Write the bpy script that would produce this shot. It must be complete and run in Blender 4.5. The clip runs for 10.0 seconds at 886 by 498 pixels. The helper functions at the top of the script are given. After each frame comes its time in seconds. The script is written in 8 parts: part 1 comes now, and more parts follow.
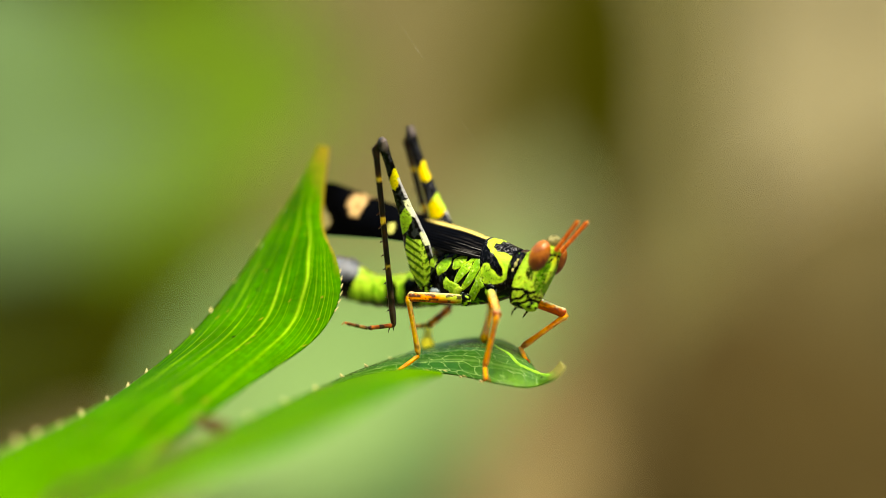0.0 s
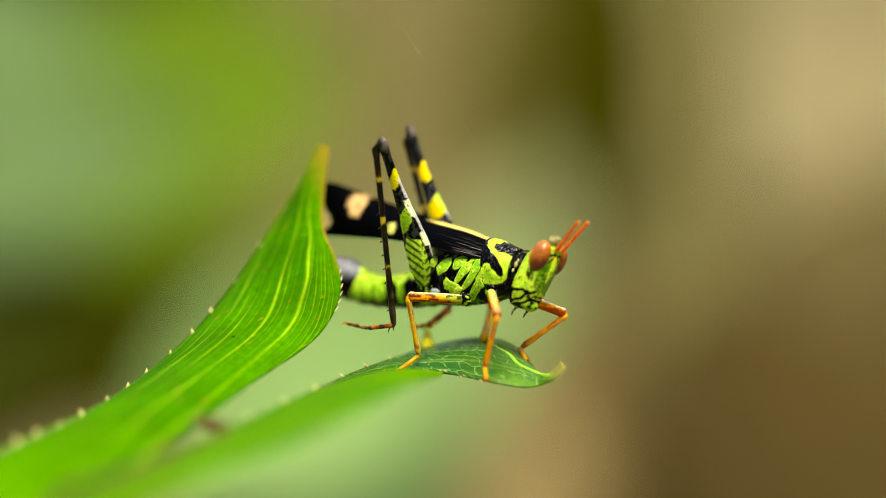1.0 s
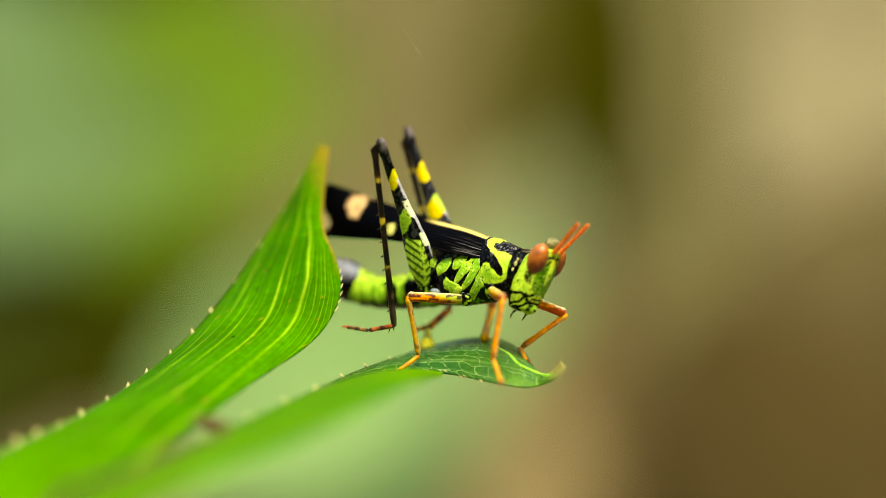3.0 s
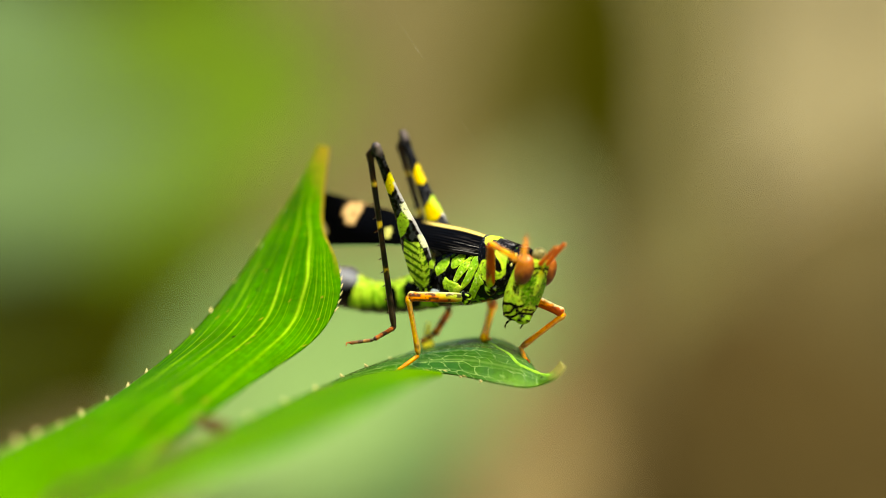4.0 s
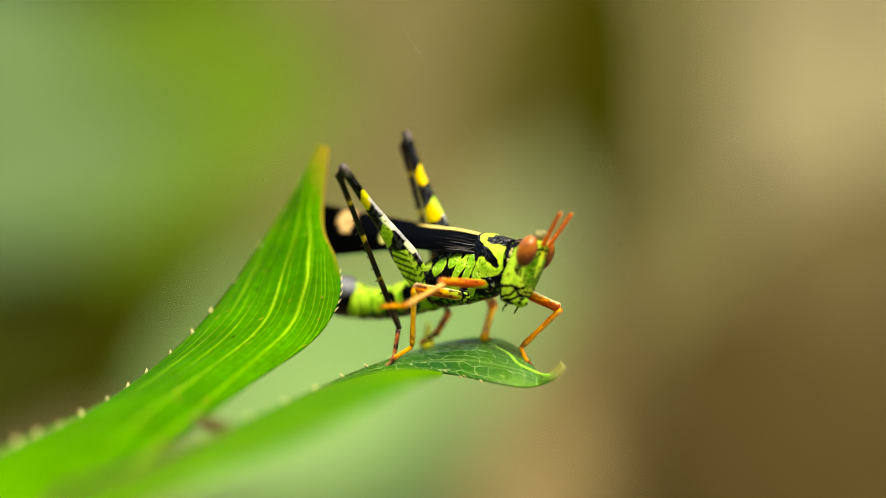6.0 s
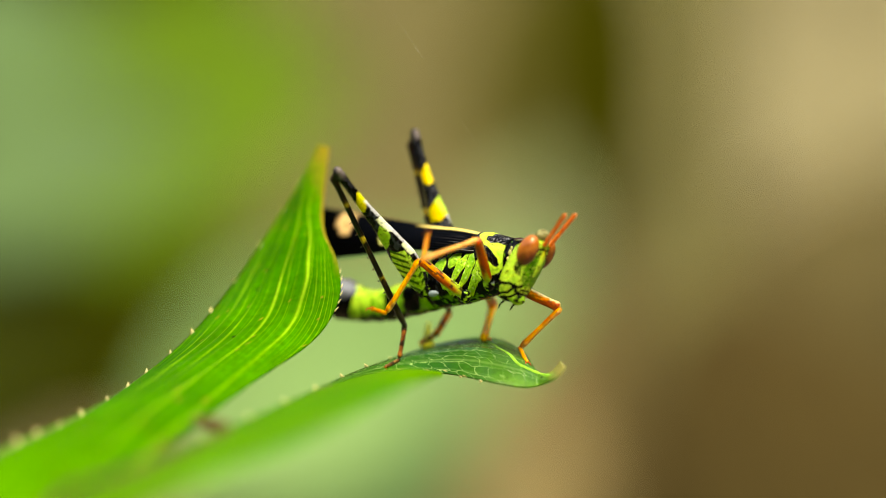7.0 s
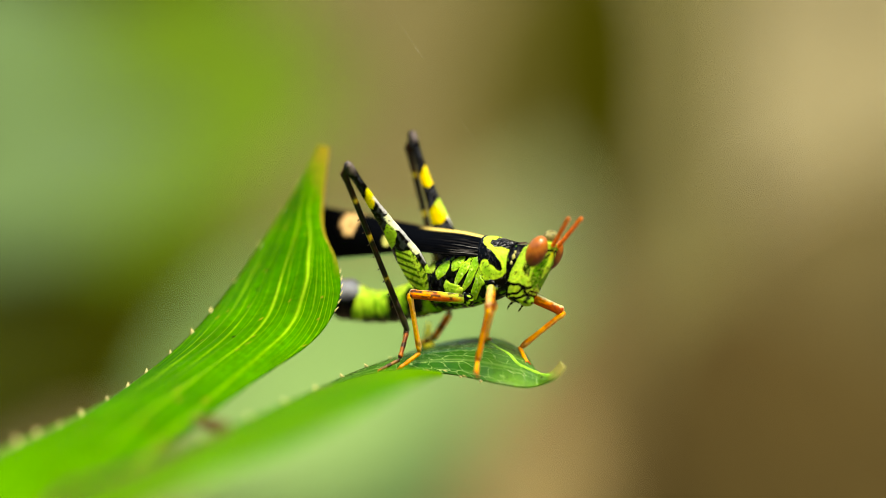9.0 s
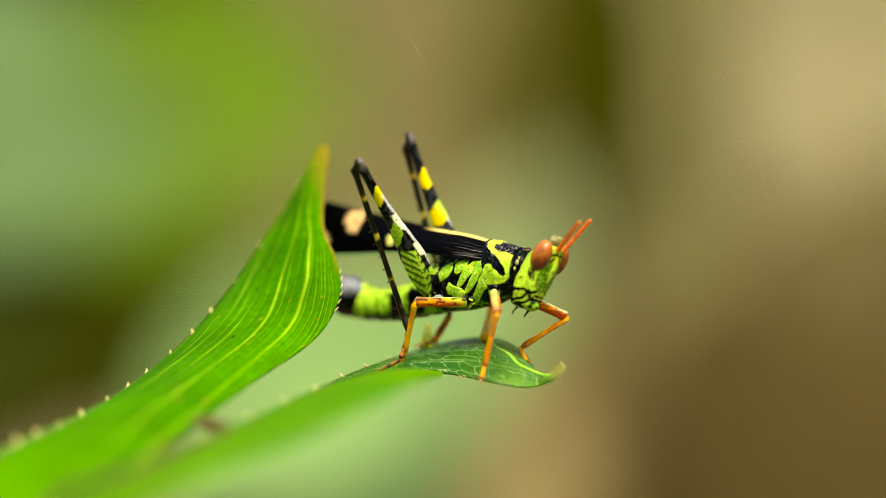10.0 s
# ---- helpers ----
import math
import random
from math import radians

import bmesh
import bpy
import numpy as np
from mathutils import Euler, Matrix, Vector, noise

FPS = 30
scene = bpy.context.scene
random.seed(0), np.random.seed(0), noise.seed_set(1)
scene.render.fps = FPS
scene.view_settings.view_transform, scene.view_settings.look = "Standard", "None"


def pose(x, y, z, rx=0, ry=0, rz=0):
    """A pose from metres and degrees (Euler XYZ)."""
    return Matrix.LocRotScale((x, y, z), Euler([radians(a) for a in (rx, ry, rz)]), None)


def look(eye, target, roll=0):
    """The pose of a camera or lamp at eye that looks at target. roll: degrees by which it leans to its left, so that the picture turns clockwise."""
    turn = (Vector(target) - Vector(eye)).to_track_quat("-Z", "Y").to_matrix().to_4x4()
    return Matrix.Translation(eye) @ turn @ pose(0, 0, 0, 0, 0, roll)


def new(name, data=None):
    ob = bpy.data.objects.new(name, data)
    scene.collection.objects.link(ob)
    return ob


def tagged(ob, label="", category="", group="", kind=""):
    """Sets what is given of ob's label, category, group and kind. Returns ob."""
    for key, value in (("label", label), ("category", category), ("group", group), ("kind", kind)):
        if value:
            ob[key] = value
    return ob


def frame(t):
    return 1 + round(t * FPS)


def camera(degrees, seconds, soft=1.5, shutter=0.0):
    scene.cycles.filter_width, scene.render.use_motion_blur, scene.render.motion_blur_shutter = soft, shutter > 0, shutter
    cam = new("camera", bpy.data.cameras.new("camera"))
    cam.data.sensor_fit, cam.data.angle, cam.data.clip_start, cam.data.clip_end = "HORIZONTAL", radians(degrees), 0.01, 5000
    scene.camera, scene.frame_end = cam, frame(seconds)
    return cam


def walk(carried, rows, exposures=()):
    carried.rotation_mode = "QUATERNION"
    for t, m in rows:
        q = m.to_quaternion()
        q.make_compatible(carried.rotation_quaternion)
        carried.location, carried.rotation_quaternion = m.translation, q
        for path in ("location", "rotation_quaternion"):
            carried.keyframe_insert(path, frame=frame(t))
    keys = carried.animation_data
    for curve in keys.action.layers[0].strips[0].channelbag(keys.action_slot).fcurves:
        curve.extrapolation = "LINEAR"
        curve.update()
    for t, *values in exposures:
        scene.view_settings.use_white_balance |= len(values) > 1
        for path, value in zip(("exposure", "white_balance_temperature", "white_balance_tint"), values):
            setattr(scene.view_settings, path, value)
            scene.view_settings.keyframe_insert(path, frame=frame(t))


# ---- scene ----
MM = 0.001
cam = camera(20, 10.0, soft=0.75, shutter=0.8)
cam.data.dof.use_dof = True
cam.data.dof.focus_distance = 0.2768
cam.data.dof.aperture_fstop = 5.4
walk(cam, [(0.0, look((0, -0.278, 0), (0, 0, 0))), (10.0, look((0, -0.278, 0), (0, 0, 0)))],
     exposures=[(0.0, 1.38, 8300, 6), (10.0, 1.42, 8300, 6)])

# ---- light: bright overcast forest edge, soft sun from high up behind the viewer's right shoulder ----
world = bpy.data.worlds.new("sky")
scene.world = world
world.use_nodes = True
nt = world.node_tree
sky = nt.nodes.new("ShaderNodeTexSky")
sky.sky_type = "NISHITA"
sky.sun_disc = False
sky.sun_elevation = radians(55)
sky.sun_rotation = radians(150)
nt.links.new(sky.outputs[0], nt.nodes["Background"].inputs[0])
nt.nodes["Background"].inputs[1].default_value = 0.15
sun_data = bpy.data.lights.new("sun", "SUN")
sun_data.energy = 2.0
sun_data.angle = radians(28)
sun_data.color = (1.0, 0.95, 0.86)
sun = new("sun", sun_data)
sun.matrix_world = look((0.02, -0.56, 0.80), (0, 0, 0))


# ---- materials ----
def material(name, rough=0.5, spec=0.5):
    m = bpy.data.materials.new(name)
    m.use_nodes = True
    b = m.node_tree.nodes["Principled BSDF"]
    b.inputs["Roughness"].default_value = rough
    b.inputs["Specular IOR Level"].default_value = spec
    return m, m.node_tree.nodes, m.node_tree.links, b


def noise_mix(nodes, links, source, scale, amount, dark=0.6, detail=4.0):
    """Multiplies a colour by soft noise between dark and bright; returns the colour socket."""
    tc = nodes.new("ShaderNodeTexCoord")
    n = nodes.new("ShaderNodeTexNoise")
    n.inputs["Scale"].default_value = scale
    n.inputs["Detail"].default_value = detail
    links.new(tc.outputs["Object"], n.inputs["Vector"])
    r = nodes.new("ShaderNodeMapRange")
    r.inputs[1].default_value, r.inputs[2].default_value = 0.3, 0.7
    r.inputs[3].default_value, r.inputs[4].default_value = dark, 2.0 - dark
    links.new(n.outputs[0], r.inputs[0])
    mix = nodes.new("ShaderNodeMix")
    mix.data_type, mix.blend_type = "RGBA", "MULTIPLY"
    mix.inputs[0].default_value = amount
    links.new(source, mix.inputs[6])
    links.new(r.outputs[0], mix.inputs[7])
    return mix.outputs[2], n.outputs[0]


def add_bump(nodes, links, b, height, distance, strength=0.5):
    bump = nodes.new("ShaderNodeBump")
    bump.inputs["Strength"].default_value = strength
    bump.inputs["Distance"].default_value = distance
    links.new(height, bump.inputs["Height"])
    links.new(bump.outputs[0], b.inputs["Normal"])


def make_chitin(name, rough, coat=0.0, grain=2500, dark=0.75, relief=0.00006, spec=0.28, glow=0.0):
    """Insect cuticle: pattern from the mesh's colours, mottled, finely pitted."""
    m, nodes, links, b = material(name, rough, spec)
    a = nodes.new("ShaderNodeVertexColor")
    a.layer_name = "Col"
    c, n = noise_mix(nodes, links, a.outputs[0], 900, 0.45, dark)
    c, n2 = noise_mix(nodes, links, c, grain * 1.6, 0.5, dark)
    links.new(c, b.inputs["Base Color"])
    b.inputs["Subsurface Weight"].default_value = glow
    b.inputs["Subsurface Radius"].default_value = (1.0, 0.5, 0.1)
    b.inputs["Subsurface Scale"].default_value = 0.001
    b.inputs["Coat Weight"].default_value = coat
    b.inputs["Coat Roughness"].default_value = 0.15
    add_bump(nodes, links, b, n2, relief, 0.6)
    return m


def make_plain(name, colour, rough=0.6, scale=40, dark=0.6, relief=0.0):
    m, nodes, links, b = material(name, rough, 0.02)
    rgb = nodes.new("ShaderNodeRGB")
    rgb.outputs[0].default_value = (*colour, 1)
    c, n = noise_mix(nodes, links, rgb.outputs[0], scale, 0.9, dark)
    c, n2 = noise_mix(nodes, links, c, scale * 6, 0.6, dark)
    links.new(c, b.inputs["Base Color"])
    if relief:
        add_bump(nodes, links, b, n2, relief)
    return m


def math_node(nodes, links, op, a, b=None):
    n = nodes.new("ShaderNodeMath")
    n.operation = op
    for i, v in enumerate((a, b)):
        if v is None:
            continue
        if isinstance(v, (int, float)):
            n.inputs[i].default_value = v
        else:
            links.new(v, n.inputs[i])
    return n.outputs[0]


def make_leaf(name, colour, vein, lines, fine, through_light=0.45, rough=0.35, net=0.0, blemish=(0.30, 0.22, 0.03), bold=1.0, spec=0.28, veins=(), drift=0.0):
    """Leaf blade: veins along the blade from its own length/width coordinates, light shines through."""
    m, nodes, links, b = material(name, rough, spec)
    uv = nodes.new("ShaderNodeUVMap")
    uv.uv_map = "UVMap"
    sep = nodes.new("ShaderNodeSeparateXYZ")
    wob = nodes.new("ShaderNodeTexNoise")
    wob.inputs["Scale"].default_value = 5
    links.new(uv.outputs[0], wob.inputs["Vector"])
    shift = nodes.new("ShaderNodeVectorMath")
    shift.operation = "MULTIPLY_ADD"
    links.new(wob.outputs["Color"], shift.inputs[0])
    shift.inputs[1].default_value = (0.03, 0.045, 0)
    links.new(uv.outputs[0], shift.inputs[2])
    links.new(shift.outputs[0], sep.inputs[0])
    # veins leave the margin on the one side as the blade widens
    across = sep.outputs[1]
    if drift:
        across = math_node(nodes, links, "ADD", across, math_node(nodes, links, "MULTIPLY", math_node(nodes, links, "SUBTRACT", math_node(nodes, links, "MINIMUM", sep.outputs[0], 0.74), 0.63), drift))
    masks = []
    for count, width in ((lines, 0.085), (fine, 0.16)):
        f = math_node(nodes, links, "FRACT", math_node(nodes, links, "MULTIPLY", across, count))
        d = math_node(nodes, links, "ABSOLUTE", math_node(nodes, links, "SUBTRACT", f, 0.5))
        r = nodes.new("ShaderNodeMapRange")
        r.inputs[1].default_value, r.inputs[2].default_value = 0.0, width
        r.inputs[3].default_value, r.inputs[4].default_value = 1.0, 0.0
        r.interpolation_type = "SMOOTHSTEP"
        links.new(d, r.inputs[0])
        masks.append(r.outputs[0])
    if veins:
        total = None
        for where, width, strength in veins:
            d = math_node(nodes, links, "ABSOLUTE", math_node(nodes, links, "SUBTRACT", across, where + 0.022))
            r = nodes.new("ShaderNodeMapRange")
            r.inputs[1].default_value, r.inputs[2].default_value = 0.0, width
            r.inputs[3].default_value, r.inputs[4].default_value = strength, 0.0
            r.interpolation_type = "SMOOTHSTEP"
            links.new(d, r.inputs[0])
            total = r.outputs[0] if total is None else math_node(nodes, links, "MAXIMUM", total, r.outputs[0])
        masks[0] = total
    # some veins stand out, others fade
    stretch = nodes.new("ShaderNodeMapping")
    stretch.inputs["Scale"].default_value = (2.2, 5.0, 1)
    links.new(uv.outputs[0], stretch.inputs[0])
    uneven = nodes.new("ShaderNodeTexNoise")
    uneven.inputs["Scale"].default_value = 1.7
    links.new(stretch.outputs[0], uneven.inputs["Vector"])
    strong = nodes.new("ShaderNodeMapRange")
    strong.inputs[1].default_value, strong.inputs[2].default_value = 0.35, 0.62
    strong.inputs[3].default_value, strong.inputs[4].default_value = 0.30 * bold, bold
    links.new(uneven.outputs[0], strong.inputs[0])
    mask = math_node(nodes, links, "ADD", math_node(nodes, links, "MULTIPLY", masks[0], strong.outputs[0]), math_node(nodes, links, "MULTIPLY", masks[1], 0.09))
    if net:
        skew = nodes.new("ShaderNodeMapping")
        skew.inputs["Rotation"].default_value = (0, 0, -0.05)
        links.new(shift.outputs[0], skew.inputs[0])
        parts_uv = nodes.new("ShaderNodeSeparateXYZ")
        links.new(skew.outputs[0], parts_uv.inputs[0])
        leaning = nodes.new("ShaderNodeCombineXYZ")
        links.new(math_node(nodes, links, "ADD", math_node(nodes, links, "MULTIPLY", parts_uv.outputs[0], 30.0), math_node(nodes, links, "MULTIPLY", parts_uv.outputs[1], -5.5)), leaning.inputs[0])
        links.new(math_node(nodes, links, "MULTIPLY", parts_uv.outputs[1], 9.0), leaning.inputs[1])
        rough_lines = nodes.new("ShaderNodeTexNoise")
        rough_lines.inputs["Scale"].default_value = 0.9
        links.new(leaning.outputs[0], rough_lines.inputs["Vector"])
        bent = nodes.new("ShaderNodeVectorMath")
        bent.operation = "MULTIPLY_ADD"
        links.new(rough_lines.outputs["Color"], bent.inputs[0])
        bent.inputs[1].default_value = (1.3, 0.9, 0)
        links.new(leaning.outputs[0], bent.inputs[2])
        ladder = nodes.new("ShaderNodeTexBrick")
        ladder.inputs["Scale"].default_value = 1.0
        ladder.inputs["Brick Width"].default_value = 1.0
        ladder.inputs["Row Height"].default_value = 1.0
        ladder.inputs["Mortar Size"].default_value = 0.06
        ladder.inputs["Mortar Smooth"].default_value = 0.8
        ladder.offset = 0.37
        links.new(bent.outputs[0], ladder.inputs["Vector"])
        gaps = nodes.new("ShaderNodeTexNoise")
        gaps.inputs["Scale"].default_value = 16
        links.new(uv.outputs[0], gaps.inputs["Vector"])
        part_on = nodes.new("ShaderNodeMapRange")
        part_on.inputs[1].default_value, part_on.inputs[2].default_value = 0.36, 0.6
        part_on.inputs[3].default_value = 0.22
        links.new(gaps.outputs[0], part_on.inputs[0])
        mask = math_node(nodes, links, "MAXIMUM", mask, math_node(nodes, links, "MULTIPLY", math_node(nodes, links, "MULTIPLY", ladder.outputs["Fac"], part_on.outputs[0]), net))
    mask = math_node(nodes, links, "MINIMUM", mask, 1.0)
    mix = nodes.new("ShaderNodeMix")
    mix.data_type = "RGBA"
    links.new(mask, mix.inputs[0])
    mix.inputs[6].default_value, mix.inputs[7].default_value = (*colour, 1), (*vein, 1)
    a = nodes.new("ShaderNodeVertexColor")
    a.layer_name = "Col"
    edge = nodes.new("ShaderNodeMix")
    edge.data_type = "RGBA"
    s2 = nodes.new("ShaderNodeSeparateColor")
    links.new(a.outputs[0], s2.inputs[0])
    links.new(s2.outputs[0], edge.inputs[0])
    # paler yellow-green, weighted by the green channel of the mesh's colours
    paler = nodes.new("ShaderNodeMix")
    paler.data_type = "RGBA"
    links.new(s2.outputs[1], paler.inputs[0])
    links.new(mix.outputs[2], paler.inputs[6])
    paler.inputs[7].default_value = (min(colour[0] * 4.5, 0.5), min(colour[1] * 2.0, 0.6), colour[2] * 2, 1)
    links.new(paler.outputs[2], edge.inputs[6])
    edge.inputs[7].default_value = (*blemish, 1)
    specks = nodes.new("ShaderNodeTexVoronoi")
    specks.inputs["Scale"].default_value = 260
    place = nodes.new("ShaderNodeTexCoord")
    links.new(place.outputs["Object"], specks.inputs["Vector"])
    small = nodes.new("ShaderNodeMapRange")
    small.inputs[1].default_value, small.inputs[2].default_value = 0.05, 0.09
    small.inputs[3].default_value, small.inputs[4].default_value = 0.75, 0.0
    links.new(specks.outputs["Distance"], small.inputs[0])
    spotted = nodes.new("ShaderNodeMix")
    spotted.data_type = "RGBA"
    links.new(small.outputs[0], spotted.inputs[0])
    links.new(edge.outputs[2], spotted.inputs[6])
    spotted.inputs[7].default_value = (0.010, 0.030, 0.002, 1)
    c, n = noise_mix(nodes, links, spotted.outputs[2], 120, 0.7, 0.7)
    c, n2 = noise_mix(nodes, links, c, 1500, 0.6, 0.75)
    links.new(c, b.inputs["Base Color"])
    h = math_node(nodes, links, "ADD", mask, math_node(nodes, links, "MULTIPLY", n2, 0.3))
    add_bump(nodes, links, b, h, 0.00010, 0.4)
    tr = nodes.new("ShaderNodeBsdfTranslucent")
    links.new(c, tr.inputs[0])
    ms = nodes.new("ShaderNodeMixShader")
    ms.inputs[0].default_value = through_light
    links.new(b.outputs[0], ms.inputs[1])
    links.new(tr.outputs[0], ms.inputs[2])
    links.new(ms.outputs[0], nodes["Material Output"].inputs[0])
    return m


CHITIN = make_chitin("cuticle", 0.26, 0.0, 2500, 0.62, 0.00008, 0.10)
EYE = make_chitin("compound_eye", 0.3, 0.5, 5200, 0.85, 0.00002)
WING = make_chitin("wing_case", 0.36, 0.0, 1600, 0.6, 0.00008, 0.03)
LEG = make_chitin("leg_cuticle", 0.3, 0.0, 2200, 0.65, 0.00006, 0.2, 0.45)
LEAF_UPRIGHT = make_leaf("young_leaf", (0.034, 0.250, 0.0006), (0.50, 0.84, 0.03), 6, 22, 0.5, 0.6, blemish=(0.50, 0.36, 0.03), spec=0.05,
                         veins=((-0.20, 0.010, 0.5), (-0.12, 0.013, 0.6), (-0.05, 0.009, 0.5), (0.03, 0.009, 0.45), (0.10, 0.010, 0.55), (0.20, 0.014, 0.85), (0.29, 0.009, 0.5), (0.37, 0.011, 0.6), (0.44, 0.008, 0.4), (0.545, 0.021, 1.0), (0.605, 0.008, 0.45), (0.67, 0.007, 0.3), (0.75, 0.022, 1.1), (0.785, 0.007, 0.5), (0.84, 0.009, 0.5), (0.88, 0.006, 0.4), (0.91, 0.007, 0.5), (0.94, 0.006, 0.4), (0.97, 0.006, 0.5)), drift=0.52)
LEAF_PERCH = make_leaf("perch_leaf", (0.028, 0.160, 0.010), (0.42, 0.66, 0.18), 3, 12, 0.35, 0.24, 0.85, blemish=(0.80, 0.70, 0.22), bold=0.35, spec=0.5)
LEAF_UNDER = make_leaf("leaf_underside", (0.096, 0.375, 0.005), (0.22, 0.52, 0.02), 5, 14, 0.5, 0.6, blemish=(0.5, 0.55, 0.1), spec=0.05)
TOOTH = make_plain("leaf_tooth", (0.60, 0.53, 0.22), 0.5, 900)
SPUR = make_plain("leaf_spur", (0.80, 0.70, 0.05), 0.5, 600)
RIB = make_plain("leaf_rib", (0.27, 0.58, 0.05), 0.45, 800)
TWIG = make_plain("twig_bark", (0.12, 0.085, 0.03), 0.8, 200, 0.5)
BARK_TAN = make_plain("tan_bark", (0.325, 0.282, 0.148), 0.9, 18, 0.55, 0.004)
BARK_DARK = make_plain("mossy_bark", (0.185, 0.162, 0.066), 0.9, 14, 0.6, 0.004)
SOIL = make_plain("soil_litter", (0.20, 0.16, 0.08), 0.95, 6, 0.5, 0.004)
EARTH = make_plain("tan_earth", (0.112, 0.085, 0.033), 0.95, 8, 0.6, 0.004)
# olive tone of the tan trunk's shaded left side
BARK_SHADE_SIDE = make_plain("shade_side_bark", (0.165, 0.152, 0.058), 0.9, 14, 0.6, 0.004)
# olive, brown and dark earth: low background shade put into the colour
EARTH_SHADE_OLIVE = make_plain("shade_olive_earth", (0.085, 0.068, 0.026), 0.95, 8, 0.6, 0.004)
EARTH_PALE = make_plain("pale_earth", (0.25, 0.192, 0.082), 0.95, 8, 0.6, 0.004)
EARTH_SHADE_BROWN = make_plain("shade_brown_earth", (0.064, 0.046, 0.015), 0.95, 8, 0.6, 0.004)
EARTH_SHADE_DARK = make_plain("shade_dark_earth", (0.026, 0.018, 0.003), 0.95, 8, 0.6, 0.004)
FAR = make_plain("far_undergrowth", (0.052, 0.060, 0.0006), 1.0, 3, 0.7)
GREENS = {
    "bright": make_plain("bright_foliage", (0.092, 0.168, 0.012), 0.8, 12, 0.7),
    "pale": make_plain("pale_foliage", (0.175, 0.295, 0.100), 0.8, 12, 0.8),
    "grey": make_plain("grey_foliage", (0.110, 0.185, 0.070), 0.8, 12, 0.8),
    # dark, drab and shaded greens have the background's dimness in their colour
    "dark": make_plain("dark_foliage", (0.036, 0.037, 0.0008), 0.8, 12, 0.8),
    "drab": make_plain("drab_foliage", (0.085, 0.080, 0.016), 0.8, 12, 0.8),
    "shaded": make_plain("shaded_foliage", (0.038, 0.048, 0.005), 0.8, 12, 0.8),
    "olive": make_plain("olive_foliage", (0.190, 0.222, 0.098), 0.8, 12, 0.8),
}
SILK = make_plain("silk", (0.8, 0.8, 0.78), 0.3, 100)


# ---- mesh tools (millimetres in, metres out) ----
def spline(points, t):
    """A smooth curve through the points, t from 0 to 1."""
    n = len(points) - 1
    x = min(max(t, 0.0), 1.0) * n
    i = min(int(x), n - 1)
    f = x - i
    p = [Vector(points[min(max(j, 0), n)]) for j in (i - 1, i, i + 1, i + 2)]
    return 0.5 * ((2 * p[1]) + (p[2] - p[0]) * f + (2 * p[0] - 5 * p[1] + 4 * p[2] - p[3]) * f * f + (3 * p[1] - p[0] - 3 * p[2] + p[3]) * f ** 3)


def profile(table, s):
    """Smoothly interpolated values from rows (s, a, b, ...)."""
    for (r0, r1) in zip(table, table[1:]):
        if s <= r1[0]:
            f = (s - r0[0]) / max(r1[0] - r0[0], 1e-9)
            f = f * f * (3 - 2 * f) * 0.5 + f * 0.5
            return [a + (b - a) * f for a, b in zip(r0[1:], r1[1:])]
    return list(table[-1][1:])


def part(name, bm, mat, parent=None, label="", smooth=True):
    me = bpy.data.meshes.new(name)
    bmesh.ops.scale(bm, vec=(MM, MM, MM), verts=bm.verts)
    bm.to_mesh(me)
    bm.free()
    if smooth:
        me.polygons.foreach_set("use_smooth", [True] * len(me.polygons))
    me.materials.append(mat)
    ob = new(name, me)
    ob.parent = parent
    return tagged(ob, label)


def encoded(x):
    """A linear colour value as it is stored in a mesh's colours."""
    x = max(x, 0.0)
    return 12.92 * x if x < 0.0031308 else 1.055 * x ** (1 / 2.4) - 0.055


def grid(func, nu, nv, colour=None, wrap=False, caps=False):
    """A bmesh sheet of nu x nv points func(s, t), with a colour func(s, t, place); wrap closes it round t."""
    bm = bmesh.new()
    lay = bm.loops.layers.color.new("Col")
    uvl = bm.loops.layers.uv.new("UVMap")
    info, rows = {}, []
    for i in range(nu):
        row = []
        for j in range(nv):
            s, t = i / (nu - 1), j / (nv if wrap else nv - 1)
            v = bm.verts.new(func(s, t))
            info[v] = (s, t, (*colour(s, t, v.co), 1) if colour else (0, 0, 0, 1))
            row.append(v)
        rows.append(row)
    for i in range(nu - 1):
        for j in range(nv if wrap else nv - 1):
            k = (j + 1) % nv
            bm.faces.new((rows[i][j], rows[i + 1][j], rows[i + 1][k], rows[i][k]))
    if caps:
        bm.faces.new(rows[0])
        bm.faces.new(rows[-1][::-1])
    for f in bm.faces:
        for lp in f.loops:
            s, t, c = info[lp.vert]
            lp[lay] = tuple(encoded(x) for x in c[:3]) + (1,)
            lp[uvl].uv = (s, t)
    bmesh.ops.recalc_face_normals(bm, faces=bm.faces)
    return bm


def thick(ob, mm, offset=-1.0):
    mod = ob.modifiers.new("thickness", "SOLIDIFY")
    mod.thickness, mod.offset = mm * MM, offset
    return ob


def tube(points, radii, n=10, steps=24, colour=None, flat=1.0):
    """A round limb along a smooth curve; radii rows (s, radius)."""
    def place(s, t):
        p, q = spline(points, s), spline(points, min(s + 0.02, 1)) - spline(points, max(s - 0.02, 0))
        q.normalize()
        side = q.cross(Vector((0, 0, 1)))
        if side.length < 0.2:
            side = q.cross(Vector((0, 1, 0)))
        side.normalize()
        up = side.cross(q)
        r = profile(radii, s)[0]
        a = 2 * math.pi * t
        return p + side * (r * flat * math.cos(a)) + up * (r * math.sin(a))
    return grid(place, steps, n, colour, True, True)


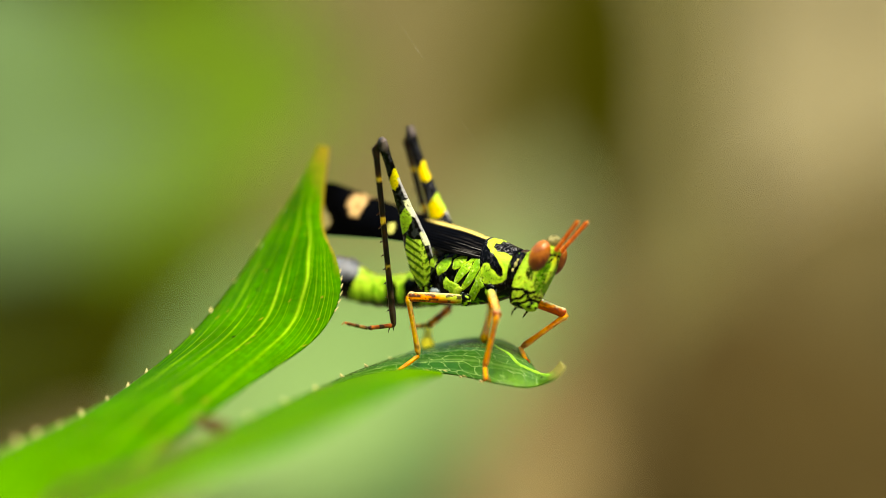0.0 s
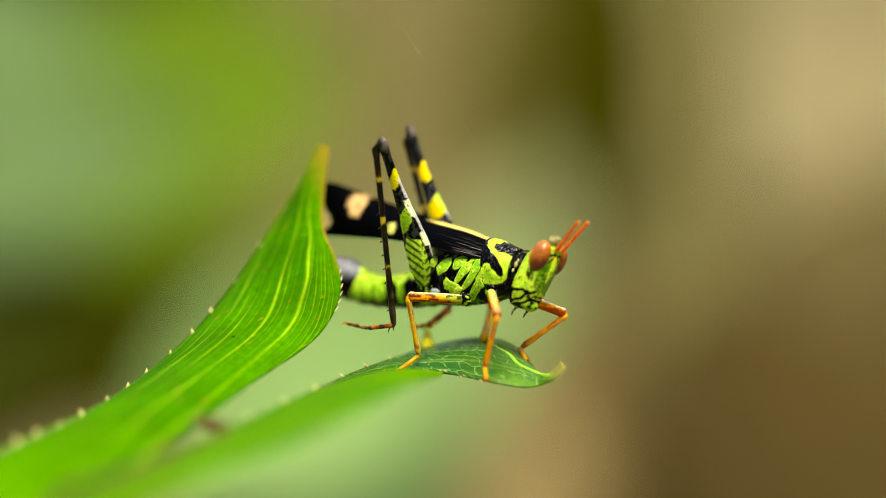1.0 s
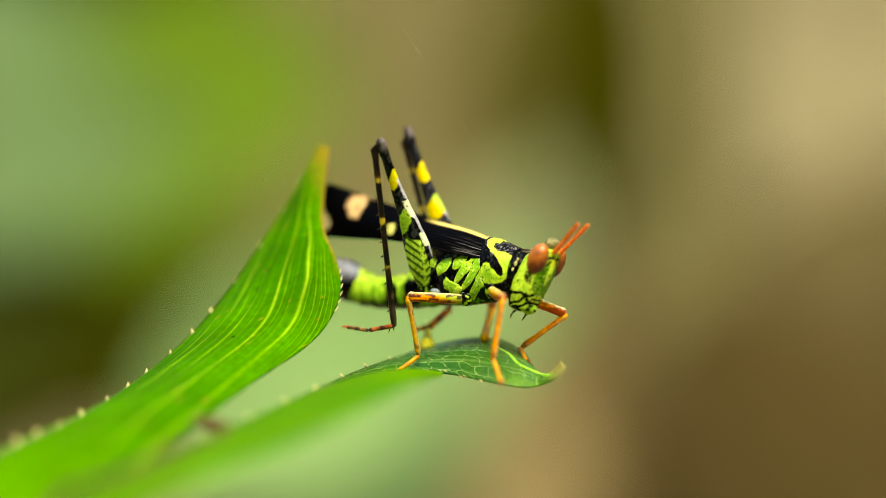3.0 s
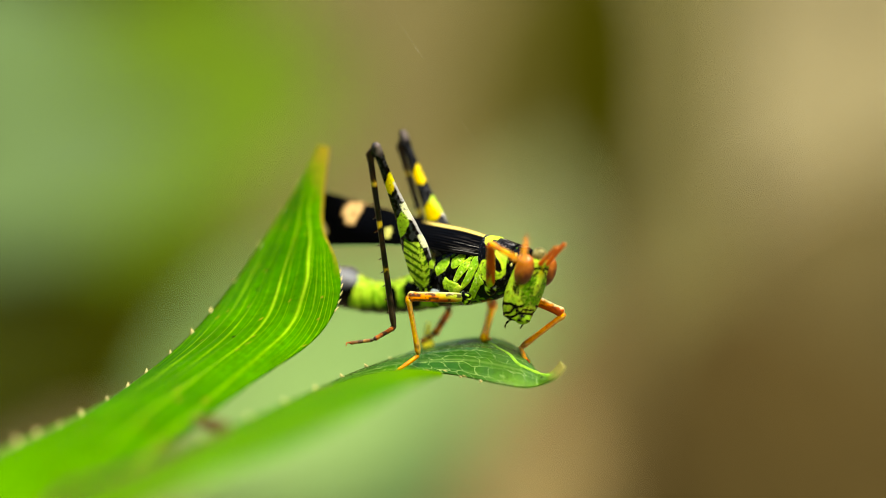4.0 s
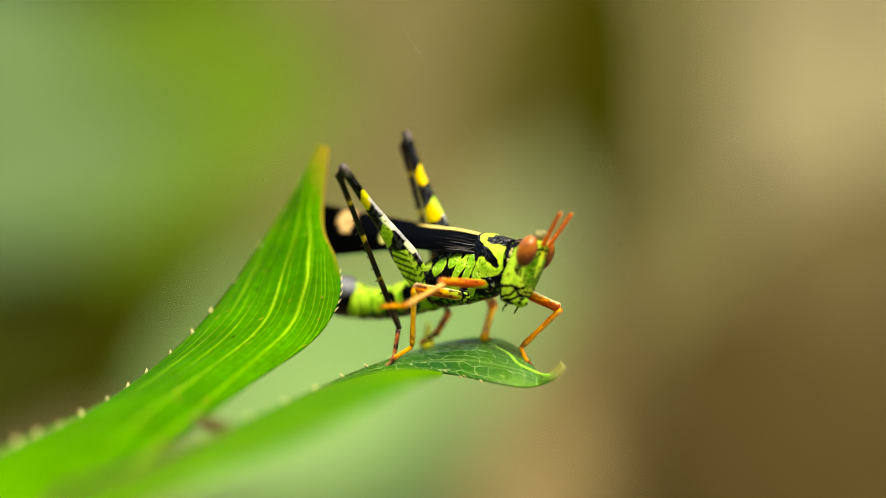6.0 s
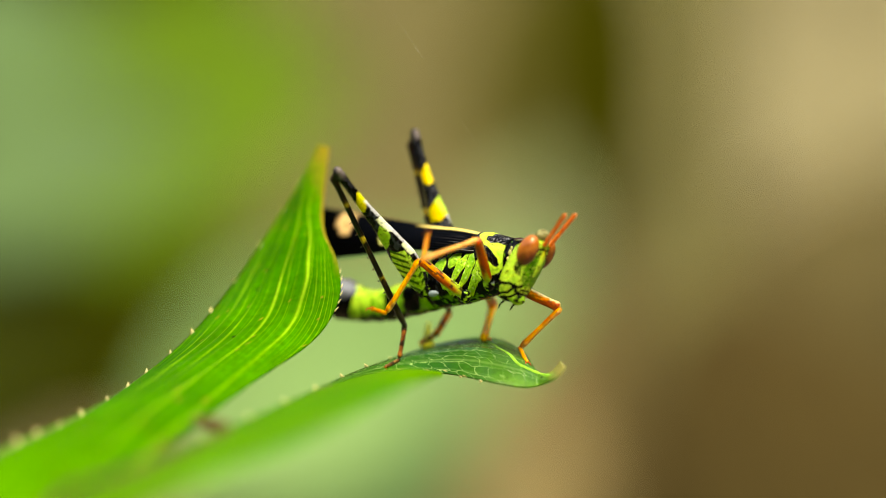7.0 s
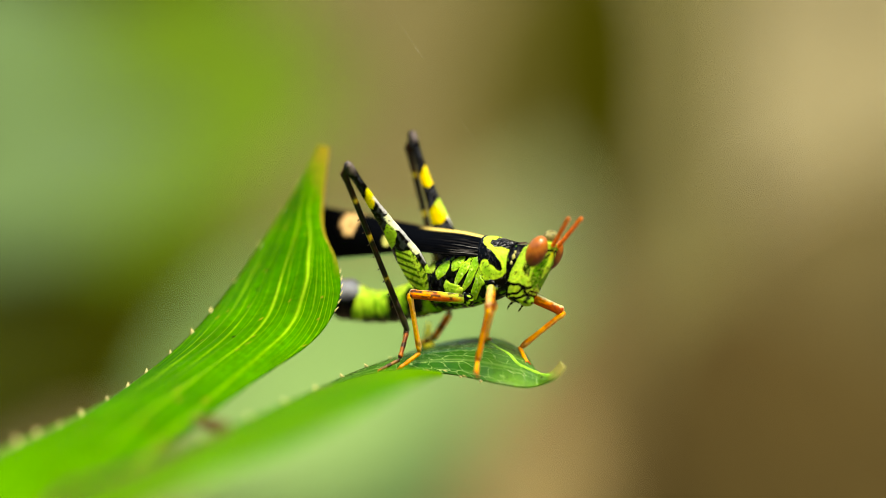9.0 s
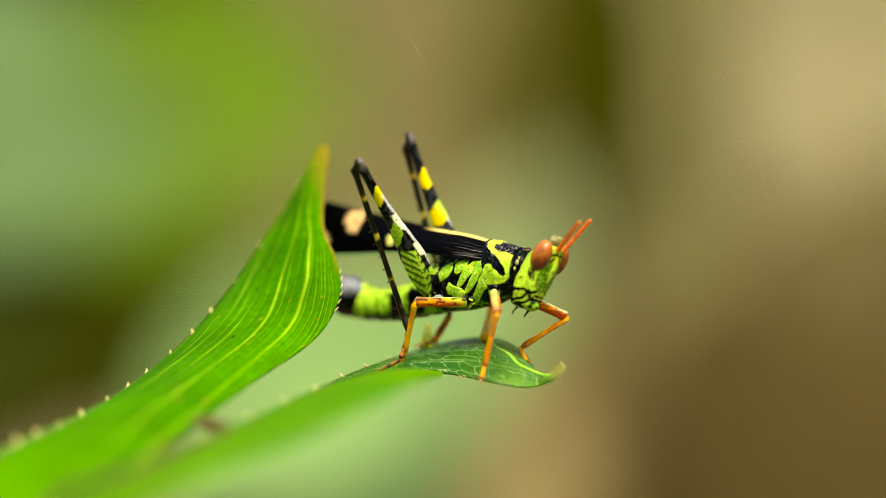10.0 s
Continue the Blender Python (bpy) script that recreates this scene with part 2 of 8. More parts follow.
def limb(length, table, n=14, steps=36, colour=None, bow=0.0, rise=0.0):
    """A leg segment along +x: rows (s, half height, half width); bow hooks it back below its upper joint."""
    def place(s, t):
        h, w = profile(table, s)
        a = 2 * math.pi * t
        return Vector((length * s, w * math.cos(a), h * math.sin(a) - bow * (1 - s) * min(s / 0.045, 1.0) + rise * math.sin(math.pi * s ** 0.6) ** 2))
    return grid(place, steps, n, colour, True, True)


def wobble(p, scale, seed=0.0):
    return noise.noise(Vector((p[0] * scale + seed, p[1] * scale, p[2] * scale)))


# colours of the insect
GREEN, LIME, BLACK = (0.175, 0.44, 0.018), (0.46, 0.73, 0.05), (0.0006, 0.0007, 0.0009)
YELLOW, CREAM, ORANGE = (0.85, 0.62, 0.005), (0.85, 0.70, 0.36), (0.88, 0.29, 0.002)
RUST, BROWN, SLATE = (0.42, 0.065, 0.004), (0.055, 0.020, 0.006), (0.24, 0.26, 0.31)


def blend(a, b, f):
    f = min(max(f, 0.0), 1.0)
    return tuple(x + (y - x) * f for x, y in zip(a, b))


def step(x, edge, soft):
    return min(max((x - edge) / soft + 0.5, 0.0), 1.0)


# markings are drawn on a side view of each part, slanted like the pair (forward, up) per millimetre of width
SLANT_BODY, SLANT_HEAD, SLANT_NEAR, SLANT_FAR = (-0.672, -0.008), (-0.710, 0.084), (-0.520, -0.582), (0.212, -0.663)


def flat(p, slant):
    return p[0] + abs(p[1]) * slant[0], p[2] + abs(p[1]) * slant[1]


def stroke(q, a, b):
    """Distance from a flat place to the line a-b."""
    vx, vy = b[0] - a[0], b[1] - a[1]
    f = min(max(((q[0] - a[0]) * vx + (q[1] - a[1]) * vy) / max(vx * vx + vy * vy, 1e-9), 0.0), 1.0)
    return math.hypot(q[0] - a[0] - vx * f, q[1] - a[1] - vy * f)


def inside(q, outline):
    """Distance from a flat place to an outline, positive within it."""
    best, odd = 1e9, False
    for a, b in zip(outline, outline[1:] + outline[:1]):
        best = min(best, stroke(q, a, b))
        if (a[1] > q[1]) != (b[1] > q[1]) and q[0] < a[0] + (b[0] - a[0]) * (q[1] - a[1]) / (b[1] - a[1]):
            odd = not odd
    return best if odd else -best


def line(q, places, wide, soft=0.05):
    """How much of a drawn line through the places covers q."""
    return 1 - step(min(stroke(q, a, b) for a, b in zip(places, places[1:])), wide, soft)


# ---- setting ----
def terrain():
    def place(s, t):
        x, y = (s - 0.5), (t - 0.5)
        far = 60000 * (abs(x) ** 3 * 8) * (1 if x > 0 else -1) + x * 3000
        deep = 60000 * (abs(y) ** 3 * 8) * (1 if y > 0 else -1) + y * 3000
        return Vector((far, deep, -420 + 30 * wobble((far, deep, 0), 0.003)))
    ob = part("ground", grid(place, 60, 60), SOIL)
    tagged(ob, "brown leaf-litter soil of a shaded forest floor", "ground", kind="structure")


def tree(x, y, radius, mat, label, lean=0.0):
    root = tagged(new("tree"), label, "tree")
    root.location = (x * MM, y * MM, -0.43)

    def place(s, t):
        a = 2 * math.pi * t
        z = s * 3500
        r = radius * (1 + 0.45 * math.exp(-z / 120)) * (1 - 0.25 * s)
        r *= 1 + 0.05 * math.sin(5 * a + 1.3) + 0.06 * wobble((math.cos(a) * 2, math.sin(a) * 2, z * 0.01), 1.0, radius)
        return Vector((r * math.cos(a) + lean * z, r * math.sin(a), z))
    part("trunk", grid(place, 90, 40, None, True, True), mat, root)
    return root


def blade(length, width, droop, mat, parent, m):
    """A broad blade from its base along +x, folded a little along its midrib."""
    def place(s, t):
        w = width * math.sin(math.pi * min(s ** 0.8, 1)) ** 0.8 * (1 - 0.25 * s)
        k = (t - 0.5) * 2
        return Vector((length * s, k * w, abs(k) * w * 0.10 - droop * s * s * length))
    ob = thick(part("leaf", grid(place, 22, 11), mat, parent), 0.4)
    ob.matrix_basis = m
    return ob


def plant(x, y, leaves, mat, label):
    """A forest-floor plant: stems from the ground, each carrying one broad leaf. Leaves: base x, y, z, turn, tilt, length, half width."""
    root = tagged(new("broadleaf_plant"), label, "plant")
    root.location = (x * MM, y * MM, -0.42)
    for bx, by, bz, rz, ry, rx, ln, w in leaves:
        base = (bx - x, by - y, bz + 420)
        part("stem", tube([(0, 0, -10), (base[0] * 0.35, base[1] * 0.4, base[2] * 0.55), base], [(0, 3.5), (1, 1.6)], 8, 16), GREENS["olive"], root)
        blade(ln, w, 0.15, mat, root, Matrix.Translation([v * MM for v in base]) @ pose(0, 0, 0, 0, 0, rz) @ pose(0, 0, 0, 0, ry, 0) @ pose(0, 0, 0, rx, 0, 0))
    return root


# full ring: its unseen half behind the viewer is added to cut low sky
def backdrop():
    def place(s, t):
        a = 2 * math.pi * s
        return Vector((-5200 * math.cos(a), 5000 * math.sin(a), -450 + 2900 * t))
    ob = part("backdrop", grid(place, 80, 12, None, True), FAR)
    tagged(ob, "dark olive undergrowth ring; its unseen near half blocks low sky light", "undergrowth", kind="structure")


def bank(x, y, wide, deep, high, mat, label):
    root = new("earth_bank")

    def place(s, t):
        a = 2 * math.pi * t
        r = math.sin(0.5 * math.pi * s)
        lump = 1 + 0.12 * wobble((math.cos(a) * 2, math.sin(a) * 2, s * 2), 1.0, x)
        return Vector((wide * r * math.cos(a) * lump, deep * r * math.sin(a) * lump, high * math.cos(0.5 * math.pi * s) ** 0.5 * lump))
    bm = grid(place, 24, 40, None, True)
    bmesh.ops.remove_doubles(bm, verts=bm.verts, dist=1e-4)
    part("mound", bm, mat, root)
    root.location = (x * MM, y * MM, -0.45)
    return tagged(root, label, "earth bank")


terrain()
backdrop()
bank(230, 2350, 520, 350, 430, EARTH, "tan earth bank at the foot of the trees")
# olive, brown and dark mounds added to hold the dimness under the trunks
bank(490, 1850, 330, 140, 530, EARTH_SHADE_OLIVE, "olive-brown mound added to dim the foot of a trunk")
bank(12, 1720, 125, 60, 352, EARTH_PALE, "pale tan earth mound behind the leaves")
bank(140, 850, 85, 40, 412, EARTH_SHADE_BROWN, "low brown mound added to dim the foot of the slim trunk")
bank(300, 1600, 190, 80, 372, EARTH_SHADE_BROWN, "brown mound added to dim the lower background")
bank(228, 1450, 52, 60, 395, EARTH_SHADE_DARK, "dark brown mound added as a dim patch among the banks")
tree(478, 2250, 310, BARK_TAN, "tan smooth-barked tree trunk behind the leaves")
tree(-55, 2500, 180, BARK_DARK, "olive-brown mossy tree trunk in the shade")
plant(-420, 1900, [(-380, 1800, 58, 10, -20, 75, 330, 130), (-270, 1850, 80, 30, -50, 80, 230, 105)], GREENS["bright"], "bright green broadleaf plant with upright leaves")
plant(-560, 1500, [(-400, 1450, 40, 5, -12, 80, 230, 75), (-420, 1480, 150, 5, -5, 80, 190, 62)], GREENS["grey"], "grey-green broadleaf plant with a dull leaf")
plant(-100, 1300, [(-178, 1250, -134, 15, -25, 70, 300, 86), (-165, 1300, -185, 20, -16, 70, 225, 92)], GREENS["pale"], "pale green broadleaf plant with slanting leaves")
# added plant whose dark leaves fill the dim left gap
plant(-640, 1480, [(-500, 1440, -62, 5, -6, 80, 272, 84), (-540, 1440, -150, 5, -4, 80, 275, 70)], GREENS["shaded"], "dull olive broadleaf plant added for a dim gap, shade in its colour")
# added slim trunk: its darker bark stands in for the tan trunk's shaded side
tree(118, 940, 27, BARK_SHADE_SIDE, "slim olive-brown trunk added for the shaded side of the tan trunk")
# vines added with dark leaves to make the dim band between the trunks
vine = tagged(new("hanging_vine"), "dark olive vine leaf added for the dark band between the trunks", "vine")
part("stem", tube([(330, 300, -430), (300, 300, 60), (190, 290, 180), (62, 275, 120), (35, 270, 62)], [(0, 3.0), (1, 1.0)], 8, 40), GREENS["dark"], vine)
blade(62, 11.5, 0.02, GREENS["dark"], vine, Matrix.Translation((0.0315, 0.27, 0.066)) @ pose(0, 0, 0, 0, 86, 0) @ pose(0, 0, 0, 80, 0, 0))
high = tagged(new("hanging_vine"), "dull olive vine leaf added to widen the dark band", "vine")
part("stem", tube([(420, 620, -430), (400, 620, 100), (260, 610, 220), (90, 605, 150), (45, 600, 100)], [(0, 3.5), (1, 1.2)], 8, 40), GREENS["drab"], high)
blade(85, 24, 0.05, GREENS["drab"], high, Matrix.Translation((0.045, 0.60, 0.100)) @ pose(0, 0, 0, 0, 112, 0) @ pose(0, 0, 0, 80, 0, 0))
plant(60, 1700, [(32, 1650, -82, 20, -72, 80, 176, 51)], GREENS["olive"], "olive-green broadleaf plant beside a trunk")


# ---- the two leaves ----
def leaf_colour(s, t, p):
    ragged = 0.02 * wobble(p, 0.9, 3.0)
    rim = max(step(abs(t - 0.5) + ragged, 0.445, 0.04) * step(s, 0.76, 0.12), step(s + ragged, 0.94, 0.08))
    spots = 0.9 if wobble(p, 2.1, 7.0) > 0.66 else 0.0
    return (max(rim * 0.9, spots), max(0.22 * step(wobble(p, 0.07, 4.0), 0.05, 0.6), 0.8 * step(s, 0.90, 0.12), 0.65 * (1 - step(s, 0.22, 0.26))), 0)


def tooth(parent, base, way, size, slim=1.0):
    bm = bmesh.new()
    bmesh.ops.create_cone(bm, cap_ends=True, segments=7, radius1=size * 0.75 * slim, radius2=size * 0.10 * slim, depth=size * 2.0)
    bmesh.ops.transform(bm, matrix=Matrix.Translation(Vector(base) + Vector(way) * size * 0.75) @ Vector(way).to_track_quat("Z", "Y").to_matrix().to_4x4(), verts=bm.verts)
    return part("tooth", bm, TOOTH, parent, "pale cream margin tooth")


def upright_leaf():
    root = tagged(new("toothed_leaf"), "bright green lance-shaped leaf with pale teeth, standing upright", "leaf")
    outer = [(-48.83, -48, -23.33), (-43.73, -30, -20.36), (-37.93, -12, -17.77), (-32.40, -2, -13.72), (-27.79, 3.5, -9.43), (-23.74, 12, -3.85), (-19.31, 16, 3.24), (-16.32, 17, 8.16), (-14.46, 17, 11.88)]
    inner = [(-40.24, -66, -27.13), (-33.24, -52, -24.35), (-27.00, -30, -19.47), (-20.66, -11, -14.59), (-14.35, -3, -10.21), (-11.61, -0.5, -5.99), (-11.61, 2.5, -2.08), (-13.55, 7.5, 2.76), (-13.20, 14, 11.76)]

    def place(s, t):
        a, b = spline(outer, s), spline(inner, s)
        mid = math.sin(math.pi * t)
        side = (b - a)
        n = side.cross(spline(outer, min(s + 0.03, 1)) - spline(outer, max(s - 0.03, 0)))
        n.normalize()
        belly = 0.12 * side.length * mid + 0.09 * math.sin(t * math.pi * 15) * mid * min(1, 4 * (1 - s))
        return a + side * t + n * belly
    blade_ob = part("blade", grid(place, 150, 90, leaf_colour), LEAF_UPRIGHT, root)
    thick(blade_ob, 0.25)
    part("petiole", tube([place(0.01, 0.5), (-44.81, -60, -29.86), (-45.37, -62, -34.44)], [(0, 1.6), (1, 1.2)], 10, 16), GREENS["bright"], root, "green leaf stalk")
    rng = random.Random(3)
    for s in (0.151, 0.178, 0.21, 0.247, 0.293, 0.331, 0.372, 0.433, 0.494, 0.549, 0.62, 0.692, 0.771, 0.851):
        p = place(s, 0.0)
        out = (p - place(s, 0.06)).normalized() * 0.35 + Vector((0.25 * rng.uniform(-1, 1), 0, 1.0))
        tooth(root, p, out.normalized(), rng.uniform(0.38, 0.50) + 1.3 * max(0.34 - s, 0.0))
    for k in range(6):
        s = 0.60 + 0.027 * k
        p = place(s, 1.0)
        out = (p - place(s, 0.94)).normalized() * 0.4 + (place(s + 0.02, 1) - p).normalized()
        tooth(root, p, out.normalized(), 0.36, 0.45)
    return root


def perch_leaf():
    root = tagged(new("perch_leaf"), "glossy green leaf with netted veins and curled tip, under the grasshopper", "leaf")
    far = [(-41.08, -53.6, -26.24), (-31.04, -39.6, -21.77), (-21.34, -27.6, -17.91), (-14.69, -15.6, -15.4), (-9.59, -1, -13.64), (-4.41, 6, -12.07), (1.03, 7, -10.58), (5.5, 6.5, -10.17), (8.75, 4, -11.48), (10.34, -1, -13.64), (11.88, -3, -13.61), (12.89, -5, -12.28)]
    ridge = [(-41.01, -54, -26.25), (-30.99, -40, -21.79), (-21.31, -28, -17.94), (-14.67, -16, -15.44), (-9.12, -4, -13.99), (-4.02, 1, -13.62), (0.99, -2, -13.84), (5.28, -5, -14.55), (8.66, -5, -15.1), (10.6, -4, -14.91), (12.14, -8, -13.97), (13.13, -9, -12.7)]
    low = [(-33.22, -74, -24.96), (-21.85, -64, -20.36), (-14.12, -57, -17.69), (-9.18, -50, -15.64), (-5.79, -42, -14.22), (-2.92, -28, -13.44), (1.11, -3, -13.84), (5.4, -5.4, -14.71), (8.77, -5.4, -15.27), (10.65, -4.3, -15.02), (12.25, -8.3, -14.07), (13.17, -9.3, -12.75)]

    def rim_colour(s, t, p):
        rim = max((1 - step(t, 0.03, 0.04)) * step(s, 0.62, 0.1) * 0.5, step(s, 0.91, 0.08))
        spots = 0.95 if wobble(p, 1.6, 7.0) > 0.35 and t > 0.95 and s < 0.62 else 0.0
        # brighter rim, outer half and tip stand in for light through the blade
        bright = max(step(t, 0.88, 0.16) * step(s, 0.64, 0.10), 0.36 * step(s, 0.60, 0.12), step(s, 0.82, 0.10) * 0.9, (1 - step(abs(t - 0.05 - 1.6 * max(s - 0.60, 0)), 0.035, 0.03)) * step(s, 0.57, 0.06))
        return (max(rim * 0.8, spots), bright, 0)

    def upper(s, t):
        a, b = spline(far, s), spline(ridge, s)
        up = 1.3 * math.sin(math.pi * t ** 1.5) * step(s, 0.45, 0.3) * (1 - step(s, 0.80, 0.14))
        q = a + (b - a) * t
        return q + Vector((0, 0, up + 0.05 * math.sin(t * 25) * step(s, 0.45, 0.3)))

    def under(s, t):
        b, c = spline(ridge, s * 0.52), spline(low, s * 0.52)
        return b + (c - b) * t + Vector((0, -1, 0.3)) * math.sin(math.pi * t) * (c - b).length * 0.10 + Vector((0, 0, -0.05))

    def under_colour(s, t, p):
        return (0.9 if wobble(p, 2.1, 7.0) > 0.66 else 0.0, 0.22 * step(wobble(p, 0.07, 4.0), 0.05, 0.6), 0)

    def place(s, t):
        return upper(s, 0.0 if t == 0 else 1.0)

    thick(part("blade", grid(upper, 170, 60, rim_colour), LEAF_PERCH, root, "dark glossy upper side with pale netted veins"), 0.2)
    thick(part("folded_side", grid(under, 100, 40, under_colour), LEAF_UNDER, root, "pale translucent folded side"), 0.15)
    part("petiole", tube([under(0.01, 0.4), (-41, -62, -31.04), (-45.37, -62, -34.44)], [(0, 1.6), (1, 1.2)], 10, 16), GREENS["bright"], root, "green leaf stalk")
    course = [(0.57, 0.02, 0), (0.595, 0.06, 0), (0.62, 0.18, 0), (0.655, 0.42, 0), (0.69, 0.60, 0), (0.725, 0.74, 0), (0.785, 0.66, 0), (0.86, 0.32, 0), (0.925, 0.62, 0)]
    along = [upper(q.x, q.y) + Vector((0, -0.08, 0.10)) for q in (spline(course, k / 40) for k in range(41))]
    part("midrib", tube(along, [(0, 0.10), (0.2, 0.17), (0.5, 0.23), (0.9, 0.26), (1, 0.10)], 10, 120), RIB, root, "pale yellow-green midrib")
    part("margin_spur", tube([(-1.73, 6.6, -11.20), (-1.80, 8, -10.61), (-1.75, 10, -9.78), (-1.70, 12, -8.67)], [(0, 0.5), (0.25, 0.85), (0.5, 0.5), (1, 0.25)], 10, 24), SPUR, root, "pale yellow upright spur on the far margin")
    rng = random.Random(5)
    for k in range(11):
        s = 0.16 + 0.045 * k
        t = 0.0 if s < 0.45 else 0.6
        p = place(s, t)
        tooth(root, p, (Vector((-0.3, -0.5, 0.5)) if t == 0 else Vector((0.1, -0.8, -0.1))).normalized(), rng.uniform(0.35, 0.5) * (1 if t == 0 else 0.6))
    return root


upright_leaf()
perch_leaf()
shrub = tagged(new("shrub_stem"), "slim green upright stem carrying the two leaves", "stem")
part("stem", tube([(-75, -50, -430), (-66, -58, -240), (-52, -62, -90), (-45.37, -62, -34.44)], [(0, 3.0), (1, 1.6)], 12, 30), GREENS["bright"], shrub)
twig = tagged(new("twig"), "short brown twig joining the two leaves", "twig")
# brown twig; its lower run also draws the shadowed fold between the leaves
part("stem", tube([(-24.82, -26, -17.12), (-22.27, -28, -17.77), (-21.29, -34, -18.05), (-25.58, -43, -19.29), (-30.34, -47, -21.04), (-34.77, -52, -22.82), (-45.37, -62, -34.44)], [(0, 0.5), (0.2, 0.85), (0.4, 0.5), (0.8, 0.45), (1, 1.0)], 10, 60), TWIG, twig)

thread = tagged(new("silk_thread"), "single fine pale strand of spider silk in the air", "silk thread")
part("strand", tube([(-9.1, 3, 31.66), (-3.79, 3, 23.7), (1.96, 3, 14.6), (8.09, 3, 5.25), (11.12, 3, 0.06)], [(0, 0.0006), (0.30, 0.002), (0.34, 0.0006), (0.55, 0.001), (0.60, 0.0025), (0.64, 0.0006), (1, 0.001)], 6, 60), SILK, thread)

# ---- grasshopper: x forward, y to its left, z up, from the middle of the thorax ----
hopper = tagged(new("grasshopper"), "green and black grasshopper with orange legs grooming on a leaf", "grasshopper")


def thorax():
    rows = [(0.0, -6.0, -1.3, 2.2, 2.0), (0.2, -3.5, -1.0, 2.9, 2.4), (0.45, 0.0, -0.6, 3.3, 2.6), (0.7, 3.5, -0.3, 3.2, 2.5), (0.85, 5.8, -0.1, 2.7, 2.2), (1.0, 8.2, 0.1, 1.9, 1.6)]

    def place(s, t):
        u, w, h, b = profile(rows, s)
        a = 2 * math.pi * t
        return Vector((u, b * math.cos(a), w + h * math.sin(a)))

    def colour(s, t, p):
        f = wobble(p, 0.9, 3.0)
        low = step(-p.z, 2.75, 0.4)
        c = blend(BLACK, (0.014, 0.016, 0.018), step(wobble(p, 2.6, 5.0), 0.32, 0.15))
        return blend(blend(c, GREEN, step(f, 0.40, 0.06) * 0.9), blend(GREEN, BLACK, 0.35), low * step(wobble(p, 2.0, 8.0) + 0.4 * f, 0.2, 0.2))
    part("thorax", grid(place, 120, 80, colour, True, True), CHITIN, hopper, "black side plates mottled green")

    # slanting raised plates on both flanks
    plates = (
        [(-5.25, 1.12), (-4.78, 1.57), (-4.24, 1.44), (-4.47, 0.74), (-4.94, 0.42)],
        [(-4.24, 0.43), (-3.77, 0.94), (-3.08, 1.38), (-2.38, 1.45), (-2.54, 0.75), (-3.08, 0.12), (-4.01, -0.33)],
        [(-2.07, 0.5), (-1.84, 1.26), (-1.15, 1.58), (-0.23, 1.7), (-0.46, 1.07), (-1.15, 0.5), (-1.84, 0.25)],
        [(-1.84, -0.95), (-1.38, -0.13), (-0.77, 0.63), (-0.16, 0.95), (0.3, 0.76), (0.07, 0.13), (-0.62, -0.44), (-1.23, -1.01), (-1.69, -1.27)],
        [(-0.0, 1.07), (0.45, 1.45), (1.14, 1.58), (0.76, 1.2), (0.22, 0.76)],
        [(-0.77, -1.45), (-0.39, -0.94), (0.15, -0.12), (0.61, 0.76), (1.14, 1.45), (1.9, 1.71), (1.97, 1.14), (1.52, 0.45), (0.91, -0.37), (0.38, -1.13), (-0.31, -1.7), (-0.69, -1.83)],
        [(0.45, -1.88), (0.91, -1.12), (1.37, -0.24), (1.67, 0.33), (1.9, -0.3), (1.67, -1.05), (2.12, -1.55), (1.52, -1.87), (1.21, -2.31), (0.76, -3.01), (0.15, -2.51)],
        [(-3.31, -1.28), (-2.92, -0.77), (-2.54, -1.15), (-2.07, -1.27), (-1.38, -1.58), (-1.92, -2.22), (-2.3, -2.66), (-2.69, -2.04), (-3.15, -1.91)],
        [(-2.07, -2.03), (-1.38, -1.71), (-0.84, -1.96), (-1.3, -2.53), (-1.92, -2.85)],
    )
    for side in (-1, 1):
        for n, outline in enumerate(plates):
            cx, cz = sum(q[0] for q in outline) / len(outline), sum(q[1] for q in outline) / len(outline)

            def flank(s, t, n=n, outline=outline, cx=cx, cz=cz, side=side):
                count = len(outline)
                x = t * count
                i, f = int(x) % count, x - int(x)
                a, b = outline[i], outline[(i + 1) % count]
                # corners are drawn in a little, so that the outline stays angular but not sharp
                pull = 1.24 - 0.05 * abs(2 * f - 1) ** 3
                ex, ez = (a[0] + (b[0] - a[0]) * f - cx) * pull, (a[1] + (b[1] - a[1]) * f - cz) * pull
                r = s * (1 + 0.04 * wobble((ex * 2, ez * 2, n * 3.1), 1.0))
                q, w = cx + ex * r, cz + ez * r
                u = q
                for _ in range(4):
                    tu, tw, th, tb = profile(rows, min(max((u + 6.0) / 14.2, 0), 1))
                    k = min(max((w - tw) / th, -0.95), 0.95)
                    wide = tb * (1 - k * k) ** 0.5
                    u = q - wide * SLANT_BODY[0]
                lift = 0.14 * (1 - s ** 7) + 0.02
                return Vector((u, side * (wide + lift), w))

            def plate_colour(s, t, p, n=n):
                f = wobble(p, 1.3)
                # lighter rim paints a highlight along the plate's edge
                c = blend(blend(GREEN, LIME, 0.30 + 0.7 * f), (0.50, 0.80, 0.05), step(s + 0.15 * f, 0.74, 0.10) * 0.75)
                c = blend(c, (0.66, 0.86, 0.26), step(wobble(p, 2.4, 3.0), 0.36, 0.15) * 0.5)
                c = blend(c, (0.07, 0.22, 0.006), step(wobble(p, 4.6, 12.0) + 0.3 * f, 0.30, 0.14) * 0.65)
                c = blend(c, (0.55, 0.72, 0.08), 0.6 if n in (0, 8) else 0.0)
